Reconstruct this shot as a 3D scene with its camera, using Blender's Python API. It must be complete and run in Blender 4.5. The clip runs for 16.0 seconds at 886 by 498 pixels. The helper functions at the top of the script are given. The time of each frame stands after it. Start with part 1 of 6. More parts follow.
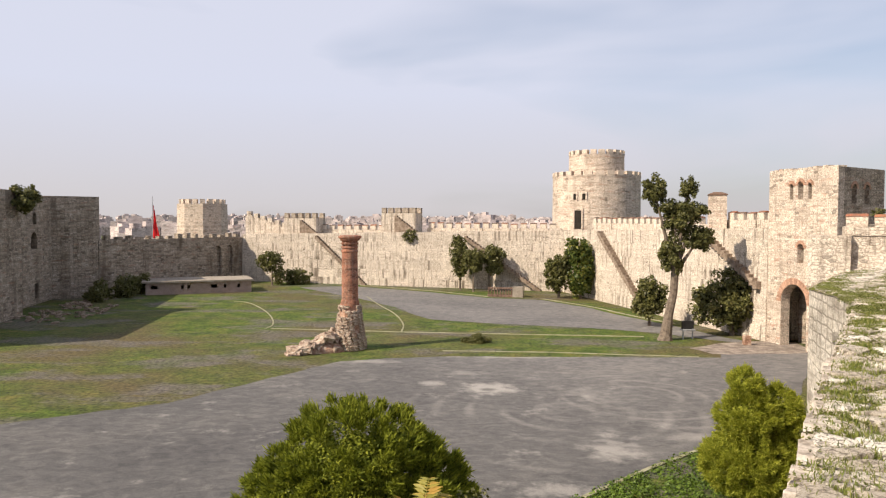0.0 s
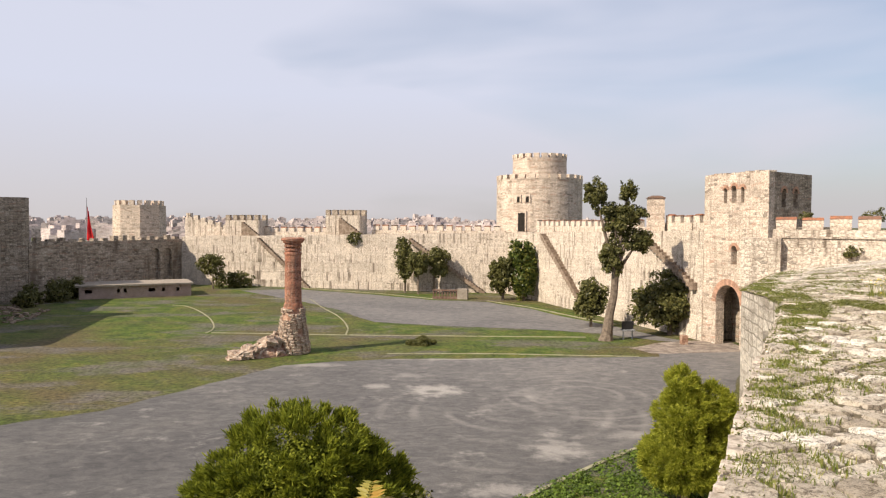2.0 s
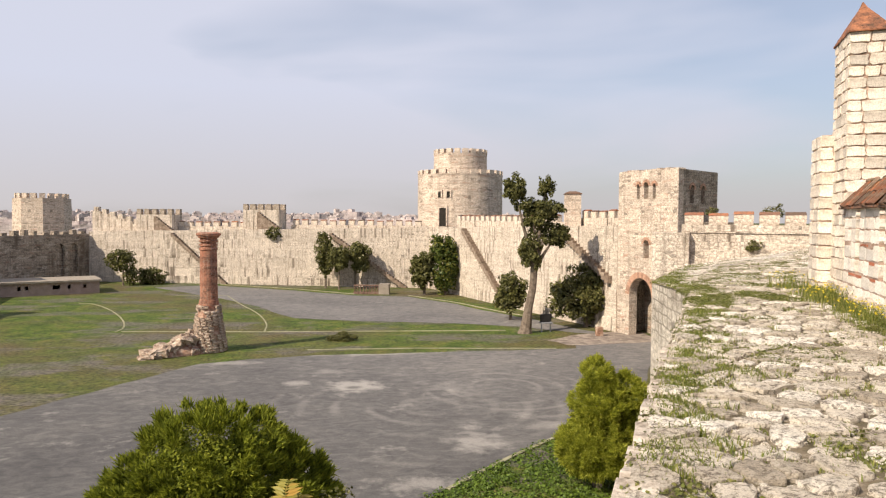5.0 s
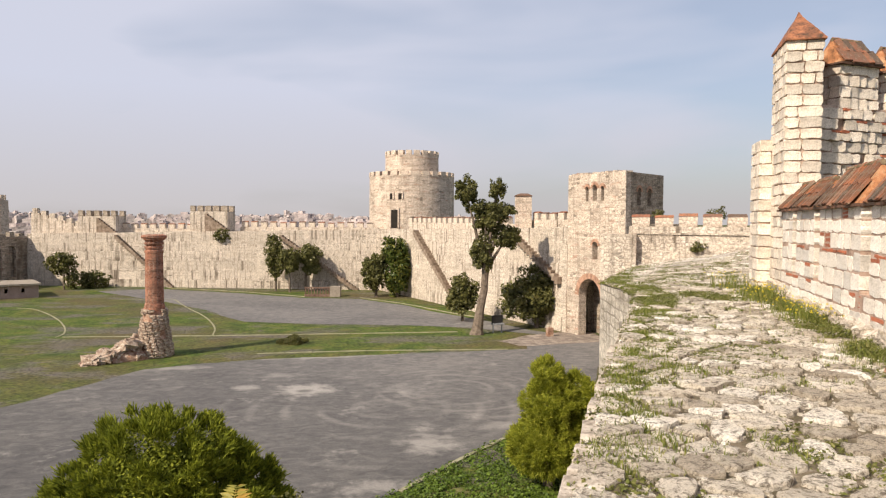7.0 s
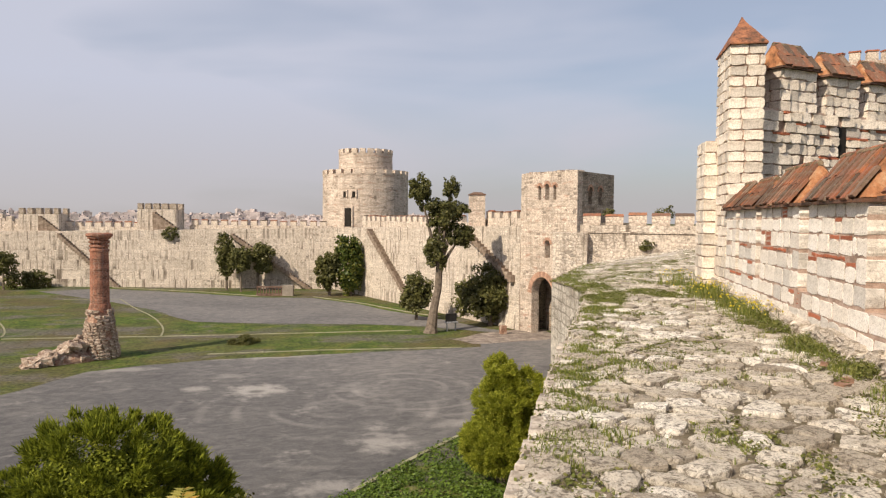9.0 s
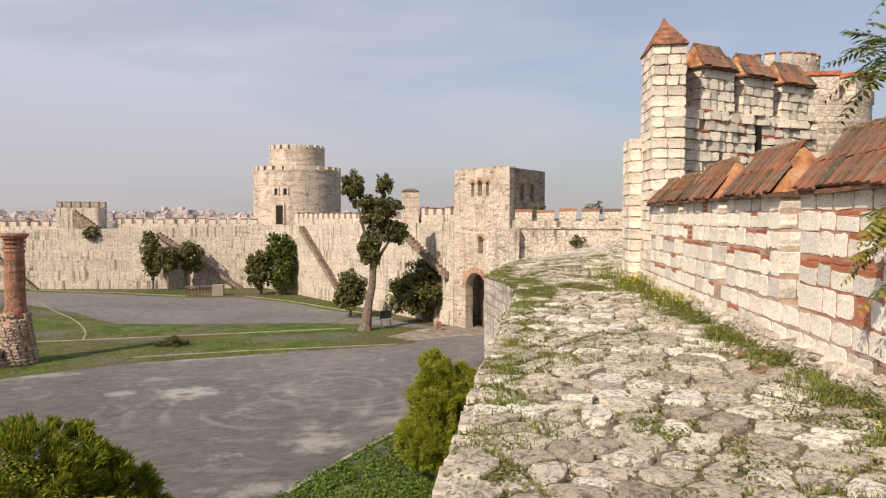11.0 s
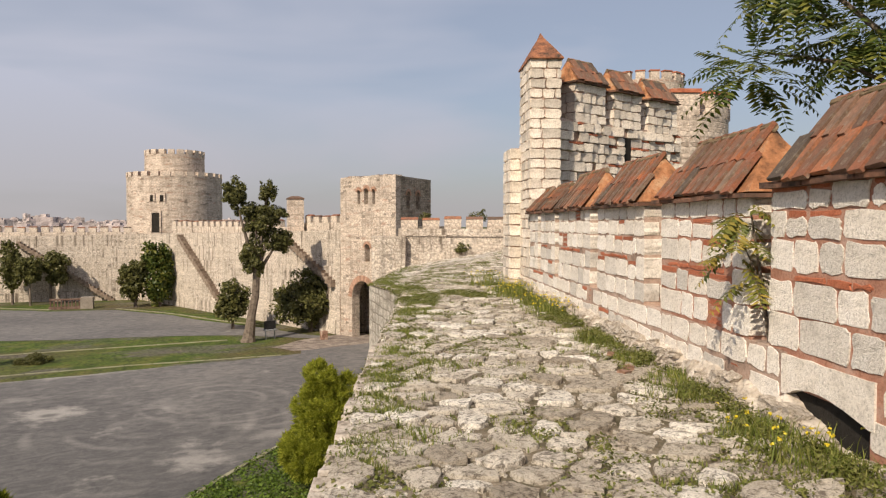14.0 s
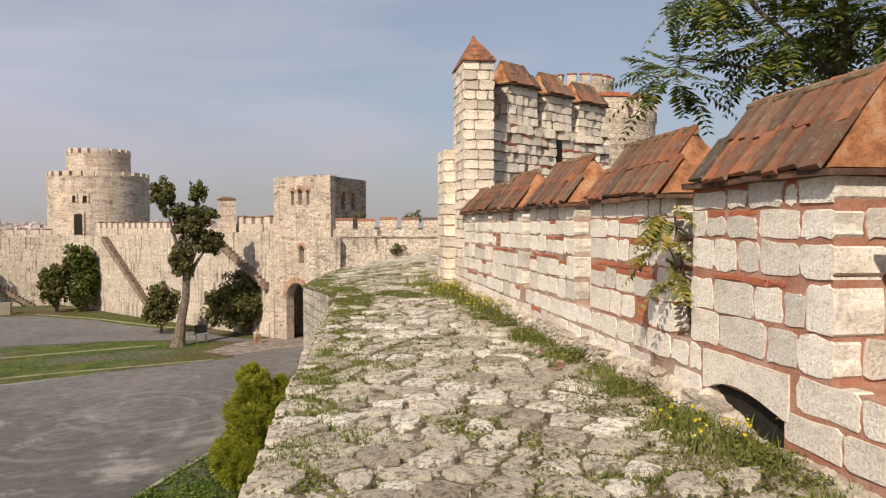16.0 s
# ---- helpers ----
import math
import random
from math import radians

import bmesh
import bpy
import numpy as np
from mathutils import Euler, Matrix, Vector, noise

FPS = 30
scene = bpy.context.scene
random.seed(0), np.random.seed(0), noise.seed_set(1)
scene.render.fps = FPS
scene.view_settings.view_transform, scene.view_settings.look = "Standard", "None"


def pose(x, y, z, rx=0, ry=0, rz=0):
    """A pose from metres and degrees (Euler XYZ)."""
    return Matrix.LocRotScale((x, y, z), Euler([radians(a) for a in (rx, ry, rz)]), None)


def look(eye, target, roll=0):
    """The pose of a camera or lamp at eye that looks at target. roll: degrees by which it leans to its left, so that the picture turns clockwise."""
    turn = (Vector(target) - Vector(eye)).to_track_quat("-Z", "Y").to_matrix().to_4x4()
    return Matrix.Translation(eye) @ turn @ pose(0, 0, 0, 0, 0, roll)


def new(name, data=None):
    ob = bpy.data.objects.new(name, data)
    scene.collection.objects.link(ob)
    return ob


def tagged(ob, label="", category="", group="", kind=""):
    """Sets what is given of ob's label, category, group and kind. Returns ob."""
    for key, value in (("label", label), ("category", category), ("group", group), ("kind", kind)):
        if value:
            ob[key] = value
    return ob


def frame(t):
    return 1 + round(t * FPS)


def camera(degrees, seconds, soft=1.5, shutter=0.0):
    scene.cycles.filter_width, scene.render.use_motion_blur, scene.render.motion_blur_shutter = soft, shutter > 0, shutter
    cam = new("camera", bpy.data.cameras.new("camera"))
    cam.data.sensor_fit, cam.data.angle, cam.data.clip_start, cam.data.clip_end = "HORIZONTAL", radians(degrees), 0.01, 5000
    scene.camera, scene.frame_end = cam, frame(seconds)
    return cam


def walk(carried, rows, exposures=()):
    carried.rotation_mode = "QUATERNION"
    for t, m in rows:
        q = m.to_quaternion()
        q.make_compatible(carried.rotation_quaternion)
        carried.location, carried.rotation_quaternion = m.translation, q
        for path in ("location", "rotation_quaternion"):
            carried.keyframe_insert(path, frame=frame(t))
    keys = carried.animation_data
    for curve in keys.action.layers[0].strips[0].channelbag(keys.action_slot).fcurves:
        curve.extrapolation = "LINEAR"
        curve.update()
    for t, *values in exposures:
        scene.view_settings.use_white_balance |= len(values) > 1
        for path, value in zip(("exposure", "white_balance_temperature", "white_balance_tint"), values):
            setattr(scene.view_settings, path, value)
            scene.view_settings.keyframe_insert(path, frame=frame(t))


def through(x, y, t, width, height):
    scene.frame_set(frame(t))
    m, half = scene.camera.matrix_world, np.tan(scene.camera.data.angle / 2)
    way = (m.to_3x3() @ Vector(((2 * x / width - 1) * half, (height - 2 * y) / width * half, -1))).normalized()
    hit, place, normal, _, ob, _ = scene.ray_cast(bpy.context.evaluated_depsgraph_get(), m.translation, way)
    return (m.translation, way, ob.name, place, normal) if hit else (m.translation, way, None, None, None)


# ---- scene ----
cam = camera(63.0, 16.0, 1.22)
PATH = [
    (0, (0.0, 0.0, 1.65), (-0.033, 1.998, 1.572), 0.2),
    (0.5, (0.01, -0.006, 1.649), (0.015, 1.992, 1.572), 0.1),
    (1, (0.015, -0.005, 1.651), (0.059, 1.994, 1.577), 0.2),
    (1.5, (0.021, -0.003, 1.652), (0.101, 1.994, 1.579), 0.2),
    (2, (0.024, -0.024, 1.655), (0.143, 1.971, 1.584), 0.3),
    (2.5, (0.033, -0.018, 1.652), (0.198, 1.974, 1.581), 0.4),
    (3, (0.044, -0.015, 1.652), (0.243, 1.973, 1.58), 0.5),
    (3.5, (0.051, -0.012, 1.651), (0.285, 1.972, 1.576), 0.6),
    (4, (0.063, -0.006, 1.649), (0.332, 1.975, 1.569), 0.6),
    (6.5, (0.089, -0.031, 1.646), (0.52, 1.921, 1.566), 0.3),
    (7, (0.091, -0.042, 1.65), (0.555, 1.902, 1.572), 0.4),
    (7.5, (0.105, -0.057, 1.651), (0.596, 1.879, 1.57), 0.3),
    (8, (0.118, -0.057, 1.646), (0.642, 1.871, 1.564), 0.4),
    (8.5, (0.114, -0.06, 1.649), (0.668, 1.86, 1.569), 0.8),
    (9, (0.125, -0.062, 1.647), (0.711, 1.849, 1.566), 0.5),
    (11.5, (0.191, -0.063, 1.648), (1.003, 1.763, 1.564), 0.1),
    (12, (0.209, -0.078, 1.65), (1.077, 1.722, 1.575), 0.0),
    (12.5, (0.222, -0.08, 1.648), (1.132, 1.7, 1.578), -0.1),
    (13, (0.228, -0.102, 1.649), (1.174, 1.659, 1.58), -0.2),
    (13.5, (0.243, -0.111, 1.648), (1.226, 1.629, 1.581), -0.0),
    (14, (0.252, -0.116, 1.647), (1.286, 1.595, 1.58), 0.1),
    (14.5, (0.261, -0.108, 1.647), (1.339, 1.575, 1.578), 0.0),
    (15, (0.273, -0.114, 1.645), (1.386, 1.546, 1.576), -0.1),
    (15.5, (0.281, -0.119, 1.646), (1.429, 1.518, 1.576), -0.1),
    (16, (0.276, -0.139, 1.646), (1.457, 1.474, 1.581), -0.1),
]
walk(cam, [(t, look(eye, target, roll)) for t, eye, target, roll in PATH],
     [(0, 0.45), (4.0, 0.40), (7.0, 0.33), (8.0, 0.18), (9.0, 0.16), (11.5, 0.17), (12.0, 0.14), (13.0, 0.03), (16.0, -0.02)])

# ---- light ----
SUN_AZ, SUN_EL = -118.5, 40.0  # degrees clockwise from +y, and above the horizon
world = bpy.data.worlds.new("sky")
scene.world = world
world.use_nodes = True
nt = world.node_tree
nt.nodes.clear()


def link(tree, a, b):
    tree.links.new(a, b)


sky = nt.nodes.new("ShaderNodeTexSky")
sky.sky_type = "NISHITA"
sky.sun_disc = False
sky.sun_elevation, sky.sun_rotation = radians(SUN_EL), radians(SUN_AZ)
sky.air_density, sky.dust_density, sky.ozone_density = 1.0, 2.0, 1.5
bg_sky = nt.nodes.new("ShaderNodeBackground")
bg_sky.inputs["Strength"].default_value = 0.095
link(nt, sky.outputs[0], bg_sky.inputs["Color"])
# thin high cloud in soft streaks, denser and greyer towards the horizon
coord = nt.nodes.new("ShaderNodeTexCoord")
sep = nt.nodes.new("ShaderNodeSeparateXYZ")
link(nt, coord.outputs["Generated"], sep.inputs[0])
stretch = nt.nodes.new("ShaderNodeMapping")
stretch.inputs["Scale"].default_value = (1.0, 0.8, 4.2)
stretch.inputs["Rotation"].default_value = (0.05, 0.16, 0.3)
link(nt, coord.outputs["Generated"], stretch.inputs["Vector"])
streak = nt.nodes.new("ShaderNodeTexNoise")
streak.inputs["Scale"].default_value = 2.1
streak.inputs["Detail"].default_value = 3.5
streak.inputs["Roughness"].default_value = 0.5
streak.inputs["Distortion"].default_value = 0.35
link(nt, stretch.outputs[0], streak.inputs["Vector"])
cover = nt.nodes.new("ShaderNodeMapRange")
cover.inputs["From Min"].default_value, cover.inputs["From Max"].default_value = 0.32, 0.60
cover.inputs["To Min"].default_value, cover.inputs["To Max"].default_value = 0.46, 0.97
# the cloud thins out towards the east
thin = nt.nodes.new("ShaderNodeMath")
thin.operation = "MULTIPLY_ADD"
thin.inputs[1].default_value, thin.inputs[2].default_value = -0.28, 0.055
link(nt, sep.outputs[0], thin.inputs[0])
veil = nt.nodes.new("ShaderNodeMath")
veil.operation = "ADD"
link(nt, streak.outputs[0], veil.inputs[0])
link(nt, thin.outputs[0], veil.inputs[1])
link(nt, veil.outputs[0], cover.inputs[0])
low = nt.nodes.new("ShaderNodeMapRange")
low.inputs["From Min"].default_value, low.inputs["From Max"].default_value = 0.0, 0.17
low.inputs["To Min"].default_value, low.inputs["To Max"].default_value = 0.9, 0.0
link(nt, sep.outputs[2], low.inputs[0])
both = nt.nodes.new("ShaderNodeMath")
both.operation = "MAXIMUM"
link(nt, cover.outputs[0], both.inputs[0])
link(nt, low.outputs[0], both.inputs[1])
tint = nt.nodes.new("ShaderNodeMix")
tint.data_type = "RGBA"
tint.inputs[6].default_value = (0.66, 0.68, 0.80, 1)
tint.inputs[7].default_value = (0.605, 0.56, 0.55, 1)
link(nt, low.outputs[0], tint.inputs[0])
bg_cloud = nt.nodes.new("ShaderNodeBackground")
bg_cloud.inputs["Strength"].default_value = 0.79
link(nt, tint.outputs[2], bg_cloud.inputs["Color"])
blend = nt.nodes.new("ShaderNodeMixShader")
link(nt, both.outputs[0], blend.inputs[0])
link(nt, bg_sky.outputs[0], blend.inputs[1])
link(nt, bg_cloud.outputs[0], blend.inputs[2])
out = nt.nodes.new("ShaderNodeOutputWorld")
link(nt, blend.outputs[0], out.inputs[0])

sun = new("sun", bpy.data.lights.new("sun", "SUN"))
sun.data.energy, sun.data.angle, sun.data.color = 5.0, radians(0.6), (1.0, 0.87, 0.70)
az, el = radians(SUN_AZ), radians(SUN_EL)
to_sun = Vector((math.sin(az) * math.cos(el), math.cos(az) * math.cos(el), math.sin(el)))
sun.matrix_world = look(to_sun * 100, (0, 0, 0))

# ---- materials ----


def material(name, rough=0.9):
    m = bpy.data.materials.new(name)
    m.use_nodes = True
    t = m.node_tree
    b = t.nodes["Principled BSDF"]
    b.inputs["Roughness"].default_value = rough
    b.inputs["Specular IOR Level"].default_value = 0.25
    return m, t, b


def coords(t, kind="Object", scale=(1, 1, 1)):
    c = t.nodes.new("ShaderNodeTexCoord")
    m = t.nodes.new("ShaderNodeMapping")
    m.inputs["Scale"].default_value = scale
    link(t, c.outputs[kind], m.inputs["Vector"])
    return m.outputs[0]


def noise_of(t, vec, scale, detail=4.0, rough=0.55, distort=0.0):
    n = t.nodes.new("ShaderNodeTexNoise")
    n.inputs["Scale"].default_value, n.inputs["Detail"].default_value = scale, detail
    n.inputs["Roughness"].default_value, n.inputs["Distortion"].default_value = rough, distort
    link(t, vec, n.inputs["Vector"])
    return n.outputs[0]


def ramp(t, value, stops):
    r = t.nodes.new("ShaderNodeValToRGB")
    e = r.color_ramp.elements
    while len(e) < len(stops):
        e.new(0.5)
    for item, (at, colour) in zip(e, stops):
        item.position, item.color = at, (*colour, 1) if len(colour) == 3 else colour
    link(t, value, r.inputs[0])
    return r.outputs[0]


def rng(t, value, a, b, c=0.0, d=1.0):
    r = t.nodes.new("ShaderNodeMapRange")
    for key, v in zip(("From Min", "From Max", "To Min", "To Max"), (a, b, c, d)):
        r.inputs[key].default_value = v
    link(t, value, r.inputs[0])
    return r.outputs[0]


def mix(t, factor, a, b, how="MIX"):
    m = t.nodes.new("ShaderNodeMix")
    m.data_type, m.blend_type = "RGBA", how
    for sock, v in ((m.inputs[0], factor), (m.inputs[6], a), (m.inputs[7], b)):
        if isinstance(v, (int, float)):
            sock.default_value = v
        elif isinstance(v, tuple):
            sock.default_value = (*v, 1) if len(v) == 3 else v
        else:
            link(t, v, sock)
    return m.outputs[2]


def mul(t, a, b):
    m = t.nodes.new("ShaderNodeMath")
    m.operation = "MULTIPLY"
    for sock, v in ((m.inputs[0], a), (m.inputs[1], b)):
        if isinstance(v, (int, float)):
            sock.default_value = v
        else:
            link(t, v, sock)
    return m.outputs[0]


def bump(t, b, height, strength=0.5, distance=0.02):
    n = t.nodes.new("ShaderNodeBump")
    n.inputs["Strength"].default_value, n.inputs["Distance"].default_value = strength, distance
    link(t, height, n.inputs["Height"])
    link(t, n.outputs[0], b.inputs["Normal"])


def masonry(name, light, dark, joint, block=(0.5, 0.24), stain=0.6, brick_rows=0.0, seed=0.0, relief=0.06, joints=0.8, gone_share=0.12, loose=0.6, drip=(0.7, 0.045), banding=1.0, pocks=0.0):
    """Rubble in rough courses on the wall's own metres: uneven stones, washed-out joints, missing stones, dark runs of water."""
    m, t, b = material(name, 0.92)
    uv = coords(t, "UV", (1, 1, 1))
    cell = coords(t, "UV", (1 / block[0], 1 / block[1], 1))
    stones = t.nodes.new("ShaderNodeTexVoronoi")
    stones.voronoi_dimensions = "2D"
    stones.inputs["Scale"].default_value, stones.inputs["Randomness"].default_value = 1.0, loose
    edges = t.nodes.new("ShaderNodeTexVoronoi")
    edges.voronoi_dimensions, edges.feature = "2D", "DISTANCE_TO_EDGE"
    edges.inputs["Scale"].default_value, edges.inputs["Randomness"].default_value = 1.0, loose
    link(t, cell, stones.inputs["Vector"])
    link(t, cell, edges.inputs["Vector"])
    pick = t.nodes.new("ShaderNodeSeparateColor")
    link(t, stones.outputs["Color"], pick.inputs[0])
    tone = mix(t, pick.outputs[0], light, dark)
    patch = noise_of(t, coords(t, "UV", (1, 1.6, 1)), 0.28 + seed * 0.01, 5.0, 0.6)
    tone = mix(t, rng(t, patch, 0.42, 0.68, 0.0, 0.6), tone, tuple(v * 0.66 for v in dark))
    fine = noise_of(t, uv, 6.0, 6.0, 0.7)
    tone = mix(t, rng(t, fine, 0.42, 0.56, 0.7, 0.0), tone, tuple(v * 0.45 for v in dark))
    beds = noise_of(t, coords(t, "UV", (0.4, 2.6, 1)), 1.0, 4.0, 0.6)
    tone = mix(t, 1.0, tone, ramp(t, beds, [(0.36, (1 - 0.30 * banding, 1 - 0.32 * banding, 1 - 0.34 * banding)), (0.5, (1.05, 1.05, 1.05)), (0.66, (1 + 0.22 * banding,) * 3)]), "MULTIPLY")
    worn = rng(t, noise_of(t, uv, 0.55, 5.0, 0.65), 0.38, 0.6, 0.15, 1.0)
    gap = rng(t, edges.outputs["Distance"], 0.02, 0.14, joints, 0.0)
    tone = mix(t, mul(t, gap, worn), tone, joint)
    deep = mul(t, rng(t, pick.outputs[1], 1 - gone_share, 1 - gone_share * 0.6, 0.0, 0.85), worn)
    tone = mix(t, deep, tone, tuple(v * 0.28 for v in dark))
    if brick_rows:
        rows = t.nodes.new("ShaderNodeTexWave")
        rows.bands_direction = "Y"
        rows.inputs["Scale"].default_value = 0.27
        rows.inputs["Distortion"].default_value = 3.0
        link(t, uv, rows.inputs["Vector"])
        red = mul(t, rng(t, rows.outputs["Fac"], 0.86, 0.96), rng(t, noise_of(t, uv, 0.9, 3.0), 0.5, 0.62, 0.0, brick_rows))
        tone = mix(t, red, tone, (0.36, 0.17, 0.11))
    if pocks:
        holes = noise_of(t, coords(t, "UV", (1.5, 1.0, 1)), 2.6, 5.0, 0.72)
        tone = mix(t, mul(t, rng(t, holes, 0.55, 0.63, 0.0, pocks), worn), tone, tuple(v * 0.30 for v in dark))
    runs = noise_of(t, coords(t, "UV", (drip[0], drip[1], 1)), 1.0, 4.5, 0.65, 0.15)
    broken = rng(t, noise_of(t, coords(t, "UV", (0.35, 0.25, 1)), 1.0, 4.0, 0.65), 0.36, 0.58)
    tone = mix(t, mul(t, rng(t, runs, 0.50, 0.61, 0.0, stain), broken), tone, (0.13, 0.10, 0.075))
    link(t, tone, b.inputs["Base Color"])
    bump(t, b, mix(t, gap, fine, (0, 0, 0)), 0.9, relief)
    return m


def slabs():
    """Trodden limestone: pitted, lichened, stained with earth across stones."""
    m, t, b = material("worn_paving_stone", 0.92)
    g = t.nodes.new("ShaderNodeNewGeometry")
    o = t.nodes.new("ShaderNodeObjectInfo")
    pos = g.outputs["Position"]
    lot = t.nodes.new("ShaderNodeMath")
    lot.operation = "ADD"
    link(t, o.outputs["Random"], lot.inputs[0])
    link(t, g.outputs["Random Per Island"], lot.inputs[1])
    part_of = t.nodes.new("ShaderNodeMath")
    part_of.operation = "FRACT"
    link(t, lot.outputs[0], part_of.inputs[0])
    own = ramp(t, part_of.outputs[0], [(0.0, (0.40, 0.345, 0.275)), (0.35, (0.57, 0.505, 0.415)), (0.75, (0.73, 0.66, 0.56)), (1.0, (0.90, 0.84, 0.745))])
    isl = ramp(t, g.outputs["Random Per Island"], [(0.0, (0.82, 0.82, 0.82)), (1.0, (1.1, 1.1, 1.1))])
    tone = mix(t, 1.0, own, isl, "MULTIPLY")
    soil = noise_of(t, pos, 1.7, 6.0, 0.68, 0.4)
    tone = mix(t, rng(t, soil, 0.48, 0.68, 0.0, 0.45), tone, (0.25, 0.195, 0.135))
    pits = noise_of(t, pos, 16.0, 6.0, 0.75, 0.6)
    tone = mix(t, rng(t, pits, 0.40, 0.51, 0.85, 0.0), tone, (0.11, 0.085, 0.06))
    lichen = noise_of(t, pos, 7.0, 5.0, 0.6)
    tone = mix(t, rng(t, lichen, 0.60, 0.68, 0.0, 0.45), tone, (0.30, 0.27, 0.20))
    grain = noise_of(t, pos, 60.0, 5.0, 0.75)
    tone = mix(t, 1.0, tone, ramp(t, grain, [(0.36, (0.55, 0.53, 0.51)), (0.48, (0.96, 0.96, 0.95)), (0.65, (1.14, 1.14, 1.14))]), "MULTIPLY")
    link(t, tone, b.inputs["Base Color"])
    bump(t, b, mix(t, 0.35, mix(t, 0.5, pits, lichen), grain), 1.0, 0.045)
    return m


def tiles():
    """Old roof tiles, each fired and weathered to its own tone."""
    m, t, b = material("terracotta_tile", 0.85)
    o = t.nodes.new("ShaderNodeObjectInfo")
    own = ramp(t, o.outputs["Random"], [(0.0, (0.09, 0.07, 0.055)), (0.2, (0.18, 0.094, 0.062)), (0.45, (0.32, 0.118, 0.062)), (0.6, (0.21, 0.108, 0.072)), (0.78, (0.42, 0.155, 0.072)), (0.9, (0.24, 0.15, 0.105)), (1.0, (0.35, 0.24, 0.17))])
    v = coords(t)
    tone = mix(t, rng(t, noise_of(t, v, 5.0, 6.0, 0.65), 0.44, 0.62, 0.0, 0.7), own, (0.14, 0.10, 0.07))
    tone = mix(t, rng(t, noise_of(t, v, 14.0, 5.0, 0.7), 0.56, 0.68, 0.0, 0.6), tone, (0.30, 0.26, 0.20))
    grain = noise_of(t, v, 45.0, 5.0, 0.7)
    tone = mix(t, 1.0, tone, ramp(t, grain, [(0.3, (0.7, 0.7, 0.7)), (0.65, (1.15, 1.15, 1.15))]), "MULTIPLY")
    link(t, tone, b.inputs["Base Color"])
    bump(t, b, grain, 0.7, 0.01)
    return m


def plain(name, colours, scale=3.0, rough=0.9, relief=0.01, fine=25.0, detail=6.0, per_object=0.0, kind="Object"):
    """A grainy mineral or wooden surface: two scales of tone and a fine relief; per_object spreads the tone from piece to piece."""
    m, t, b = material(name, rough)
    v = coords(t, kind)
    big = noise_of(t, v, scale, detail, 0.6)
    n = len(colours)
    tone = ramp(t, big, [(0.3 + 0.4 * i / max(1, n - 1), c) for i, c in enumerate(colours)])
    grain = noise_of(t, v, fine, 6.0, 0.7)
    tone = mix(t, 1.0, tone, ramp(t, grain, [(0.34, (0.66, 0.63, 0.60)), (0.5, (1.0, 0.99, 0.98)), (0.66, (1.06, 1.05, 1.04))]), "MULTIPLY")
    if per_object:
        o = t.nodes.new("ShaderNodeObjectInfo")
        tone = mix(t, 1.0, tone, ramp(t, o.outputs["Random"], [(0.0, (1 - per_object,) * 3), (0.5, (1, 0.98, 0.95)), (1.0, (1 + per_object * 0.4,) * 3)]), "MULTIPLY")
    link(t, tone, b.inputs["Base Color"])
    bump(t, b, grain, 0.7, relief)
    return m


def leafy(name, a, b_, c, shine=0.45, through=0.25):
    m, t, b = material(name, shine)
    g = t.nodes.new("ShaderNodeNewGeometry")
    tone = ramp(t, g.outputs["Random Per Island"], [(0.0, a), (0.5, b_), (1.0, c)])
    patch = noise_of(t, coords(t), 1.6, 3.0)
    tone = mix(t, rng(t, patch, 0.35, 0.7, 0.0, 0.5), tone, b_)
    link(t, tone, b.inputs["Base Color"])
    b.inputs["Transmission Weight"].default_value = 0.0
    tr = t.nodes.new("ShaderNodeBsdfTranslucent")
    link(t, tone, tr.inputs["Color"])
    mx = t.nodes.new("ShaderNodeMixShader")
    mx.inputs[0].default_value = through
    link(t, b.outputs[0], mx.inputs[1])
    link(t, tr.outputs[0], mx.inputs[2])
    link(t, mx.outputs[0], t.nodes["Material Output"].inputs[0])
    return m


def grassland():
    """Mown grass that wears through to dry earth and gravel."""
    m, t, b = material("grass", 0.95)
    v = coords(t)
    wide = noise_of(t, v, 0.055, 5.0, 0.6, 0.4)
    mid = noise_of(t, v, 0.45, 6.0, 0.65)
    fine = noise_of(t, v, 3.0, 7.0, 0.78)
    green = ramp(t, mid, [(0.32, (0.030, 0.050, 0.007)), (0.5, (0.070, 0.105, 0.014)), (0.68, (0.145, 0.135, 0.034))])
    tone = mix(t, rng(t, wide, 0.45, 0.62, 0.0, 0.9), green, (0.105, 0.08, 0.04))
    bare = mul(t, rng(t, noise_of(t, coords(t, "Object", (0.5, 1.1, 1)), 0.16, 6.0, 0.66), 0.51, 0.57), rng(t, mid, 0.4, 0.6, 0.4, 1.0))
    tone = mix(t, mul(t, bare, 0.9), tone, (0.125, 0.11, 0.10))
    tone = mix(t, 1.0, tone, ramp(t, fine, [(0.36, (0.22, 0.23, 0.21)), (0.5, (0.95, 0.95, 0.93)), (0.64, (1.6, 1.5, 1.35))]), "MULTIPLY")
    link(t, tone, b.inputs["Base Color"])
    bump(t, b, fine, 0.9, 0.08)
    return m


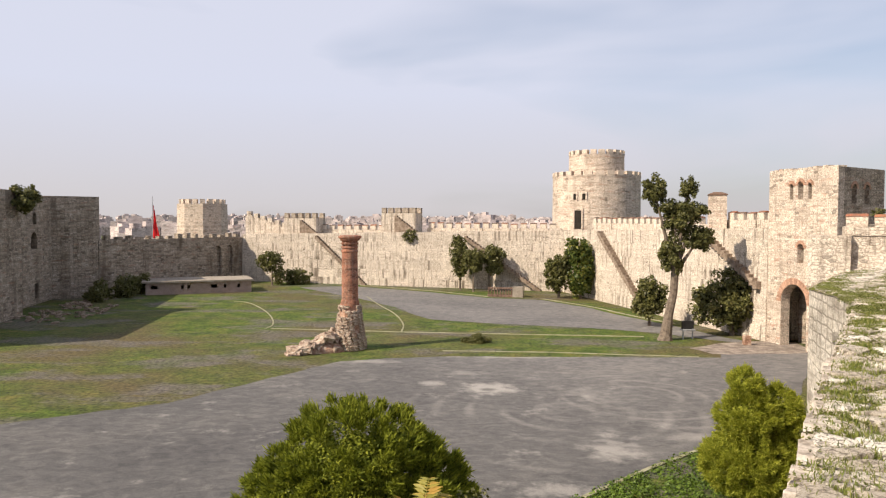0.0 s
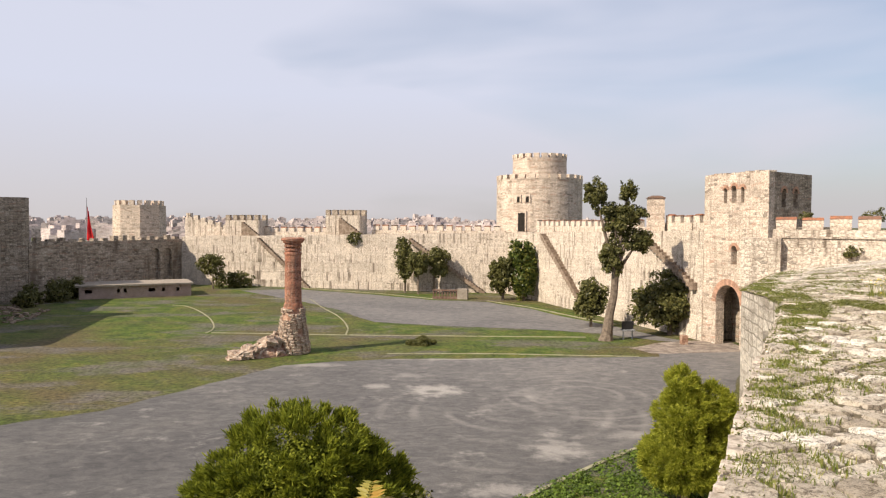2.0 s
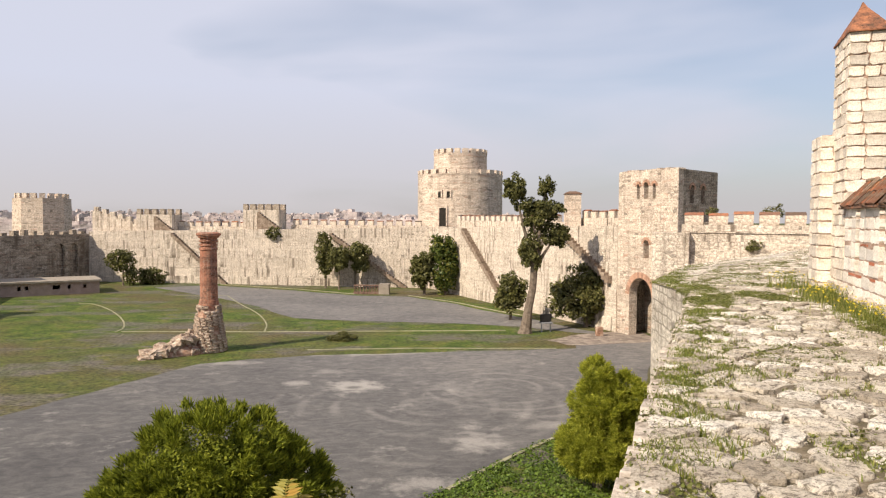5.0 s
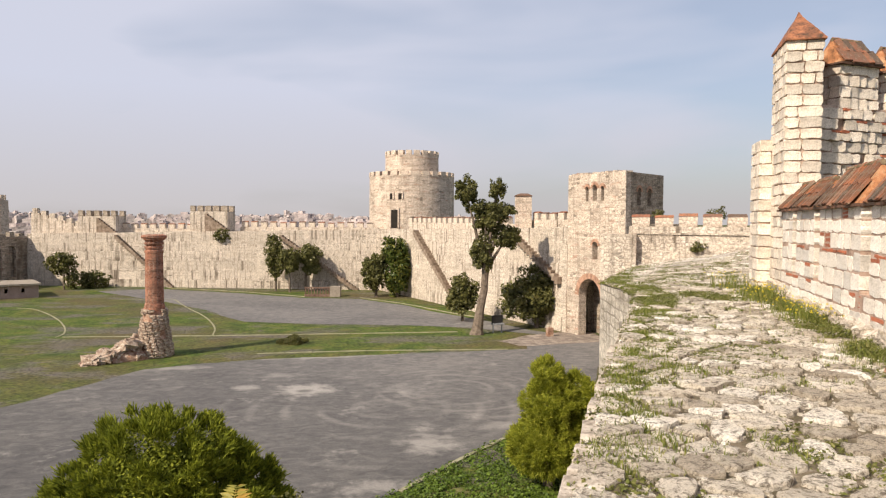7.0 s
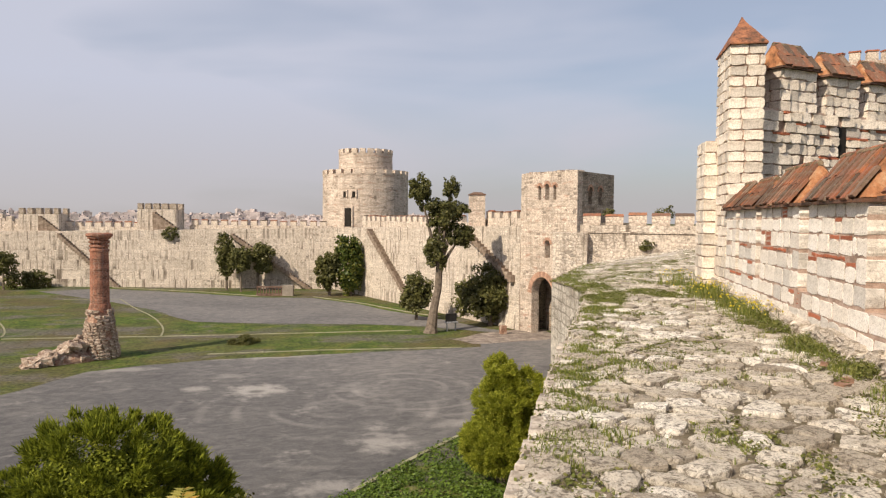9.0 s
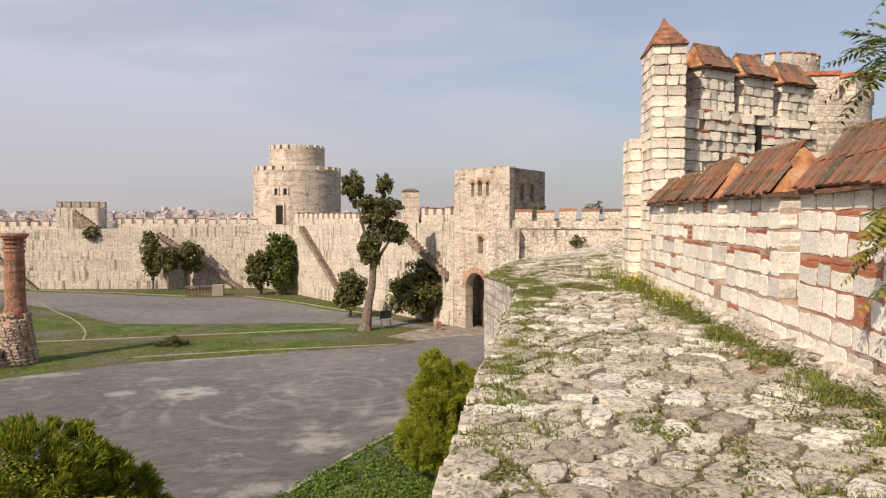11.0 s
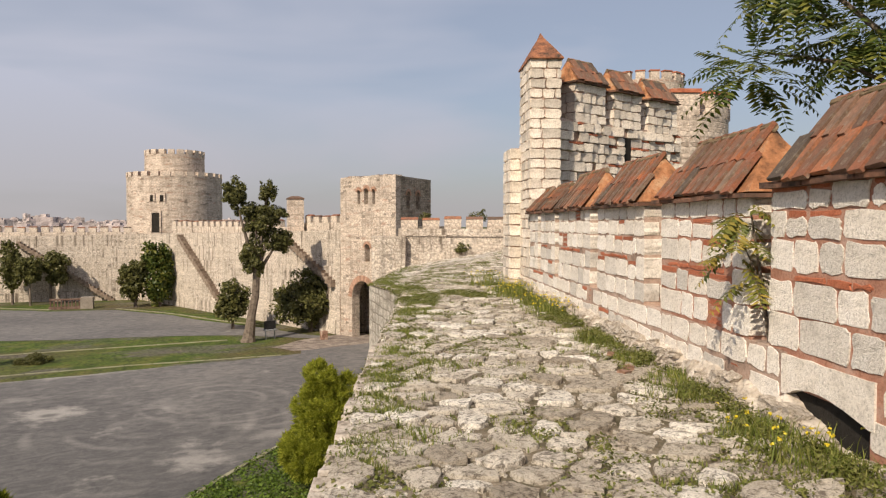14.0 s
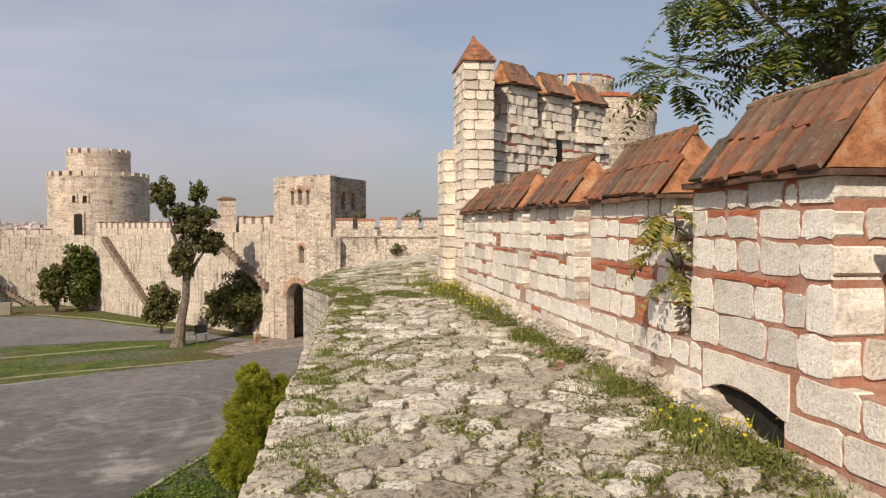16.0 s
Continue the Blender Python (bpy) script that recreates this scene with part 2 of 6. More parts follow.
def tarmac():
    """Old pale asphalt: a fine ripple of worn patches, dusty tyre circles, dried puddles round the drains."""
    m, t, b = material("asphalt", 0.9)
    v = coords(t)
    fine = noise_of(t, v, 14.0, 6.0, 0.75)
    wide = noise_of(t, v, 0.12, 5.0, 0.6, 0.3)
    tone = ramp(t, wide, [(0.3, (0.100, 0.095, 0.094)), (0.55, (0.127, 0.121, 0.117)), (0.75, (0.167, 0.156, 0.146))])
    ripple = noise_of(t, coords(t, "Object", (0.75, 1.1, 1)), 1.5, 5.0, 0.68, 0.8)
    tone = mix(t, 1.0, tone, ramp(t, ripple, [(0.34, (0.68, 0.68, 0.69)), (0.5, (0.92, 0.92, 0.92)), (0.66, (1.22, 1.20, 1.18))]), "MULTIPLY")
    # tone climbs evenly across the sheet, lightest at the gate end
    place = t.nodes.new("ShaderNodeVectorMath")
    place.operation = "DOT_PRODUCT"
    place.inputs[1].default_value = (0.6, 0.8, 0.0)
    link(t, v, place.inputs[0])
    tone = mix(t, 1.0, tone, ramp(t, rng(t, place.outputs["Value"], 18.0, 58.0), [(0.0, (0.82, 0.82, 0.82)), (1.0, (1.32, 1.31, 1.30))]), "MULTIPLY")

    def spot(x, y, sx, sy, ragged, inner, outer, strength, colour, base):
        """A pale, ragged stain: strength at its middle, nothing past outer."""
        at = t.nodes.new("ShaderNodeMapping")
        at.inputs["Location"].default_value = (-x / sx, -y / sy, 0)
        at.inputs["Scale"].default_value = (1 / sx, 1 / sy, 0.0)
        link(t, v, at.inputs["Vector"])
        away = t.nodes.new("ShaderNodeVectorMath")
        away.operation = "LENGTH"
        link(t, at.outputs[0], away.inputs[0])
        edge = t.nodes.new("ShaderNodeMath")
        edge.operation = "ADD"
        link(t, away.outputs["Value"], edge.inputs[0])
        link(t, rng(t, noise_of(t, v, 1.1, 5.0, 0.65), 0.3, 0.7, -ragged, ragged), edge.inputs[1])
        return mix(t, rng(t, edge.outputs[0], inner, outer, strength, 0.0), base, colour)

    # tyre circles round two turning places
    for x, y, turns, reach, seed in ((12.0, 45.5, 0.21, 9.5, 0.0), (6.5, 41.5, 0.16, 12.0, 4.0)):
        ring_at = t.nodes.new("ShaderNodeMapping")
        ring_at.inputs["Location"].default_value = (-x, -y * 0.9, 0)
        ring_at.inputs["Scale"].default_value = (1.0, 0.9, 0.0)
        link(t, v, ring_at.inputs["Vector"])
        rings = t.nodes.new("ShaderNodeTexWave")
        rings.wave_type, rings.rings_direction = "RINGS", "Z"
        rings.inputs["Scale"].default_value, rings.inputs["Distortion"].default_value = turns, 6.0
        rings.inputs["Detail"].default_value, rings.inputs["Detail Scale"].default_value = 2.5, 0.16
        rings.inputs["Phase Offset"].default_value = seed
        link(t, ring_at.outputs[0], rings.inputs["Vector"])
        far = t.nodes.new("ShaderNodeVectorMath")
        far.operation = "LENGTH"
        link(t, ring_at.outputs[0], far.inputs[0])
        dust = mul(t, mul(t, rng(t, rings.outputs["Fac"], 0.72, 1.0), rng(t, far.outputs["Value"], reach * 0.5, reach, 1.0, 0.0)), rng(t, noise_of(t, v, 0.2, 4.0), 0.44, 0.60))
        tone = mix(t, mul(t, dust, 0.26), tone, (0.33, 0.305, 0.28))
    pale = (0.37, 0.345, 0.315)
    tone = spot(2.2, 47.3, 2.0, 1.7, 0.4, 0.5, 1.1, 0.75, pale, tone)
    tone = spot(2.2, 47.0, 0.6, 0.5, 0.2, 0.4, 1.1, 0.8, (0.10, 0.095, 0.09), tone)
    tone = spot(7.7, 34.6, 1.7, 1.6, 0.6, 0.2, 1.1, 0.6, pale, tone)
    tone = spot(-1.6, 48.7, 0.9, 1.0, 0.4, 0.4, 1.1, 0.55, pale, tone)
    tone = spot(0.6, 52.0, 1.2, 0.9, 0.4, 0.3, 1.1, 0.4, pale, tone)
    tone = spot(8.6, 46.0, 1.3, 1.8, 0.6, 0.1, 1.1, 0.35, pale, tone)
    tone = spot(12.2, 36.9, 1.5, 0.9, 0.3, 0.5, 1.1, 0.35, pale, tone)
    tone = spot(4.8, 58.4, 5.0, 0.7, 0.5, 0.4, 1.1, 0.55, pale, tone)
    tone = spot(-6.5, 56.2, 2.5, 0.9, 0.5, 0.4, 1.1, 0.45, pale, tone)
    tone = spot(4.0, 29.3, 2.6, 0.9, 0.7, 0.2, 1.0, 0.45, pale, tone)
    scuffs = noise_of(t, v, 0.45, 6.0, 0.68)
    tone = mix(t, rng(t, scuffs, 0.60, 0.72, 0.0, 0.45), tone, pale)
    tone = mix(t, 1.0, tone, ramp(t, fine, [(0.3, (0.76, 0.76, 0.76)), (0.65, (1.14, 1.14, 1.14))]), "MULTIPLY")
    link(t, tone, b.inputs["Base Color"])
    bump(t, b, fine, 0.6, 0.01)
    return m


M_WALL = masonry("limestone_rubble", (0.81, 0.715, 0.61), (0.68, 0.58, 0.475), (0.24, 0.185, 0.14), (0.42, 0.2), 0.95, 0.0, 0.0, 0.06, 0.6, 0.04, 0.7, (1.9, 0.07), 0.4, 1.0)
M_TOWER = masonry("limestone_courses", (0.83, 0.71, 0.595), (0.66, 0.54, 0.435), (0.22, 0.17, 0.125), (0.44, 0.21), 0.35, 0.5, 2.0, 0.06, 0.5, 0.10, 0.5, (0.9, 0.1), 0.7, 0.75)
# weathered stone, darkened further for the shade on west walls and gate side
M_OLD_SHADE = masonry("weathered_and_shaded_stone", (0.58, 0.495, 0.405), (0.40, 0.325, 0.25), (0.06, 0.048, 0.036), (0.5, 0.23), 0.9, 0.35, 4.0, 0.08, 0.6, 0.16, 0.55, (0.42, 0.06), 1.1, 0.95)
M_ROUGH = masonry("rough_white_masonry", (0.80, 0.72, 0.62), (0.60, 0.52, 0.43), (0.20, 0.155, 0.115), (0.36, 0.2), 0.3, 0.0, 6.0, 0.06, 0.8, 0.14, 0.6, (0.9, 0.1), 0.5, 0.8)
M_NEAR = masonry("pale_ashlar", (0.70, 0.64, 0.55), (0.55, 0.49, 0.41), (0.24, 0.205, 0.165), (0.62, 0.30), 0.35, 0.0, 5.0, 0.03, 0.8, 0.05, 0.35)
M_BLOCK = plain("limestone_block", [(0.60, 0.555, 0.49), (0.88, 0.825, 0.75), (0.94, 0.90, 0.84)], 3.4, 0.9, 0.034, 34.0, 6.0, 0.24)
M_WARM = plain("weathered_warm_block", [(0.42, 0.35, 0.28), (0.83, 0.745, 0.64), (0.90, 0.83, 0.74)], 3.0, 0.92, 0.034, 26.0, 6.0, 0.30)
M_PINKMORTAR = plain("pink_lime_mortar", [(0.20, 0.14, 0.105), (0.46, 0.33, 0.26), (0.60, 0.48, 0.40)], 2.4, 0.95, 0.02, 30.0)
M_BED = plain("trodden_earth_and_grit", [(0.08, 0.07, 0.035), (0.19, 0.155, 0.105), (0.38, 0.32, 0.245)], 3.4, 1.0, 0.05, 40.0)
M_MORTAR = plain("red_mortar", [(0.33, 0.155, 0.105), (0.43, 0.22, 0.15), (0.50, 0.34, 0.27)], 3.0, 0.95, 0.012, 40.0)
M_BRICK = plain("thin_red_brick", [(0.30, 0.09, 0.05), (0.44, 0.15, 0.08), (0.50, 0.22, 0.14)], 5.0, 0.9, 0.01, 40.0, 5.0, 0.3)
M_TILE = tiles()
M_TILED = plain("red_tiled_roof", [(0.05, 0.042, 0.032), (0.24, 0.105, 0.06), (0.42, 0.18, 0.09)], 5.0, 0.85, 0.02, 20.0)
M_CAP = plain("orange_render", [(0.15, 0.075, 0.04), (0.42, 0.185, 0.085), (0.50, 0.32, 0.19)], 4.5, 0.92, 0.03, 22.0)
# dark of old tile, deepened to paint the shadow line along the eave
M_EAVE = plain("old_shadowed_eave_tile", [(0.05, 0.04, 0.032), (0.15, 0.085, 0.06), (0.27, 0.14, 0.09)], 5.0, 0.92, 0.02, 30.0, 6.0, 0.3)
M_RIDGE = plain("mossy_mortar", [(0.085, 0.075, 0.035), (0.20, 0.14, 0.085), (0.34, 0.27, 0.18)], 6.0, 0.95, 0.02, 30.0)
M_FOOT = plain("crumbling_lime_footing", [(0.24, 0.20, 0.155), (0.52, 0.455, 0.38), (0.74, 0.675, 0.59)], 5.0, 0.95, 0.04, 18.0)
M_SLAB = slabs()
M_GATEPAVE = plain("worn_gate_paving", [(0.11, 0.09, 0.075), (0.24, 0.20, 0.17), (0.38, 0.325, 0.28)], 1.2, 0.95, 0.04, 6.0)
M_DEBRIS = plain("broken_masonry", [(0.20, 0.12, 0.085), (0.42, 0.33, 0.26), (0.60, 0.53, 0.44)], 2.2, 0.95, 0.08, 9.0)
# darker than the walls, so that the stairs stand out as dark lines
M_STEP = plain("dark_brown_stone", [(0.12, 0.09, 0.065), (0.25, 0.19, 0.145), (0.40, 0.33, 0.26)], 2.0, 0.95, 0.04, 9.0)
M_DULL = plain("dull_brown_stone", [(0.08, 0.05, 0.038), (0.16, 0.10, 0.075), (0.24, 0.17, 0.135)], 2.0, 0.9, 0.02, 12.0)
M_SHAFT = masonry("red_brick_shaft", (0.46, 0.21, 0.13), (0.33, 0.13, 0.08), (0.40, 0.32, 0.26), (0.34, 0.12), 0.45, 0.0, 1.0, 0.03, 0.8, 0.12)
M_RUBBLE = plain("rubble_core", [(0.17, 0.09, 0.06), (0.36, 0.22, 0.155), (0.54, 0.45, 0.36)], 2.6, 0.95, 0.08, 9.0)
M_PINKBRICK = plain("faded_pink_brick", [(0.40, 0.24, 0.17), (0.52, 0.33, 0.24)], 5.0, 0.9, 0.01, 40.0, 5.0, 0.25)
# near-black colour that stands in for the shade inside openings
M_DARK = plain("interior_shade_black", [(0.02, 0.018, 0.015), (0.035, 0.03, 0.025)], 2.0, 1.0, 0.01)
M_BARK = plain("grey_bark", [(0.075, 0.058, 0.045), (0.17, 0.135, 0.105), (0.24, 0.20, 0.16)], 3.0, 0.95, 0.03, 20.0)
M_PALE = plain("pale_concrete", [(0.24, 0.20, 0.16), (0.36, 0.32, 0.27)], 1.5, 0.9, 0.01)
M_PINK = plain("pinkish_render", [(0.30, 0.22, 0.19), (0.40, 0.31, 0.27)], 1.5, 0.9, 0.01)
M_KERB = plain("chalky_kerb", [(0.20, 0.19, 0.11), (0.34, 0.325, 0.22)], 1.0, 0.95, 0.01)
M_STEEL = plain("grey_steel", [(0.22, 0.23, 0.25), (0.34, 0.35, 0.37)], 4.0, 0.5, 0.003)
M_BLACK = plain("black_metal", [(0.02, 0.02, 0.022), (0.04, 0.04, 0.04)], 4.0, 0.5, 0.003)
M_FLAG = plain("red_cloth", [(0.50, 0.015, 0.02), (0.62, 0.025, 0.03)], 2.0, 0.8, 0.01)
M_GRASS = grassland()
M_TARMAC = tarmac()
M_TREE = leafy("dark_leaves", (0.045, 0.048, 0.014), (0.115, 0.115, 0.034), (0.21, 0.195, 0.07))
M_BUSH = leafy("bright_thuja", (0.045, 0.06, 0.006), (0.165, 0.195, 0.016), (0.37, 0.385, 0.04), 0.75, 0.40)
M_PINE = leafy("pine_needles", (0.12, 0.145, 0.014), (0.31, 0.335, 0.035), (0.56, 0.55, 0.08), 0.6, 0.46)
M_AIL = leafy("tree_of_heaven_leaves", (0.035, 0.06, 0.016), (0.10, 0.135, 0.03), (0.30, 0.28, 0.06), 0.35, 0.4)
M_YEL = leafy("yellowing_leaves", (0.20, 0.20, 0.04), (0.36, 0.30, 0.06), (0.50, 0.30, 0.07), 0.5, 0.35)
M_SAPLING = leafy("sapling_leaves", (0.07, 0.10, 0.02), (0.20, 0.20, 0.04), (0.42, 0.30, 0.06), 0.5, 0.35)
M_WEED = leafy("creeping_weed", (0.075, 0.065, 0.022), (0.145, 0.165, 0.035), (0.27, 0.25, 0.085), 0.6, 0.3)
M_TURF = leafy("grass_blades", (0.08, 0.105, 0.02), (0.17, 0.205, 0.035), (0.34, 0.31, 0.10), 0.6, 0.3)
M_IVY = leafy("ground_cover", (0.05, 0.085, 0.012), (0.10, 0.155, 0.02), (0.17, 0.24, 0.035), 0.5, 0.3)
M_FLOWER = leafy("yellow_petals", (0.65, 0.50, 0.02), (0.75, 0.60, 0.04), (0.8, 0.66, 0.08), 0.6, 0.3)
# pale pinkish tones carry the distance haze in the wall colour
M_CITY = masonry("haze_tinted_render", (0.80, 0.70, 0.66), (0.55, 0.47, 0.455), (0.42, 0.38, 0.375), (5.0, 3.0), 0.1, 0.3, 3.0, 0.0, 0.4, 0.3)

# ---- building tools ----


def mesh_of(name, bm, round_r=0.0):
    me = bpy.data.meshes.new(name)
    bm.normal_update()
    uv = bm.loops.layers.uv.verify()
    for f in bm.faces:
        n = f.normal
        side = Vector((0, 0, 1)).cross(n)
        side = side.normalized() if side.length > 0.3 else None
        for lp in f.loops:
            p = lp.vert.co
            lp[uv].uv = (p.dot(side), p.z) if side else (p.x, p.y)
            if round_r and side:
                c = f.calc_center_median()
                a0 = math.atan2(c.y, c.x)
                da = (math.atan2(p.y, p.x) - a0 + math.pi) % (2 * math.pi) - math.pi
                lp[uv].uv = ((a0 + da) * round_r, p.z)
    bm.to_mesh(me)
    bm.free()
    return me


def part(name, bm, mat, parent=None, label="", smooth=False, m=None, round_r=0.0):
    me = bm if isinstance(bm, bpy.types.Mesh) else mesh_of(name, bm, round_r)
    if not me.materials:
        me.materials.append(mat)
    ob = new(name, me)
    ob.parent = parent
    if m is not None:
        ob.matrix_basis = m
    if label:
        ob["label"] = label
    if smooth:
        me.polygons.foreach_set("use_smooth", [True] * len(me.polygons))
    return ob


def empty(name, at, label, category, group="", kind="", turn=0.0):
    e = new(name)
    e.empty_display_size = 0.2
    e.matrix_basis = pose(*at, 0, 0, turn)
    return tagged(e, label, category, group, kind)


def prism(bm, plan, z0, z1):
    """A solid over a plan, counter-clockwise seen from above; z0 and z1 are heights, one for all or one for each corner."""
    n = len(plan)
    lo = [bm.verts.new((*p, z0[i] if isinstance(z0, (list, tuple)) else z0)) for i, p in enumerate(plan)]
    hi = [bm.verts.new((*p, z1[i] if isinstance(z1, (list, tuple)) else z1)) for i, p in enumerate(plan)]
    for i in range(n):
        j = (i + 1) % n
        bm.faces.new((lo[i], lo[j], hi[j], hi[i]))
    bm.faces.new(hi)
    bm.faces.new(lo[::-1])
    return bm


def box(bm, x0, x1, y0, y1, z0, z1, m=None):
    vs = [Vector((x, y, z)) for z in (z0, z1) for x, y in ((x0, y0), (x1, y0), (x1, y1), (x0, y1))]
    vs = [bm.verts.new(m @ v if m is not None else v) for v in vs]
    for q in ((3, 2, 1, 0), (4, 5, 6, 7), (0, 1, 5, 4), (1, 2, 6, 5), (2, 3, 7, 6), (3, 0, 4, 7)):
        bm.faces.new([vs[i] for i in q])
    return bm


def ring_solid(bm, profile, sides=48, m=None, arc=None):
    """A solid of revolution about z from (radius, height) pairs, closed at both ends."""
    rings = []
    for r, z in profile:
        rings.append([bm.verts.new((m or Matrix()) @ Vector((r * math.cos(2 * math.pi * i / sides), r * math.sin(2 * math.pi * i / sides), z))) for i in range(sides)])
    for a, b in zip(rings, rings[1:]):
        for i in range(sides):
            j = (i + 1) % sides
            bm.faces.new((a[i], a[j], b[j], b[i]))
    bm.faces.new(rings[0][::-1])
    bm.faces.new(rings[-1])
    return bm


def roughen(bm, amount, scale):
    for v in bm.verts:
        d = noise.noise_vector(v.co * scale)
        v.co += d * amount
    return bm


def rise(a, b):
    """Frame of a wall from a to b in plan: x along it, y into it on its left-hand side, z up."""
    d = (Vector(b) - Vector(a)).normalized()
    return Matrix(((d.x, -d.y, 0, a[0]), (d.y, d.x, 0, a[1]), (0, 0, 1, 0), (0, 0, 0, 1)))


def pierced(bm, m, length, zlo, zhi, thick, holes):
    """A wall slab with openings cut right through: the front and back are filled round the holes, with real reveals."""
    def loop(pts, y):
        vs = [bm.verts.new(m @ Vector((x, y, z))) for x, z in pts]
        return vs, [bm.edges.new((vs[i], vs[(i + 1) % len(vs)])) for i in range(len(vs))]
    outer = [(0, zlo), (length, zlo), (length, zhi), (0, zhi)]
    faces = []
    sides = []
    for y in (0.0, thick):
        edges, loops = [], []
        for pts in [outer] + holes:
            vs, es = loop(pts, y)
            edges += es
            loops.append(vs)
        bmesh.ops.triangle_fill(bm, use_beauty=True, use_dissolve=False, edges=edges)
        sides.append(loops)
    for fa, fb in zip(*sides):
        for i in range(len(fa)):
            j = (i + 1) % len(fa)
            bm.faces.new((fa[i], fa[j], fb[j], fb[i]))
    bmesh.ops.recalc_face_normals(bm, faces=bm.faces)
    return bm


def slot(x, z0, z1, w, arched=True):
    r = w / 2
    if not arched:
        return [(x - r, z0), (x + r, z0), (x + r, z1), (x - r, z1)]
    return [(x - r, z0), (x + r, z0)] + [(x + r * math.cos(a), z1 - r + r * math.sin(a)) for a in [math.pi * k / 8 for k in range(9)]]


def leaves(rnd, clumps, count, size, aspect=0.55, fill=0.35, up=0.3):
    """Many small leaf quads over ellipsoid clumps (centre, radii); fill: the share that lies inside the skin."""
    c = np.array([k[0] for k in clumps], float)
    r = np.array([k[1] if hasattr(k[1], "__len__") else (k[1],) * 3 for k in clumps], float)
    area = (r[:, 0] * r[:, 1] + r[:, 1] * r[:, 2] + r[:, 0] * r[:, 2])
    which = rnd.choice(len(c), count, p=area / area.sum())
    d = rnd.normal(size=(count, 3))
    d /= np.linalg.norm(d, axis=1)[:, None]
    depth = np.where(rnd.random(count) < fill, rnd.uniform(0.45, 0.9, count), rnd.uniform(0.86, 1.06, count))
    p = c[which] + d * r[which] * depth[:, None]
    n = d + rnd.normal(size=(count, 3)) * 0.55 + np.array([0, 0, up])
    n /= np.linalg.norm(n, axis=1)[:, None]
    a = np.cross(n, rnd.normal(size=(count, 3)))
    a /= np.linalg.norm(a, axis=1)[:, None]
    b = np.cross(n, a)
    s = size * rnd.uniform(0.6, 1.3, count)[:, None]
    v = np.stack([p - a * s, p - b * s * aspect, p + a * s, p + b * s * aspect], 1).reshape(-1, 3)
    return v, np.arange(4 * count).reshape(-1, 4)


def sprays(rnd, tufts, per, length, width, spread=0.5, up=0.25):
    """Fans of narrow leaves: each tuft is (root, outward direction); its leaves fan out from the root."""
    c = np.repeat(np.array([k[0] for k in tufts], float), per, axis=0)
    d = np.repeat(np.array([k[1] for k in tufts], float), per, axis=0)
    big = np.repeat(rnd.uniform(0.7, 1.2, len(tufts)), per)[:, None]
    n = len(c)
    d = d + rnd.normal(size=(n, 3)) * spread + np.array([0, 0, up])
    d /= np.linalg.norm(d, axis=1)[:, None]
    side = np.cross(d, rnd.normal(size=(n, 3)))
    side /= np.linalg.norm(side, axis=1)[:, None]
    along = length * big * rnd.uniform(0.55, 1.1, n)[:, None]
    p = c + rnd.normal(size=(n, 3)) * length * 0.22
    w = side * width * rnd.uniform(0.7, 1.3, n)[:, None]
    v = np.stack([p, p + d * along * 0.55 + w, p + d * along, p + d * along * 0.55 - w], 1).reshape(-1, 3)
    return v, np.arange(4 * n).reshape(-1, 4)


def leaf_mesh(name, v, f):
    me = bpy.data.meshes.new(name)
    me.from_pydata(v.tolist(), [], f.tolist())
    return me


def limb(bm, pts, sides=7):
    """A tapered limb through (place, radius) pairs."""
    rings = []
    for i, (p, r) in enumerate(pts):
        p = Vector(p)
        d = (Vector(pts[min(i + 1, len(pts) - 1)][0]) - Vector(pts[max(i - 1, 0)][0])).normalized()
        a = d.orthogonal().normalized() if abs(d.z) < 0.9 else d.cross(Vector((1, 0, 0))).normalized()
        b = d.cross(a)
        rings.append([bm.verts.new(p + (a * math.cos(2 * math.pi * k / sides) + b * math.sin(2 * math.pi * k / sides)) * r) for k in range(sides)])
    for x, y in zip(rings, rings[1:]):
        off = min(range(sides), key=lambda o: (x[0].co - y[o].co).length)
        for k in range(sides):
            bm.faces.new((x[k], x[(k + 1) % sides], y[(k + 1 + off) % sides], y[(k + off) % sides]))
    bm.faces.new(rings[0])
    bm.faces.new(rings[-1])
    bmesh.ops.recalc_face_normals(bm, faces=bm.faces)
    return bm


YARD = -9.4

# ---- ground ----
bm = bmesh.new()
bmesh.ops.create_grid(bm, x_segments=40, y_segments=40, size=3000)
ground = part("ground", bm, M_GRASS, m=pose(0, 0, YARD))
tagged(ground, "worn grass and dry earth over the whole fortress courtyard", "ground", kind="structure")


def sheet(name, plan, z, mat, label, category, wiggle=0.25, step=1.2):
    """A flat sheet with a ragged edge over a plan."""
    pts = []
    for a, b in zip(plan, plan[1:] + plan[:1]):
        a, b = Vector(a), Vector(b)
        k = max(1, int((b - a).length / step))
        for i in range(k):
            p = a.lerp(b, i / k)
            q = noise.noise_vector(Vector((p.x, p.y, 3.3)) * 0.35) + 0.6 * noise.noise_vector(Vector((p.x, p.y, 7.3)) * 1.1)
            pts.append((p.x + q.x * wiggle, p.y + q.y * wiggle))
    bm = bmesh.new()
    f = bm.faces.new([bm.verts.new((*p, z)) for p in pts])
    bmesh.ops.triangulate(bm, faces=[f])
    ob = part(name, bm, mat)
    if ob.data.polygons[0].normal.z < 0:
        ob.data.flip_normals()
    return tagged(ob, label, category, kind="structure")

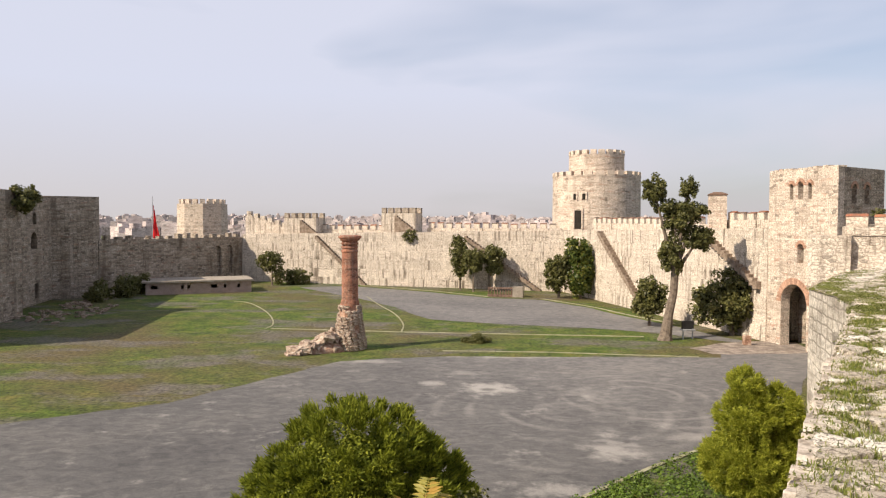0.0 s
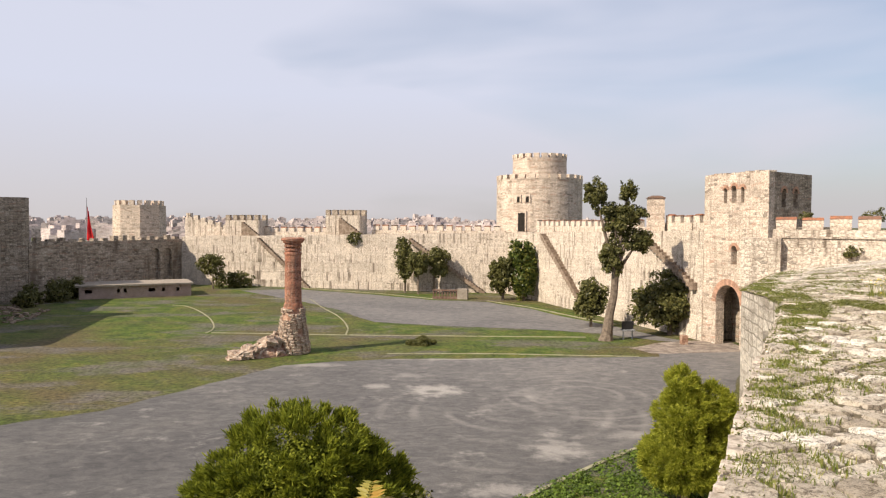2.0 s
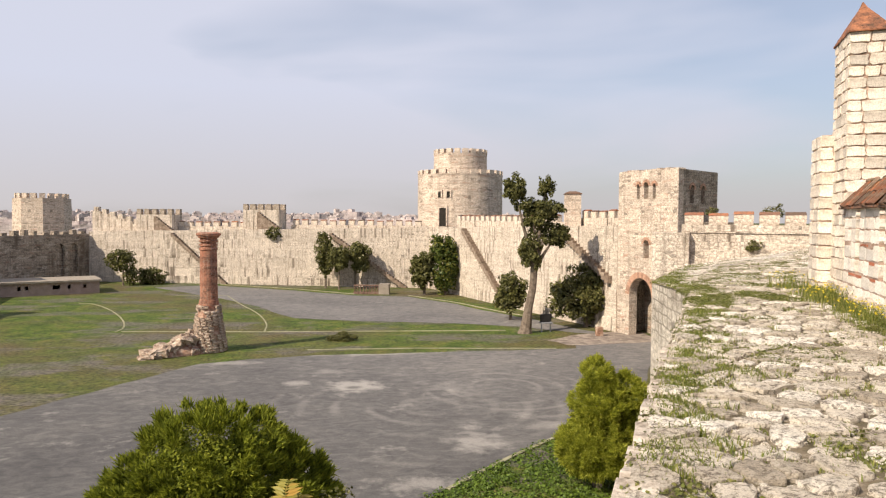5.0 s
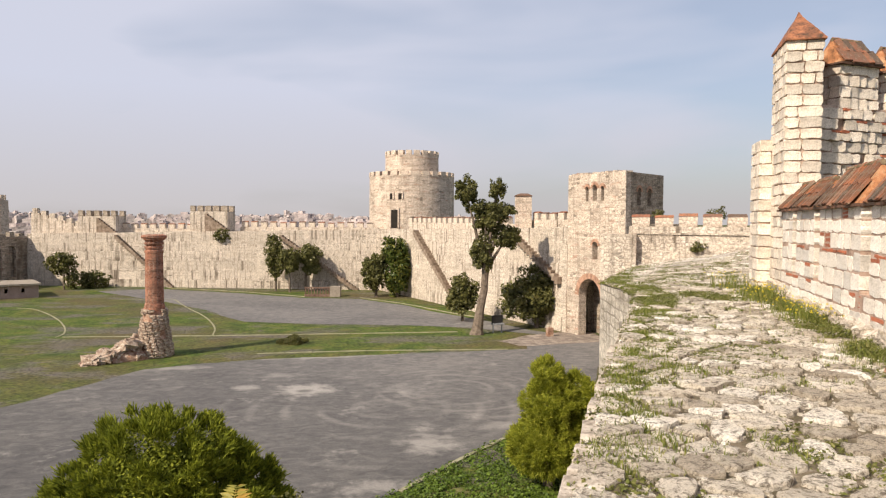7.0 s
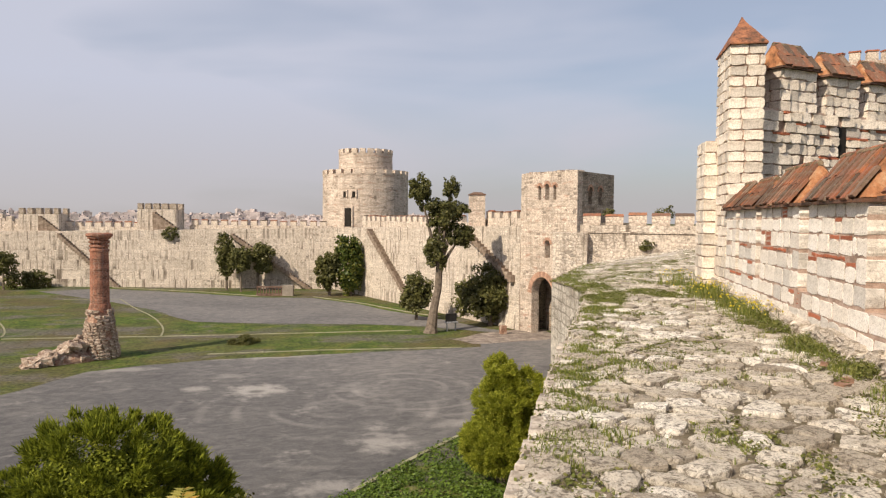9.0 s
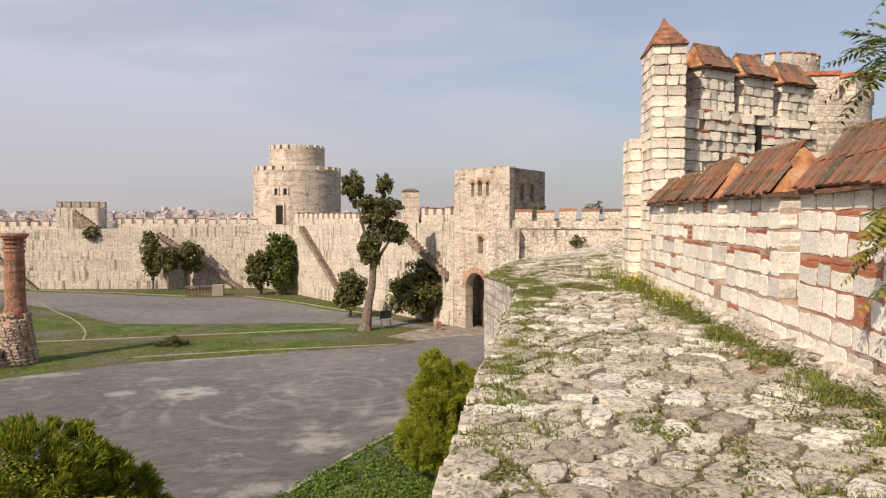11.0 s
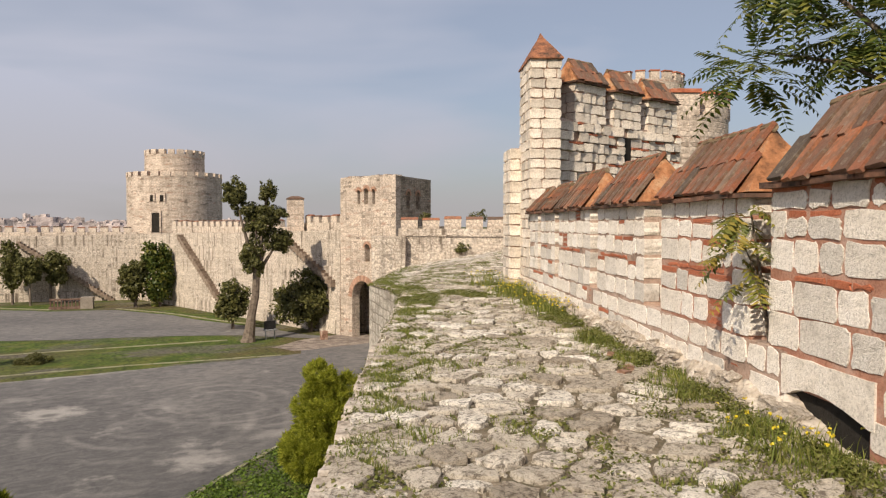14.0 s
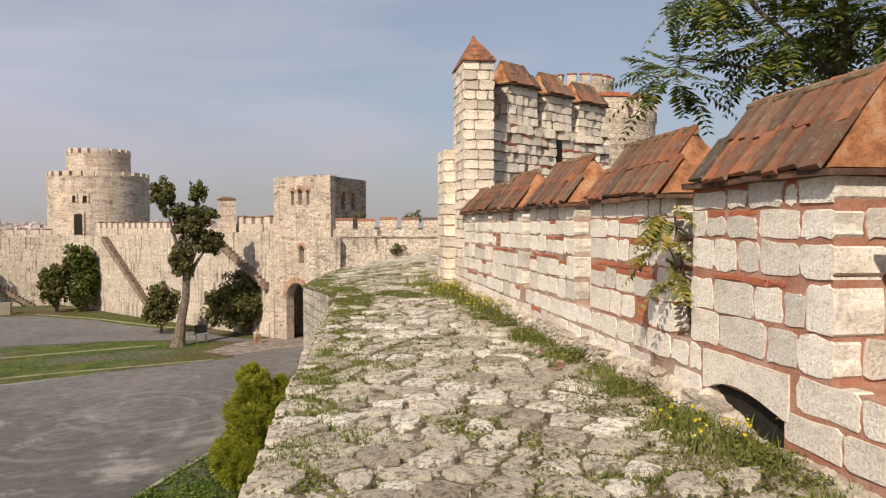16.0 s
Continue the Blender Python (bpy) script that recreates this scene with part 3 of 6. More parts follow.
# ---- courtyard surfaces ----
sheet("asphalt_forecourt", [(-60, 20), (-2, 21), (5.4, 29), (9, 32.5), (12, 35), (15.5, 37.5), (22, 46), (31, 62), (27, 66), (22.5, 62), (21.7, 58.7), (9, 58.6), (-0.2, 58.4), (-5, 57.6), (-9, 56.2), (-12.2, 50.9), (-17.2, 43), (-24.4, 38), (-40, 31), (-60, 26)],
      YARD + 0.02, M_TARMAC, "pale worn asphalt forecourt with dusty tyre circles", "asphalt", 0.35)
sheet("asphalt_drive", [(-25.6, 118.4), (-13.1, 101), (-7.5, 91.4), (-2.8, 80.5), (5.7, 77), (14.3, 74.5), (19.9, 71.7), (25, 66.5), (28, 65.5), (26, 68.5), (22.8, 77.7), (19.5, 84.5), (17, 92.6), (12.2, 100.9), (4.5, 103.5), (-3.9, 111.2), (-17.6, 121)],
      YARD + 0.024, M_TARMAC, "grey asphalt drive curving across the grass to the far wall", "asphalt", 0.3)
sheet("gate_paving", [(21.5, 60.2), (30.5, 61.0), (31.5, 66.5), (28, 67.0), (24.5, 66.0), (20.5, 63)], YARD + 0.03, M_GATEPAVE, "worn pinkish stone paving before the gate", "pavement", 0.35)


def kerb_line(name, pts, w, h, label):
    """Kerb stones along a line, its bends rounded by cutting corners twice."""
    pts = [tuple(p) for p in pts]
    for _ in range(2 if len(pts) > 3 else 0):
        cut = [pts[0]]
        for a, b in zip(pts, pts[1:]):
            cut += [tuple(a[k] * 0.75 + b[k] * 0.25 for k in (0, 1)), tuple(a[k] * 0.25 + b[k] * 0.75 for k in (0, 1))]
        pts = cut + [pts[-1]]
    bm = bmesh.new()
    for a, b in zip(pts, pts[1:]):
        n = max(1, int((Vector(b) - Vector(a)).length / 2.0))
        for i in range(n):
            p, q = Vector(a).lerp(Vector(b), i / n), Vector(a).lerp(Vector(b), (i + 0.97) / n)
            box(bm, 0, (q - p).length, -w / 2, w / 2, YARD - 0.1, YARD + h * 0.6 + 0.02 * noise.noise(Vector((p.x, p.y, 0))), rise(p, q))
    return tagged(part(name, bm, M_KERB), label, "kerb", kind="structure")


kerb_line("kerb_1", [(-18.7, 73.0), (-5, 71.2), (18.2, 69.2)], 0.32, 0.08, "low pale kerb crossing the grass beside the drive")
kerb_line("kerb_2", [(-1, 61.0), (8, 60.6), (20, 58.9)], 0.25, 0.08, "low chalky kerb along the edge of the forecourt")
kerb_line("kerb_3", [(-30, 97.5), (-27.8, 96.7), (-23.1, 87.7), (-20.3, 80.2), (-19, 75), (-19.3, 73)], 0.16, 0.06, "curved pale kerb of an old flower bed")
kerb_line("kerb_4", [(-12.8, 104.8), (-10, 94.3), (-7.1, 85.8), (-5.3, 76.4), (-5.3, 71.4)], 0.16, 0.06, "curved pale kerb bounding the worn grass")
kerb_line("kerb_5", [(-20, 106), (-12.8, 104.8)], 0.16, 0.06, "short pale kerb in the grass")
kerb_line("kerb_6", [(-16, 122.5), (-3, 113), (5, 105.2)], 0.3, 0.1, "pale kerb between the drive and the grass strip")
kerb_line("kerb_7", [(12.5, 102.5), (18, 93), (20.5, 85), (23.8, 78)], 0.3, 0.1, "pale kerb between the drive and the lit wall")
kerb_line("kerb_8", [(5.2, 28.6), (9, 32.3), (12.2, 35.0)], 0.22, 0.1, "thin kerb between forecourt and ground cover")

# ---- curtain walls ----


def merlons(wall, a, b, z, pitch, w, h, depth, mat, cap=None, back=0.0):
    """Crenels along the wall's top from a to b: one mesh, shared by all."""
    m = rise(a, b)
    n = int((Vector(b) - Vector(a)).length / pitch)
    bm = bmesh.new()
    box(bm, -w / 2, w / 2, 0, depth, 0, h)
    roughen(bm, 0.06, 2.0)
    me = mesh_of("merlon", bm)
    bm = bmesh.new()
    vs = [bm.verts.new(p) for p in ((-w / 2 - 0.03, -0.03, h), (w / 2 + 0.03, -0.03, h), (w / 2 + 0.03, depth + 0.03, h), (-w / 2 - 0.03, depth + 0.03, h), (-w / 2, depth / 2, h + 0.17), (w / 2, depth / 2, h + 0.17))]
    for q in ((3, 2, 1, 0), (0, 1, 5, 4), (2, 3, 4, 5), (1, 2, 5), (3, 0, 4)):
        bm.faces.new([vs[i] for i in q])
    me_cap = mesh_of("merlon_cap", bm)
    for i in range(n):
        s = (i + 0.5) * pitch
        ob = part("merlon", me, mat, wall, m=m @ pose(s, back, z, 0, 0, random.uniform(-1.5, 1.5)))
        ob.scale.z = random.uniform(0.88, 1.1)
        if cap:
            o2 = part("merlon_cap", me_cap, cap, ob)


def curtain(name, a, b, top, thick, label, mat=None, base=YARD - 0.3, top2=None, wear=0.12):
    """A curtain wall from a to b, inner face on the line, body to the left-hand side; its top edge is worn."""
    mat = mat or M_WALL
    m = rise(a, b)
    length = (Vector(b) - Vector(a)).length
    n = max(2, int(length / 1.5))
    bm = bmesh.new()
    cols = []
    for i in range(n + 1):
        x = length * i / n
        zt = top + ((top2 if top2 is not None else top) - top) * i / n + wear * noise.noise(Vector((x * 0.6, a[0], 0)))
        zs = [base] + [base + (zt - base) * k / 6 for k in range(1, 6)] + [zt]
        cols.append([bm.verts.new(m @ Vector((x, 0.10 * noise.noise(Vector((x * 0.25, z * 0.4, a[1]))) - 0.12 * (zt - z) / 10, z))) for z in zs] + [bm.verts.new(m @ Vector((x, thick, zt))), bm.verts.new(m @ Vector((x, thick, base)))])
    for p, q in zip(cols, cols[1:]):
        for k in range(len(p) - 1):
            bm.faces.new((p[k], q[k], q[k + 1], p[k + 1]))
    bm.faces.new(cols[0])
    bm.faces.new(cols[-1])
    bmesh.ops.recalc_face_normals(bm, faces=bm.faces)
    ob = part(name, bm, mat)
    return tagged(ob, label, "wall", kind="structure")


CORNER, JUNCTION, GATE_L = (-38.7, 131.0), (17.0, 113.5), (28.8, 66.9)

WEST_ARCHES = (24.4, 27.4)
# each wall runs so that its body lies on the outer side
wall_north = curtain("wall_north", (-38.7, 131.0), (17.0, 113.2), -0.9, 4.5, "long pale limestone curtain wall streaked with dark runs", top2=0.2)
wall_east = curtain("wall_east", (17.0, 113.2), (28.8, 66.9), 0.2, 4.0, "sunlit pale limestone curtain wall between round tower and gate", top2=1.1)
wall_west = curtain("wall_west", (-51.55, 102.95), (-39.25, 131.25), -1.2, 4.0, "shaded grey stone curtain wall with two blind arches", M_OLD_SHADE, top2=-1.6)


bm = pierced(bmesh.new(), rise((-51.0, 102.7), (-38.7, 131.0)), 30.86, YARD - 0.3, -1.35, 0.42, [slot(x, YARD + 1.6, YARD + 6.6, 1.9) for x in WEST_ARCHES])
part("arcaded_facing", bm, M_OLD_SHADE, wall_west)
stubs = random.Random(17)
for i in range(15):
    bm = bmesh.new()
    w, h = stubs.uniform(0.5, 1.2), stubs.uniform(0.25, 0.75)
    box(bm, 1.2 + i * 2.0, 1.2 + i * 2.0 + w, 0.1, 0.8, -1.6, -1.3 + h, rise((-51.0, 102.7), (-38.7, 131.0)))
    bmesh.ops.subdivide_edges(bm, edges=bm.edges, cuts=1, use_grid_fill=True)
    part("crenel_stub", roughen(bm, 0.12, 1.1), M_OLD_SHADE, wall_west)


def offset(a, b, s, o):
    v = rise(a, b) @ Vector((s, o, 0))
    return (v.x, v.y)


NA, NB, EA, EB = (-38.7, 131.0), (17.0, 113.2), (17.0, 113.2), (28.8, 66.9)
for wall, a, b, z, s0, s1, mat in ((wall_north, NA, NB, -0.9, 14.0, 27.5, M_WALL), (wall_north, NA, NB, -0.5, 34.5, 57.5, M_WALL), (wall_east, EA, EB, 0.4, 3, 33, M_WALL), (wall_east, EA, EB, 0.9, 36.5, 47.5, M_WALL)):
    p, q = offset(a, b, s0, 3.4), offset(a, b, s1, 3.4)
    bm = bmesh.new()
    box(bm, 0, (Vector(q) - Vector(p)).length, 0, 0.9, z - 0.3, z + 0.95, rise(p, q))
    par = part("parapet", bm, mat, wall)
    merlons(wall, p, q, z + 0.9, 1.6, 1.0, 0.75, 0.8, mat, M_TILE)


def stair(name, a, b, s0, z0, s1, z1, width, wall_label, foot=None):
    """A straight stair against the wall's inner face from its foot (s0, z0) to its head (s1, z1)."""
    m = rise(a, b)
    n = max(3, int(abs(z1 - z0) / 0.3))
    bm = bmesh.new()
    for i in range(n):
        x0, x1 = s0 + (s1 - s0) * i / n, s0 + (s1 - s0) * (i + 1) / n
        za, zb = z0 + (z1 - z0) * (i + 1) / n, z0 + (z1 - z0) * i / n - 1.1
        box(bm, min(x0, x1), max(x0, x1), -width, 0.3, foot if foot is not None else max(zb + 0.68, YARD - 0.2), za, m)
    return tagged(part(name, bm, M_STEP), wall_label, "stairs", kind="structure")


def wall_tower(name, a, b, s, w, d, z0, z1, label, merl=5):
    """A low raised block on the wall walk with crenels round its top."""
    t = empty(name, (*offset(a, b, s, 1.2), z0), label, "tower")
    turn = math.degrees(math.atan2(b[1] - a[1], b[0] - a[0]))
    t.matrix_basis = pose(*offset(a, b, s, 1.2), z0, 0, 0, turn)
    bm = bmesh.new()
    box(bm, -w / 2, w / 2, 0, d, -0.3, z1 - z0)
    part("block", bm, M_WALL, t)
    bm = bmesh.new()
    mw = w / (merl * 1.55)
    box(bm, -mw / 2, mw / 2, 0, 0.7, 0, 0.95)
    roughen(bm, 0.05, 3.0)
    me = mesh_of("merlon", bm)
    for y in (0, d - 0.7):
        for i in range(merl):
            part("merlon", me, M_OLD_SHADE, t, m=pose(-w / 2 + mw / 2 + (w - mw) * i / (merl - 1), y, z1 - z0))
    return t


wall_tower("wall_turret", NA, NB, 11.2, 6.4, 3.4, -0.9, 2.0, "crenellated raised block on the far wall, pale stone")
wall_tower("wall_turret", NA, NB, 30.1, 6.2, 3.4, -0.7, 2.9, "taller crenellated block on the far wall, pale stone")
stair("stair_1", NA, NB, 24.8, YARD, 15.2, -1.0, 0.75, "worn stone stair climbing the far wall")
NA1, NB1 = offset(NA, NB, 0, 1.2), offset(NA, NB, 58, 1.2)
stair("stair_6", NA1, NB1, 15.0, -1.0, 11.4, 1.7, 0.5, "short worn stone stair up the block at the wall top", -1.4)
stair("stair_2", NA, NB, 55.0, YARD, 42.4, -0.8, 0.75, "worn stone stair climbing the far wall towards the round tower")
stair("stair_5", NA1, NB1, 34.0, -0.6, 29.6, 2.5, 0.5, "short worn stone stair up to the block on the far wall", -1.2)
stair("stair_3", EA, EB, 27.0, YARD, 13.5, 0.3, 0.8, "narrow stone stair climbing the sunlit wall")
stair("stair_4", EA, EB, 47.0, -4.2, 37.5, 0.9, 0.6, "broken stone stair beside the gate tower")
# crenellated ramp up to the corner tower
p, q = offset(NA, NB, -1.6, 3.4), offset(NA, NB, 10.0, 3.4)
bm = bmesh.new()
m = rise(p, q)
for i in range(7):
    box(bm, i * 1.5, i * 1.5 + 1.5, 0, 1.0, -1.2, 2.5 - i * 0.42, m)
    box(bm, i * 1.5 + 0.25, i * 1.5 + 1.15, 0, 0.8, 2.5 - i * 0.42, 3.3 - i * 0.42, m)
part("stepped_parapet", roughen(bm, 0.05, 1.5), M_WALL, wall_north)


# ---- towers ----
def drum_tower():
    cx, cy = 23.8, 122.7
    t = empty("round_tower", (cx, cy, YARD), "great round limestone tower of two crenellated drums", "tower")
    bm = ring_solid(bmesh.new(), [(7.5, -0.3), (7.3, 9.6), (7.25, 18.0), (7.3, 18.4)], 64)
    low = part("lower_drum", bm, M_TOWER, t, round_r=7.3)
    bm = ring_solid(bmesh.new(), [(4.6, 18.3), (4.55, 21.7), (4.6, 22.0)], 48)
    up = part("upper_drum", bm, M_TOWER, t, round_r=4.6)
    for r, z, n, w, par in ((7.3, 18.4, 26, 1.1, low), (4.6, 22.0, 20, 0.95, up)):
        bm = bmesh.new()
        box(bm, r - 0.8, r, -w / 2, w / 2, -0.02, 0.75)
        me = mesh_of("merlon", roughen(bm, 0.05, 2.0))
        for i in range(n):
            part("merlon", me, M_TOWER, par, m=pose(0, 0, z, 0, 0, 360 * i / n))
    # door and windows on the courtyard side: stone surrounds, near-black blocks painting their inner shade
    for az_, z, w, h, nm in ((236.5, 11.3, 1.2, 3.0, "door"), (232.0, 15.0, 0.5, 0.95, "window"), (244.0, 15.0, 0.55, 0.95, "window")):
        bm = bmesh.new()
        m = pose(0, 0, 0, 0, 0, az_) @ Matrix.Translation((7.42, 0, 0))
        box(bm, -0.5, -0.09, -w / 2, w / 2, z - h / 2, z + h / 2, m)
        d = part(nm, bm, M_DARK, t)
        bm = bmesh.new()
        box(bm, -0.4, 0.02, -w / 2 - 0.25, -w / 2, z - h / 2, z + h / 2, m)
        box(bm, -0.4, 0.02, w / 2, w / 2 + 0.25, z - h / 2, z + h / 2, m)
        box(bm, -0.4, 0.02, -w / 2 - 0.25, w / 2 + 0.25, z + h / 2, z + h / 2 + 0.3, m)
        part("surround", bm, M_TOWER, d)
    return t


drum_tower()


def gate_tower():
    G1, GL, GR = Vector((30.7, 58.6)), Vector((28.8, 66.9)), Vector((37.0, 63.1))
    wl, wr = (GL - G1).length, (GR - G1).length
    t = empty("gate_tower", (G1.x, G1.y, YARD), "square limestone gate tower with red-brick arched windows", "tower")
    top = 6.15 - YARD
    inv = Matrix.Translation((-G1.x, -G1.y, 0))
    front = inv @ rise(GL, G1)  # from the far corner to the near one, the body on the left
    side = inv @ rise(G1, GR)
    th = 0.9
    arch = slot(3.55, 0.02, 5.6, 3.3)
    wins = [slot(3.0, 13.0, 14.4, 0.45), slot(4.15, 13.0, 14.55, 0.68), slot(5.3, 13.0, 14.4, 0.45), slot(4.3, 7.5, 9.2, 0.8)]
    bm = pierced(bmesh.new(), front, wl, -0.3, top, th, [arch] + wins)
    ad, sd = (G1 - GL).normalized(), (GR - G1).normalized()
    lean, inset = sd.dot(ad) / (ad.x * sd.y - ad.y * sd.x), th / (ad.x * sd.y - ad.y * sd.x)
    corner = front @ Vector((wl, th, 0))
    for v in bm.verts:
        if (v.co.xy - corner.xy).length < 0.02:
            v.co.xy += ad * (th * lean)
    part("front_wall", bm, M_TOWER, t)
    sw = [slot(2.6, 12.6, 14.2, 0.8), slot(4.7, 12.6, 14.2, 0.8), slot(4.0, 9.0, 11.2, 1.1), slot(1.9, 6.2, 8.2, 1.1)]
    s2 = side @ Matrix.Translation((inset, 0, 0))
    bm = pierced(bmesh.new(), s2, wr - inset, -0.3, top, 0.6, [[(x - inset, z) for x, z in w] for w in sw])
    # darker stone than the front: the side face's shade is put into its colour
    part("side_wall", bm, M_OLD_SHADE, t)
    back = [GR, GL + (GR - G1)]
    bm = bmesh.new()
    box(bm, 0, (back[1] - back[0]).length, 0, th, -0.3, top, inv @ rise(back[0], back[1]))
    part("back_wall", bm, M_OLD_SHADE, t)
    bm = bmesh.new()
    m2 = inv @ rise(back[1], GL)
    box(bm, 0, (GL - back[1]).length - th, 0, th, -0.3, top, m2)
    part("rear_side_wall", bm, M_TOWER, t)
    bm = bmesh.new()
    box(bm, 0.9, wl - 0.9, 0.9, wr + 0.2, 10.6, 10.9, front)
    part("floor_slab", bm, M_OLD_SHADE, t)
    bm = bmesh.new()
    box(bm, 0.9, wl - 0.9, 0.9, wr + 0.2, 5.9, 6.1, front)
    part("vault_slab", bm, M_OLD_SHADE, t)
    # worn top edge
    bm = bmesh.new()
    for i in range(14):
        x = wl * i / 14
        box(bm, x + 0.05, x + wl / 14 - 0.05, 0.02, 0.8, top - 0.05, top + random.uniform(0.05, 0.22), front)
    part("coping", bm, M_TOWER, t)
    # brick arch rings
    def voussoirs(name, m, x, z0, r, n, size, parent):
        for i in range(n):
            a = math.pi * (i + 0.5) / n
            bm = bmesh.new()
            box(bm, r, r + size, -0.06, 0.3, -0.5 * math.pi * r / n, 0.5 * math.pi * r / n, m @ Matrix.Translation((x, 0, z0)) @ Matrix.Rotation(-a, 4, "Y"))
            part("voussoir", bm, M_PINKBRICK, parent)
    voussoirs("arch", front, 3.55, 5.6 - 1.65, 1.66, 21, 0.55, t)
    for x, r, z in ((3.0, 0.235, 14.4), (4.15, 0.35, 14.55), (5.3, 0.235, 14.4), (4.3, 0.41, 9.2)):
        voussoirs("arch", front, x, z - r, r, 9, 0.26, t)
    for x in (2.6, 4.7):
        voussoirs("arch", side, x, 14.2 - 0.4, 0.41, 9, 0.22, t)
    voussoirs("arch", side, 4.0, 11.2 - 0.55, 0.56, 9, 0.22, t)
    # inner gate: a lower arch further in, dark behind
    bm = pierced(bmesh.new(), front @ Matrix.Translation((0.9, 2.6, 0)), wl - 1.8, -0.2, 6.0, 0.5, [slot(3.1, 0.02, 3.6, 2.3)])
    part("inner_gate_wall", bm, M_OLD_SHADE, t)
    return t


gate_tower()


def slim_turret():
    p = offset(EA, EB, 36.0, 2.6)
    t = empty("slim_turret", (*p, 0.6), "slim brick-capped turret on the sunlit wall", "turret")
    square = Matrix.Rotation(radians(30), 4, "Z")
    bm = ring_solid(bmesh.new(), [(1.3, -0.5), (1.25, 3.9)], 4, square)
    part("shaft", bm, M_TOWER, t)
    bm = ring_solid(bmesh.new(), [(1.36, 3.9), (1.36, 4.02), (0.6, 4.25)], 4, square)
    part("cap", bm, M_TILE, t)


slim_turret()


def corner_tower():
    t = empty("corner_tower", (-48.6, 138.5, YARD), "eight-sided pale stone corner tower with crenels", "tower", turn=20)
    bm = ring_solid(bmesh.new(), [(4.75, -0.3), (4.6, 14.1)], 8)
    part("body", bm, M_TOWER, t)
    bm = bmesh.new()
    box(bm, -0.45, 0.45, 3.55, 4.25, -0.02, 0.85)
    me = mesh_of("merlon", roughen(bm, 0.05, 2.0))
    for i in range(18):
        part("merlon", me, M_TOWER, t, m=pose(0, 0, 14.1, 0, 0, 20 * i))
    return t


corner_tower()


def west_bastion():
    t = empty("west_bastion", (-52.0, 90.0, YARD), "massive shaded bastion of weathered stone with small arched windows", "tower")
    inv = Matrix.Translation((-t.location.x, -t.location.y, 0))
    # dark stone colour carries part of the bastion's own shade
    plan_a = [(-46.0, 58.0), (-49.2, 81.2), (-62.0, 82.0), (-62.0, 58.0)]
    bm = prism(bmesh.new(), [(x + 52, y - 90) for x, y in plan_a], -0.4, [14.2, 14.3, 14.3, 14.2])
    part("near_block", bm, M_OLD_SHADE, t)
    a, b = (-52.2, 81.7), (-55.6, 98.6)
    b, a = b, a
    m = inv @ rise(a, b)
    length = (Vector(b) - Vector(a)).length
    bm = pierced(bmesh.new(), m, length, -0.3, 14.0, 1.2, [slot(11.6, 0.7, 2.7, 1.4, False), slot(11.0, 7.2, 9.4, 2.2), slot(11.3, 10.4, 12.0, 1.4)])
    part("recessed_wall", bm, M_OLD_SHADE, t)
    # black panels behind the windows paint the unlit inside
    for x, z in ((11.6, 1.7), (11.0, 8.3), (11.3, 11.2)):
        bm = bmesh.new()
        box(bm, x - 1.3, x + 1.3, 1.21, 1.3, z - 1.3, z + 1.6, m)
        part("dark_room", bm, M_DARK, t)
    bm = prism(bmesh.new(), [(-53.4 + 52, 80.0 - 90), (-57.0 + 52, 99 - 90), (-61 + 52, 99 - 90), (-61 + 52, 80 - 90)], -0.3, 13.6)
    part("core", bm, M_OLD_SHADE, t)
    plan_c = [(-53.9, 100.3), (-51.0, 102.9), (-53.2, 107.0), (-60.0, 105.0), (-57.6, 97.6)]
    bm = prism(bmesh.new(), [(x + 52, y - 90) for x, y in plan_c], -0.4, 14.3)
    part("stair_tower", bm, M_OLD_SHADE, t)
    return t


west_bastion()

# fallen stones in the shade of the bastion
rr = random.Random(8)
rubble = empty("fallen_stones", (-47.0, 84.0, YARD), "scatter of fallen stones at the shaded foot of the bastion", "rubble")
for i in range(150):
    bm = bmesh.new()
    box(bm, -0.5, 0.5, -0.35, 0.35, -0.15, 0.35)
    bmesh.ops.subdivide_edges(bm, edges=bm.edges, cuts=1, use_grid_fill=True)
    roughen(bm, 0.13, 1.3 + 0.07 * i)
    f = rr.random()
    ob = part("fallen_stone", bm, M_STEP, rubble, m=pose(-1.0 - 2.5 * rr.random() + (rr.uniform(0, 7) if f < 0.6 else 0), -9 + 26 * f + rr.uniform(-2, 2), rr.uniform(-0.05, 0.2), rr.uniform(-12, 12), rr.uniform(-12, 12), rr.uniform(0, 180)))
    ob.scale = (rr.uniform(0.3, 0.8), rr.uniform(0.3, 0.8), rr.uniform(0.2, 0.5))

# ---- the wall underfoot ----
W0, WD = Vector((5.41, 2.89)), Vector((0.462, 0.887))
WN = Vector((0.887, -0.462))  # outwards


def on_wall(s, o):
    p = W0 + WD * s + WN * o
    return (p.x, p.y)


EDGE = [(-6.5, -9.6), (-0.7, -0.2), (1.9, 4.16), (3.85, 7.62), (6.29, 11.7), (8.5, 15.4), (10.0, 20.5), (15.6, 29.8), (21.9, 40.5)]
RIGHT = [(27.8, 36.6), on_wall(22, 2.0), on_wall(13.0, 1.0), on_wall(0, 1.0), on_wall(-14, 1.0)]


def walk_z(x, y):
    """Height of the wall walk: level near by, falling a little past the turret."""
    d = math.hypot(x, y)
    f = max(0.0, (d - 13.5) / 30)
    lean = max(-1.0, min(1.0, ((x - 21.9) * 0.84 + (y - 40.5) * -0.54) / 7.0))
    return -1.0 * f + 1.2 * f * max(0, lean)


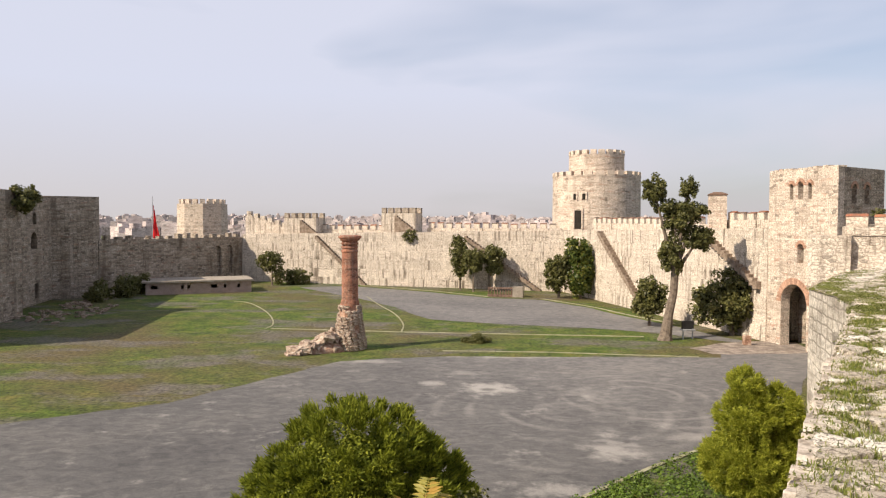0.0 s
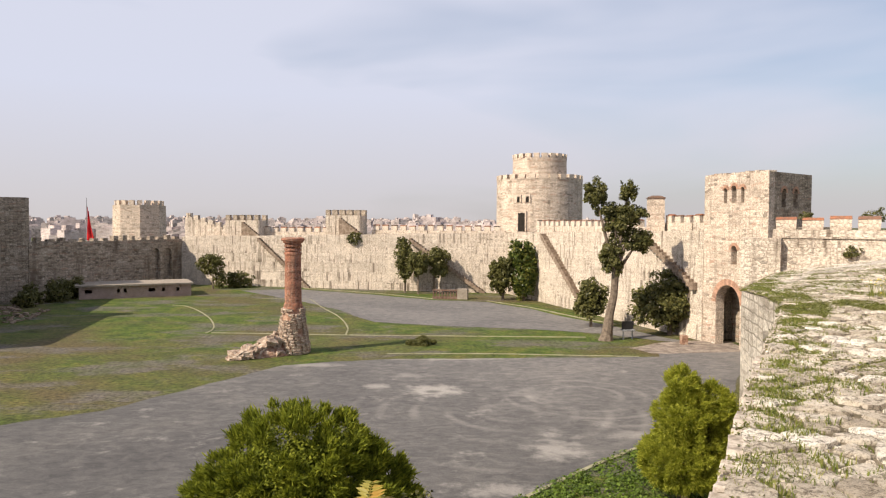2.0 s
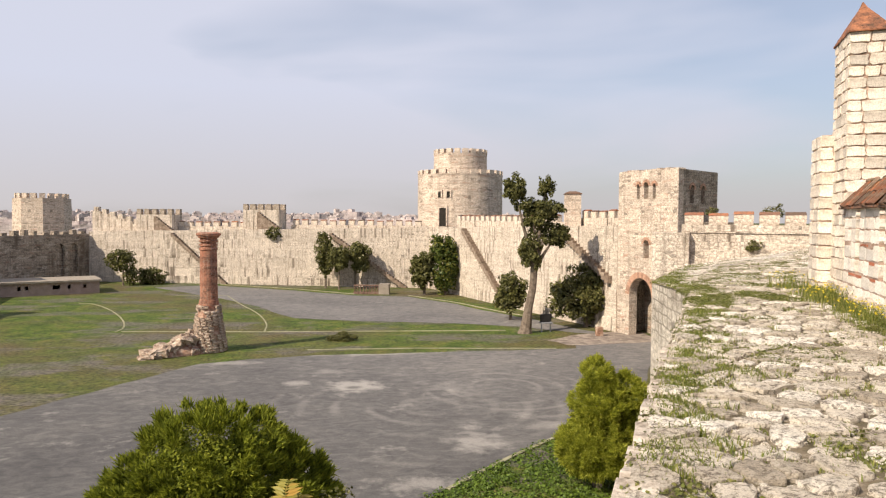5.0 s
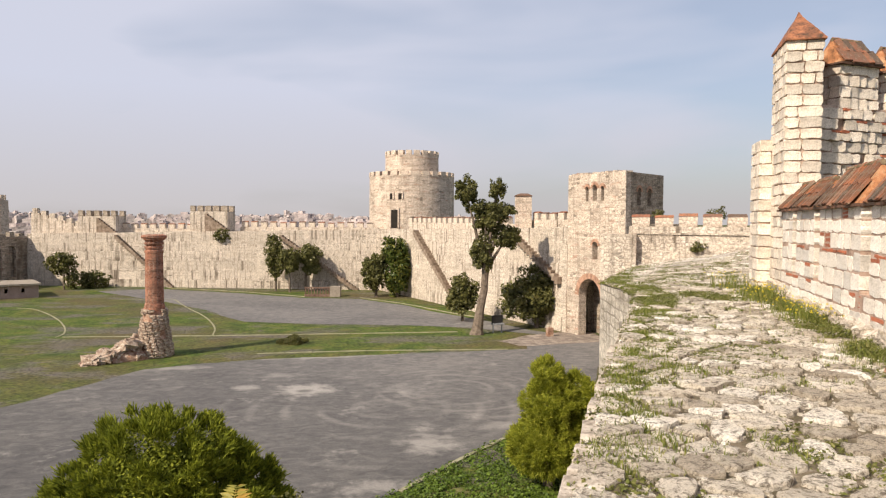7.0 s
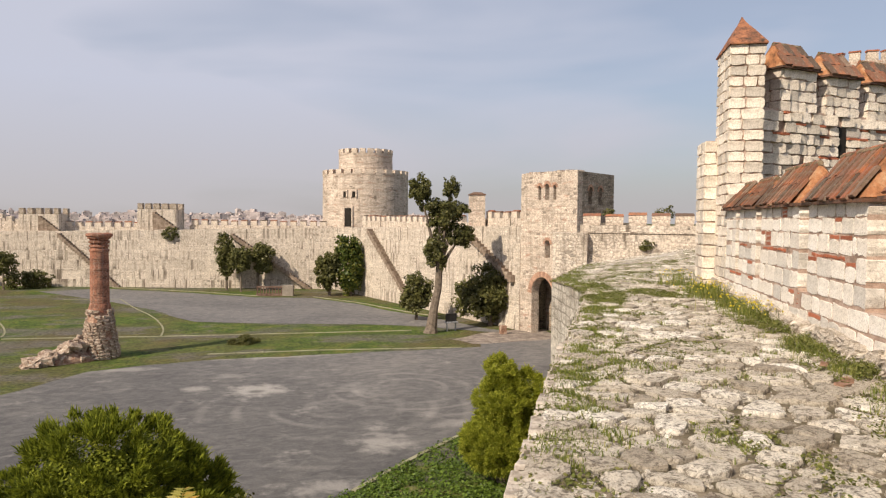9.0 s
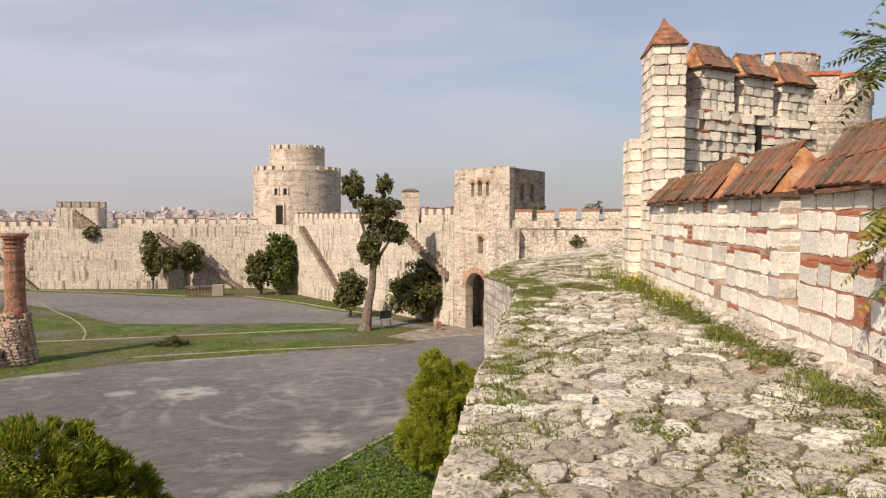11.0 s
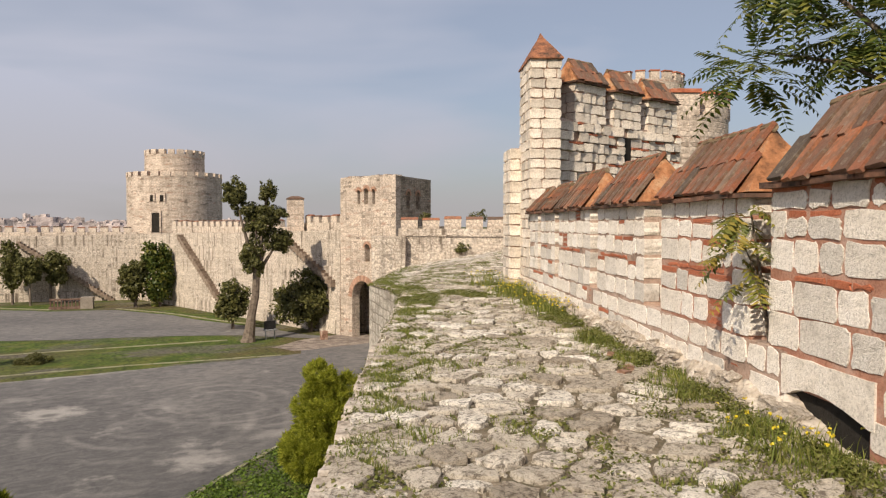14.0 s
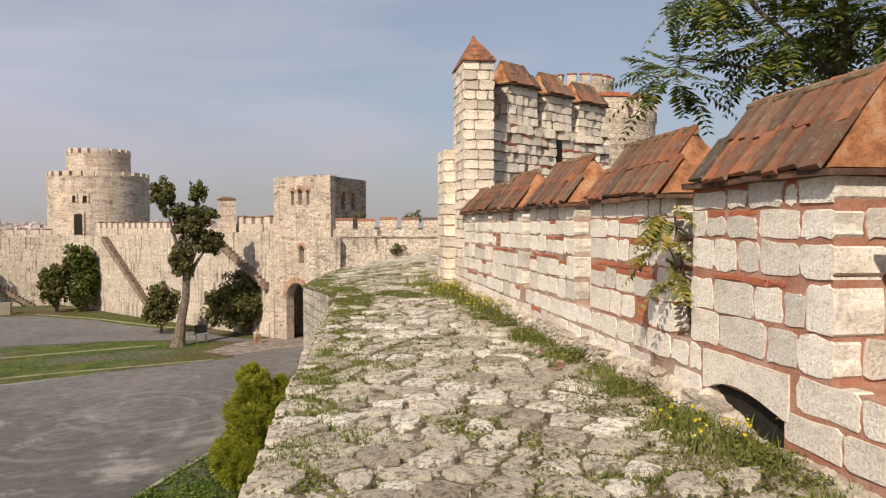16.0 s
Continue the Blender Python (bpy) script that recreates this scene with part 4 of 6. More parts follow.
bm = bmesh.new()
plan = EDGE + RIGHT
prism(bm, plan[::-1], YARD - 0.3, [walk_z(*p) - 0.02 for p in plan[::-1]])
bmesh.ops.recalc_face_normals(bm, faces=bm.faces)
top = [f for f in bm.faces if f.normal.z > 0.9]
bmesh.ops.triangulate(bm, faces=top)
wall_south = tagged(part("wall_south", bm, M_NEAR), "thick pale ashlar curtain wall carrying the cobbled walk", "wall", kind="structure")

# ---- things at the foot of the walls ----


def minaret_stump():
    x, y = -9.0, 61.7
    t = empty("minaret_stump", (x, y, YARD), "ruined red-brick minaret shaft on a broken stone base", "column")
    bm = ring_solid(bmesh.new(), [(0.84, 3.6), (0.76, 4.2), (0.70, 4.3), (0.70, 6.0), (0.66, 8.3), (0.72, 8.36), (0.72, 8.5), (0.63, 8.54), (0.63, 8.66), (0.72, 8.7), (0.72, 8.82), (0.62, 8.86), (0.62, 8.98), (0.76, 9.02), (0.77, 9.14), (0.66, 9.18), (0.68, 9.3), (0.84, 9.36), (0.88, 9.5), (0.98, 9.56), (0.99, 9.7), (0.8, 9.78)], 32)
    roughen(bm, 0.04, 3.0)
    part("shaft", bm, M_SHAFT, t, round_r=0.7)
    core = [(1.32, -0.3), (1.22, 0.8), (1.05, 1.8), (0.88, 3.0), (0.76, 3.75)]
    bm = ring_solid(bmesh.new(), core, 16)
    bmesh.ops.subdivide_edges(bm, edges=bm.edges, cuts=2, use_grid_fill=True)
    base = part("base", roughen(bm, 0.12, 1.7), M_RUBBLE, t)
    rnd = random.Random(5)
    shapes = []
    for k in range(8):
        bm = bmesh.new()
        box(bm, -0.5, 0.5, -0.5, 0.5, -0.5, 0.5)
        bmesh.ops.subdivide_edges(bm, edges=bm.edges, cuts=1, use_grid_fill=True)
        shapes.append(mesh_of("rubble_stone", roughen(bm, 0.26, 1.1 + 0.37 * k)))
    # courses of small facing stones, broken away here and there
    z = 0.05
    while z < 3.7:
        r = 1.30 - 0.145 * z
        n = int(6.283 * r / 0.42)
        h = rnd.uniform(0.2, 0.28)
        for k in range(n):
            a = 6.283 * (k + rnd.uniform(-0.15, 0.15)) / n
            if noise.noise(Vector((math.cos(a) * 1.3, math.sin(a) * 1.3, z * 0.8))) > 0.28:
                continue
            ob = part("facing_stone", shapes[rnd.randrange(8)], M_DEBRIS, base, m=pose(r * math.cos(a), r * math.sin(a), z + h / 2, rnd.uniform(-5, 5), rnd.uniform(-5, 5), math.degrees(a)))
            ob.scale = (rnd.uniform(0.28, 0.42), 6.283 * r / n * rnd.uniform(0.8, 0.98), h * rnd.uniform(0.75, 0.95))
        z += h
    # fallen lumps of masonry heaped beside the base
    for k in range(120):
        a = rnd.random() ** 0.8
        px, py = -0.9 - 3.4 * a + rnd.uniform(-0.4, 0.4), -0.5 - 2.2 * a + rnd.uniform(-0.9, 0.9)
        h = max(0.1, 1.7 * (1 - a) ** 1.2 + 0.3) * rnd.uniform(0.15, 1.0)
        ob = part("rubble_stone", shapes[rnd.randrange(8)], M_DEBRIS if rnd.random() < 0.6 else M_RUBBLE, t, m=pose(px, py, h - 0.1, rnd.uniform(-25, 25), rnd.uniform(-25, 25), rnd.uniform(0, 180)))
        k_ = rnd.uniform(0.3, 0.95)
        ob.scale = (k_, k_ * rnd.uniform(0.6, 1.0), k_ * rnd.uniform(0.45, 0.8))
    bm = bmesh.new()
    bmesh.ops.create_icosphere(bm, subdivisions=3, radius=1.0, matrix=Matrix.Translation((-1.7, -1.3, -0.1)) @ Matrix.Rotation(0.55, 4, "Z") @ Matrix.Diagonal((2.2, 0.95, 0.9, 1)))
    part("rubble_heap", roughen(bm, 0.25, 1.3), M_RUBBLE, t)
    return t


minaret_stump()


def low_building():
    a, b = Vector((-45.2, 104.6)), Vector((-31.3, 110.5))
    t = empty("low_building", (a.x, a.y, YARD), "low pinkish flat-roofed building with small dark windows", "building", turn=math.degrees(math.atan2(b.y - a.y, b.x - a.x)))
    L = (b - a).length
    bm = pierced(bmesh.new(), Matrix.Identity(4), L, -0.2, 1.75, 0.3, [slot(x, 0.8, 1.35, w, False) for x, w in ((1.2, 0.9), (5.1, 0.4), (6.0, 0.4), (9.6, 0.9), (11.2, 0.4), (13.2, 0.4))])
    part("front_wall", bm, M_PINK, t)
    bm = bmesh.new()
    box(bm, 0, 0.3, 0.3, 7.0, -0.2, 1.75)
    part("side_wall", bm, M_PINK, t)
    bm = bmesh.new()
    box(bm, L - 0.3, L, 0.3, 7.0, -0.2, 1.75)
    part("side_wall", bm, M_PINK, t)
    bm = bmesh.new()
    box(bm, 0, L, 6.7, 7.0, -0.2, 1.75)
    part("back_wall", bm, M_PINK, t)
    bm = bmesh.new()
    box(bm, -0.5, L + 0.3, -0.4, 7.3, 1.75, 2.0)
    part("roof", bm, M_PALE, t)
    return t


low_building()


def kiosk():
    t = empty("stone_bench_block", (7.0, 105.5, YARD), "low dark railing panel between squat stone piers", "bench", turn=-12)
    bm = bmesh.new()
    box(bm, 1.5, 3.0, -0.6, 0.6, -0.1, 1.5)
    part("pier", roughen(bm, 0.05, 2.0), M_PALE, t)
    bm = bmesh.new()
    box(bm, -2.2, 1.5, -0.4, 0.4, -0.1, 0.3)
    part("plinth", bm, M_DULL, t)
    for i in range(9):
        bm = bmesh.new()
        box(bm, -2.1 + 0.42 * i, -1.95 + 0.42 * i, -0.1, 0.1, 0.3, 1.15)
        part("baluster", bm, M_DULL, t)
    bm = bmesh.new()
    box(bm, -2.2, 1.5, -0.2, 0.2, 1.15, 1.35)
    part("rail", bm, M_DULL, t)


kiosk()


def notice_stand():
    t = empty("notice_stand", (21.9, 67.9, YARD), "grey metal notice stand with a dark board on two legs", "sign", turn=15)
    for x in (-0.5, 0.5):
        bm = bmesh.new()
        box(bm, x - 0.05, x + 0.05, -0.05, 0.05, -0.1, 1.0)
        part("leg", bm, M_STEEL, t)
    bm = bmesh.new()
    box(bm, -0.6, 0.6, -0.35, 0.35, 0.85, 0.95)
    part("tray", bm, M_STEEL, t)
    bm = bmesh.new()
    box(bm, -0.62, 0.62, 0.0, 0.12, 0.95, 1.75)
    part("board", bm, M_BLACK, t)


notice_stand()

bm = bmesh.new()
box(bm, -0.3, 0.3, -0.25, 0.25, -0.05, 0.85)
bmesh.ops.bevel(bm, geom=bm.edges, offset=0.06, segments=2)
tagged(part("stone_bollard", roughen(bm, 0.04, 3.0), M_RUBBLE, m=pose(26.2, 64.9, YARD)), "squat reddish stone bollard before the gate", "bollard")


def flag():
    t = empty("flagpole", (-57.2, 136.0, YARD), "tall flagpole with a limp plain red flag", "flag")
    bm = limb(bmesh.new(), [((0, 0, 0), 0.12), ((0, 0, 8), 0.1), ((0, 0, 15.4), 0.05)], 8)
    part("pole", bm, M_STEEL, t)
    bm = bmesh.new()
    rows = []
    for i in range(13):
        z = 13.9 - 6.2 * i / 12
        w = 0.3 + 1.35 * (i / 12) ** 1.2
        rows.append([bm.verts.new((0.06 + w * k / 5, 0.22 * math.sin(k * 1.9 + i * 0.35), z - 0.25 * k)) for k in range(6)])
    for p, q in zip(rows, rows[1:]):
        for k in range(5):
            bm.faces.new((p[k], q[k], q[k + 1], p[k + 1]))
    f = part("flag", bm, M_FLAG, t, "limp red flag", True)
    s = f.modifiers.new("cloth", "SOLIDIFY")
    s.thickness = 0.02


flag()

# ---- trees ----


def tree(name, at, label, trunk, clumps, count, size, mat, seed, limbs=True, category="tree", spray=None):
    """Trunk through (place, radius) pairs, crown of leaf quads on clumps; places are relative to the foot."""
    rnd = np.random.default_rng(seed)
    t = empty(name, at, label, category)
    bm = limb(bmesh.new(), trunk, 9)
    head = trunk[-1]
    if limbs:
        for c, r in clumps:
            low_p = trunk[max(0, len(trunk) - 2)]
            mid = [(low_p[0][k] + c[k]) / 2 for k in range(3)]
            limb(bm, [(low_p[0], low_p[1] * 0.7), (mid, low_p[1] * 0.45), (c, low_p[1] * 0.15)], 6)
    part("trunk", roughen(bm, 0.03, 2.0), M_BARK, t)
    small, tufts = [], []
    for c, r in clumps:
        r = r if hasattr(r, "__len__") else (r, r, r)
        if spray:
            small.append((np.array(c), np.array(r) * 0.80))
            for _ in range(int(spray[0] * (r[0] * r[1] + r[1] * r[2] + r[0] * r[2]))):
                d = rnd.normal(size=3)
                d /= np.linalg.norm(d)
                tufts.append((np.array(c) + d * np.array(r) * rnd.uniform(0.84, 0.99), d))
            continue
        r = tuple(1.15 * q for q in r)
        k = max(12, int(26 * max(r)))
        small.append((np.array(c), np.array(r) * 0.62))
        for _ in range(k):
            d = rnd.normal(size=3)
            d /= np.linalg.norm(d)
            small.append((np.array(c) + d * np.array(r) * rnd.uniform(0.55, 1.0), np.array(r) * rnd.uniform(0.15, 0.34)))
    v, f = leaves(rnd, small, count, size)
    if spray:
        v2, f2 = sprays(rnd, tufts, *spray[1:])
        v, f = np.concatenate([v, v2]), np.concatenate([f, f2 + len(v)])
    part("crown", leaf_mesh("crown", v, f), mat, t)
    return t


tree("tall_tree", (19.6, 67.4, YARD), "tall lopped tree with a forked pale trunk and dark leaf tufts",
     [((0, 0, -0.2), 0.8), ((0.1, 0, 0.5), 0.56), ((0.35, 0, 2.4), 0.42), ((0.75, 0, 4.4), 0.37), ((0.85, 0, 6.2), 0.33), ((0.9, 0, 8.0), 0.24)],
     [((-1.15, 0, 13.8), (1.05, 1.05, 1.2)), ((1.95, 0, 14.2), (0.75, 0.8, 1.1)), ((0.8, 0, 11.7), (1.6, 1.5, 1.2)), ((3.1, 0.2, 9.5), (1.25, 1.2, 1.0)), ((0.45, 0, 8.0), (1.0, 1.0, 1.55)), ((2.7, 0, 12.1), (1.1, 1.0, 0.7)), ((1.4, 0, 10.4), (0.8, 0.8, 0.8))], 19000, 0.14, M_TREE, 1)
tree("gate_tree", (27.0, 70.6, YARD), "broad dark tree standing close under the wall", [((0, 0, -0.2), 0.3), ((0.1, 0, 1.8), 0.22), ((0, 0, 3.2), 0.12)],
     [((-0.9, 0, 3.0), (2.5, 2.0, 2.0)), ((1.2, 0, 3.2), (2.1, 1.8, 2.2)), ((0.6, 0.3, 5.0), (1.9, 1.5, 1.5))], 10000, 0.2, M_TREE, 2)
tree("small_tree", (20.6, 76.5, YARD), "small rounded tree behind the tall trunk", [((0, 0, -0.2), 0.2), ((0, 0, 1.5), 0.12), ((0, 0, 2.4), 0.08)],
     [((0.1, 0, 3.3), (1.6, 1.5, 1.75)), ((-0.2, 0, 2.0), (1.4, 1.3, 1.2))], 4500, 0.18, M_TREE, 3)
tree("slender_tree", (0.85, 115.3, YARD), "slender dark tree before the far wall", [((0, 0, -0.2), 0.22), ((0, 0, 2.6), 0.16), ((0, 0, 4), 0.1)],
     [((-0.2, 0, 5.8), (1.3, 1.3, 2.4)), ((0, 0, 3.6), (1.2, 1.1, 1.4))], 3000, 0.22, M_TREE, 4)
tree("slender_tree", (2.9, 112.4, YARD), "low-headed dark tree on a thin trunk", [((0, 0, -0.2), 0.18), ((0, 0, 2.0), 0.14), ((0, 0, 3), 0.08)],
     [((-0.1, 0, 4.9), (1.45, 1.4, 1.75))], 3600, 0.22, M_TREE, 5)
tree("slender_tree", (5.4, 114.2, YARD), "broad dark tree before the far wall", [((0, 0, -0.2), 0.25), ((0, 0, 2.0), 0.18), ((0, 0, 3), 0.1)],
     [((0.6, 0, 5.2), (1.75, 1.6, 1.7)), ((0.9, 0, 3.9), (1.3, 1.3, 1.3))], 4200, 0.22, M_TREE, 6)
tree("drum_tree", (14.9, 103.5, YARD), "dark tree at the foot of the round tower", [((0, 0, -0.2), 0.25), ((0, 0, 2.0), 0.16), ((0, 0, 3), 0.1)],
     [((-0.2, 0, 3.4), (1.7, 1.6, 2.2)), ((0.4, 0, 5.0), (1.3, 1.3, 1.5))], 5000, 0.22, M_TREE, 7)
tree("drum_tree", (17.8, 102.6, YARD), "tall ivy-dark tree against the wall corner", [((0, 0, -0.2), 0.25), ((0, 0, 2.0), 0.16), ((0, 0, 4), 0.1)],
     [((0, 0, 4.2), (1.6, 1.4, 3.6)), ((-0.6, 0, 7.0), (1.6, 1.4, 1.8))], 6000, 0.22, M_AIL, 8)
tree("far_tree", (-31.0, 122.0, YARD), "small umbrella-shaped tree near the low building", [((0, 0, -0.2), 0.2), ((0, 0, 2.0), 0.14), ((0, 0, 3), 0.1)],
     [((-0.3, 0, 4.2), (2.0, 1.8, 1.5)), ((1.2, 0, 1.6), (1.0, 1, 1.5))], 2600, 0.22, M_TREE, 9)
# this leaf mass also stands for the far tree's shadow on the wall
tree("far_shrub_with_shadow", (-27.0, 124.0, YARD), "dense dark shrub against the far wall, partly standing for a tree's shadow", [((0, 0, -0.2), 0.15), ((0, 0, 1.0), 0.1)],
     [((0, 0, 1.3), (1.9, 1.5, 1.5))], 1800, 0.22, M_TREE, 10, category="shrub")
tree("west_shrub", (-42.0, 107.0, YARD), "dark shrub in the shade beside the low building", [((0, 0, -0.2), 0.15), ((0, 0, 1.0), 0.1)],
     [((-4.6, 0, 1.3), (1.3, 1.2, 1.6)), ((-6.5, 0.2, 0.9), (1.2, 1.0, 1.0)), ((-8.8, 0, 0.8), (1.4, 1.0, 0.9))], 2600, 0.2, M_TREE, 11, category="shrub")
for x_, y_, k_ in ((-49.0, 99.5, 1.0), (-46.6, 101.6, 1.25), (-47.8, 95.5, 0.8)):
    tree("west_shrub", (x_, y_, YARD), "dark shrub at the foot of the shaded wall", [((0, 0, -0.2), 0.12), ((0, 0, 1.0), 0.08)],
         [((0, 0, 1.1 * k_), (1.2 * k_, 1.1 * k_, 1.4 * k_)), ((-0.9, 0.3, 0.7), (1.0, 0.9, 0.9))], 1800, 0.18, M_TREE, int(90 - y_ % 50), category="shrub")
tree("wall_shrub", offset(NA, NB, 32.8, 0.3) + (-1.2,), "tuft of shrub growing from the top of the far wall", [((0, 0, -0.2), 0.1), ((0, -0.3, 0.4), 0.06)],
     [((0, -0.3, 0.3), (1.3, 0.8, 0.8))], 900, 0.18, M_TREE, 12, category="shrub")
tree("bastion_shrub", (-48.6, 80.4, 3.6), "shrub growing from the top of the shaded bastion", [((0, 0, -0.2), 0.1), ((0.3, -0.3, 0.4), 0.06)],
     [((0.3, -0.3, 0.4), (1.5, 1.2, 1.4))], 2500, 0.18, M_TREE, 13, category="shrub")
tree("round_bush", (-2.35, 18.6, YARD), "dense bright green dome-shaped evergreen bush", [((0, 0, -0.2), 0.3), ((0, 0, 3.0), 0.2), ((0, 0, 4.4), 0.1)],
     [((-0.2, 0, 4.1), (2.35, 2.1, 2.3)), ((-1.15, 0, 3.0), (2.3, 2.1, 2.45)), ((0.8, 0.1, 3.1), (2.2, 2.0, 2.4))], 60000, 0.05, M_BUSH, 14, True, "bush", (24, 130, 0.27, 0.017, 0.5, 0.3))
tree("conifer", (11.35, 27.9, YARD), "bushy yellow-green young pine beside the wall", [((0, 0, -0.2), 0.25), ((0, 0, 2.5), 0.16), ((0, 0, 5.0), 0.06)],
     [((-0.1, 0, 4.55), (0.62, 0.6, 0.8)), ((0.0, 0, 3.3), (1.15, 1.15, 1.25)), ((1.3, 0.2, 3.55), (0.8, 0.8, 1.15)), ((1.3, 0.2, 2.2), (1.0, 1.0, 1.2)), ((0, 0, 1.7), (1.75, 1.6, 1.2))], 26000, 0.055, M_PINE, 15, True, "tree", (34, 150, 0.26, 0.013, 0.55, 0.3))
tree("dark_shrub", (0.55, 17.6, YARD), "small dark-leaved shrub close beside the round bush", [((0, 0, -0.2), 0.12), ((0, 0, 2.0), 0.08), ((0, 0, 3.2), 0.04)],
     [((0, 0, 2.6), (0.75, 0.7, 1.6)), ((0.3, 0, 1.4), (0.9, 0.8, 1.3))], 9000, 0.06, M_TREE, 17, True, "shrub")
# leafy mound added in place of the dark blob at the minaret shadow's tip
tree("shadow_blob_mound", (1.9, 65.3, YARD), "low dark leafy mound in place of a shadow blob on the grass", [((0, 0, -0.1), 0.1), ((0, 0, 0.3), 0.06)],
     [((0.2, 0, 0.28), (1.0, 0.7, 0.5)), ((-0.7, 0, 0.15), (0.8, 0.5, 0.3))], 7000, 0.055, M_TREE, 16, False, "shrub")

# ---- parapet of the near walk ----
PM = rise((W0.x, W0.y), (W0.x - WD.x, W0.y - WD.y))  # x runs back along the walk (x = -s), y outwards
rb = random.Random(11)


def stone(w, h, d, bulge=0.012, corner=0.035, jit=0.012, rnd=rb):
    """A dressed block with rounded, worn edges: its face at y = 0 looks to -y, its bed runs back to y = d."""
    bm = bmesh.new()
    c = min(corner, w * 0.2, h * 0.2)
    x, z = w / 2, h / 2
    ring = []
    for cx_, cz_, dx, dz in ((-x, -z, 1, 0), (x, -z, 0, 1), (x, z, -1, 0), (-x, z, 0, -1)):
        nx, nz = -dz, dx  # inward normal of this side
        ring += [(cx_ + dx * c + nx * c * 0.3, cz_ + dz * c + nz * c * 0.3), (cx_ + dx * c * 2.4, cz_ + dz * c * 2.4)]
        side_l = w if dx else h
        ring += [(cx_ + dx * side_l * 0.55 + nx * rnd.uniform(-0.006, 0.006), cz_ + dz * side_l * 0.55 + nz * rnd.uniform(-0.006, 0.006))]
        ring += [(cx_ + dx * (side_l - c), cz_ + dz * (side_l - c))]
    n = len(ring)
    j = [(rnd.uniform(-jit, jit) * 0.7, rnd.uniform(-jit, jit) * 0.7) for _ in ring]
    back = [bm.verts.new((p[0] + q[0], d, p[1] + q[1])) for p, q in zip(ring, j)]
    mid = [bm.verts.new((p[0] + q[0], 0.0015, p[1] + q[1])) for p, q in zip(ring, j)]
    face = [bm.verts.new((p[0] * (1 - 0.005 / w) + q[0], rnd.uniform(-bulge * 0.25, 0.0), p[1] * (1 - 0.005 / h) + q[1])) for p, q in zip(ring, j)]
    top_v = bm.verts.new((rnd.uniform(-0.2, 0.2) * w, -bulge * 0.4, rnd.uniform(-0.2, 0.2) * h))
    for i in range(n):
        k = (i + 1) % n
        bm.faces.new((back[i], back[k], mid[k], mid[i])[::-1])
        bm.faces.new((mid[i], mid[k], face[k], face[i])[::-1])
        bm.faces.new((face[i], face[k], top_v)[::-1])
    bmesh.ops.recalc_face_normals(bm, faces=bm.faces)
    return bm


def course(parent, m, x0, x1, z, h, size, depth=0.12, mat=None, rnd=rb, name="stone_block", odd=0.18, last=0.0, tilt=(-0.8, 0.8)):
    """One course of blocks on the plane y = 0 of m from x0 to x1, bed at z."""
    mat = mat or M_BLOCK
    x = x0
    while x < x1 - 0.03:
        w = min(size * rnd.uniform(0.65, 1.45), x1 - x)
        if x1 - x - w < size * 0.35:
            w = x1 - x
        if rnd.random() < odd * 0.25 and name == "stone_block" and w > 0.2:
            for k in range(3):  # a patch of thin bricks in place of a stone
                part("thin_brick", stone(w - 0.03, h / 3 - 0.012, depth, 0.006, 0.012, 0.005, rnd), M_BRICK, parent, m=m @ pose(x + w / 2, 0.006, z + h * (k + 0.5) / 3))
        else:
            hh = h * rnd.uniform(0.86, 1.0)
            if name == "stone_block" and odd and h > 0.2 and rnd.random() < 0.2:  # a low stone made up with a brick
                hh = h * 0.72
                part("thin_brick", stone(w - 0.05, h * 0.2, depth, 0.006, 0.012, 0.008, rnd), M_BRICK, parent, m=m @ pose(x + w / 2, 0.003, z + h * 0.87))
            part(name, stone(w - 0.025, hh - 0.012, last or depth, 0.011, 0.024, 0.02, rnd), mat, parent, m=m @ pose(x + w / 2, rnd.uniform(-0.006, 0.001), z + hh / 2 + (h - hh) * (0.1 if hh < h * 0.8 else 0.5), rnd.uniform(-0.8, 0.8), 0, rnd.uniform(*tilt)))
        x += w


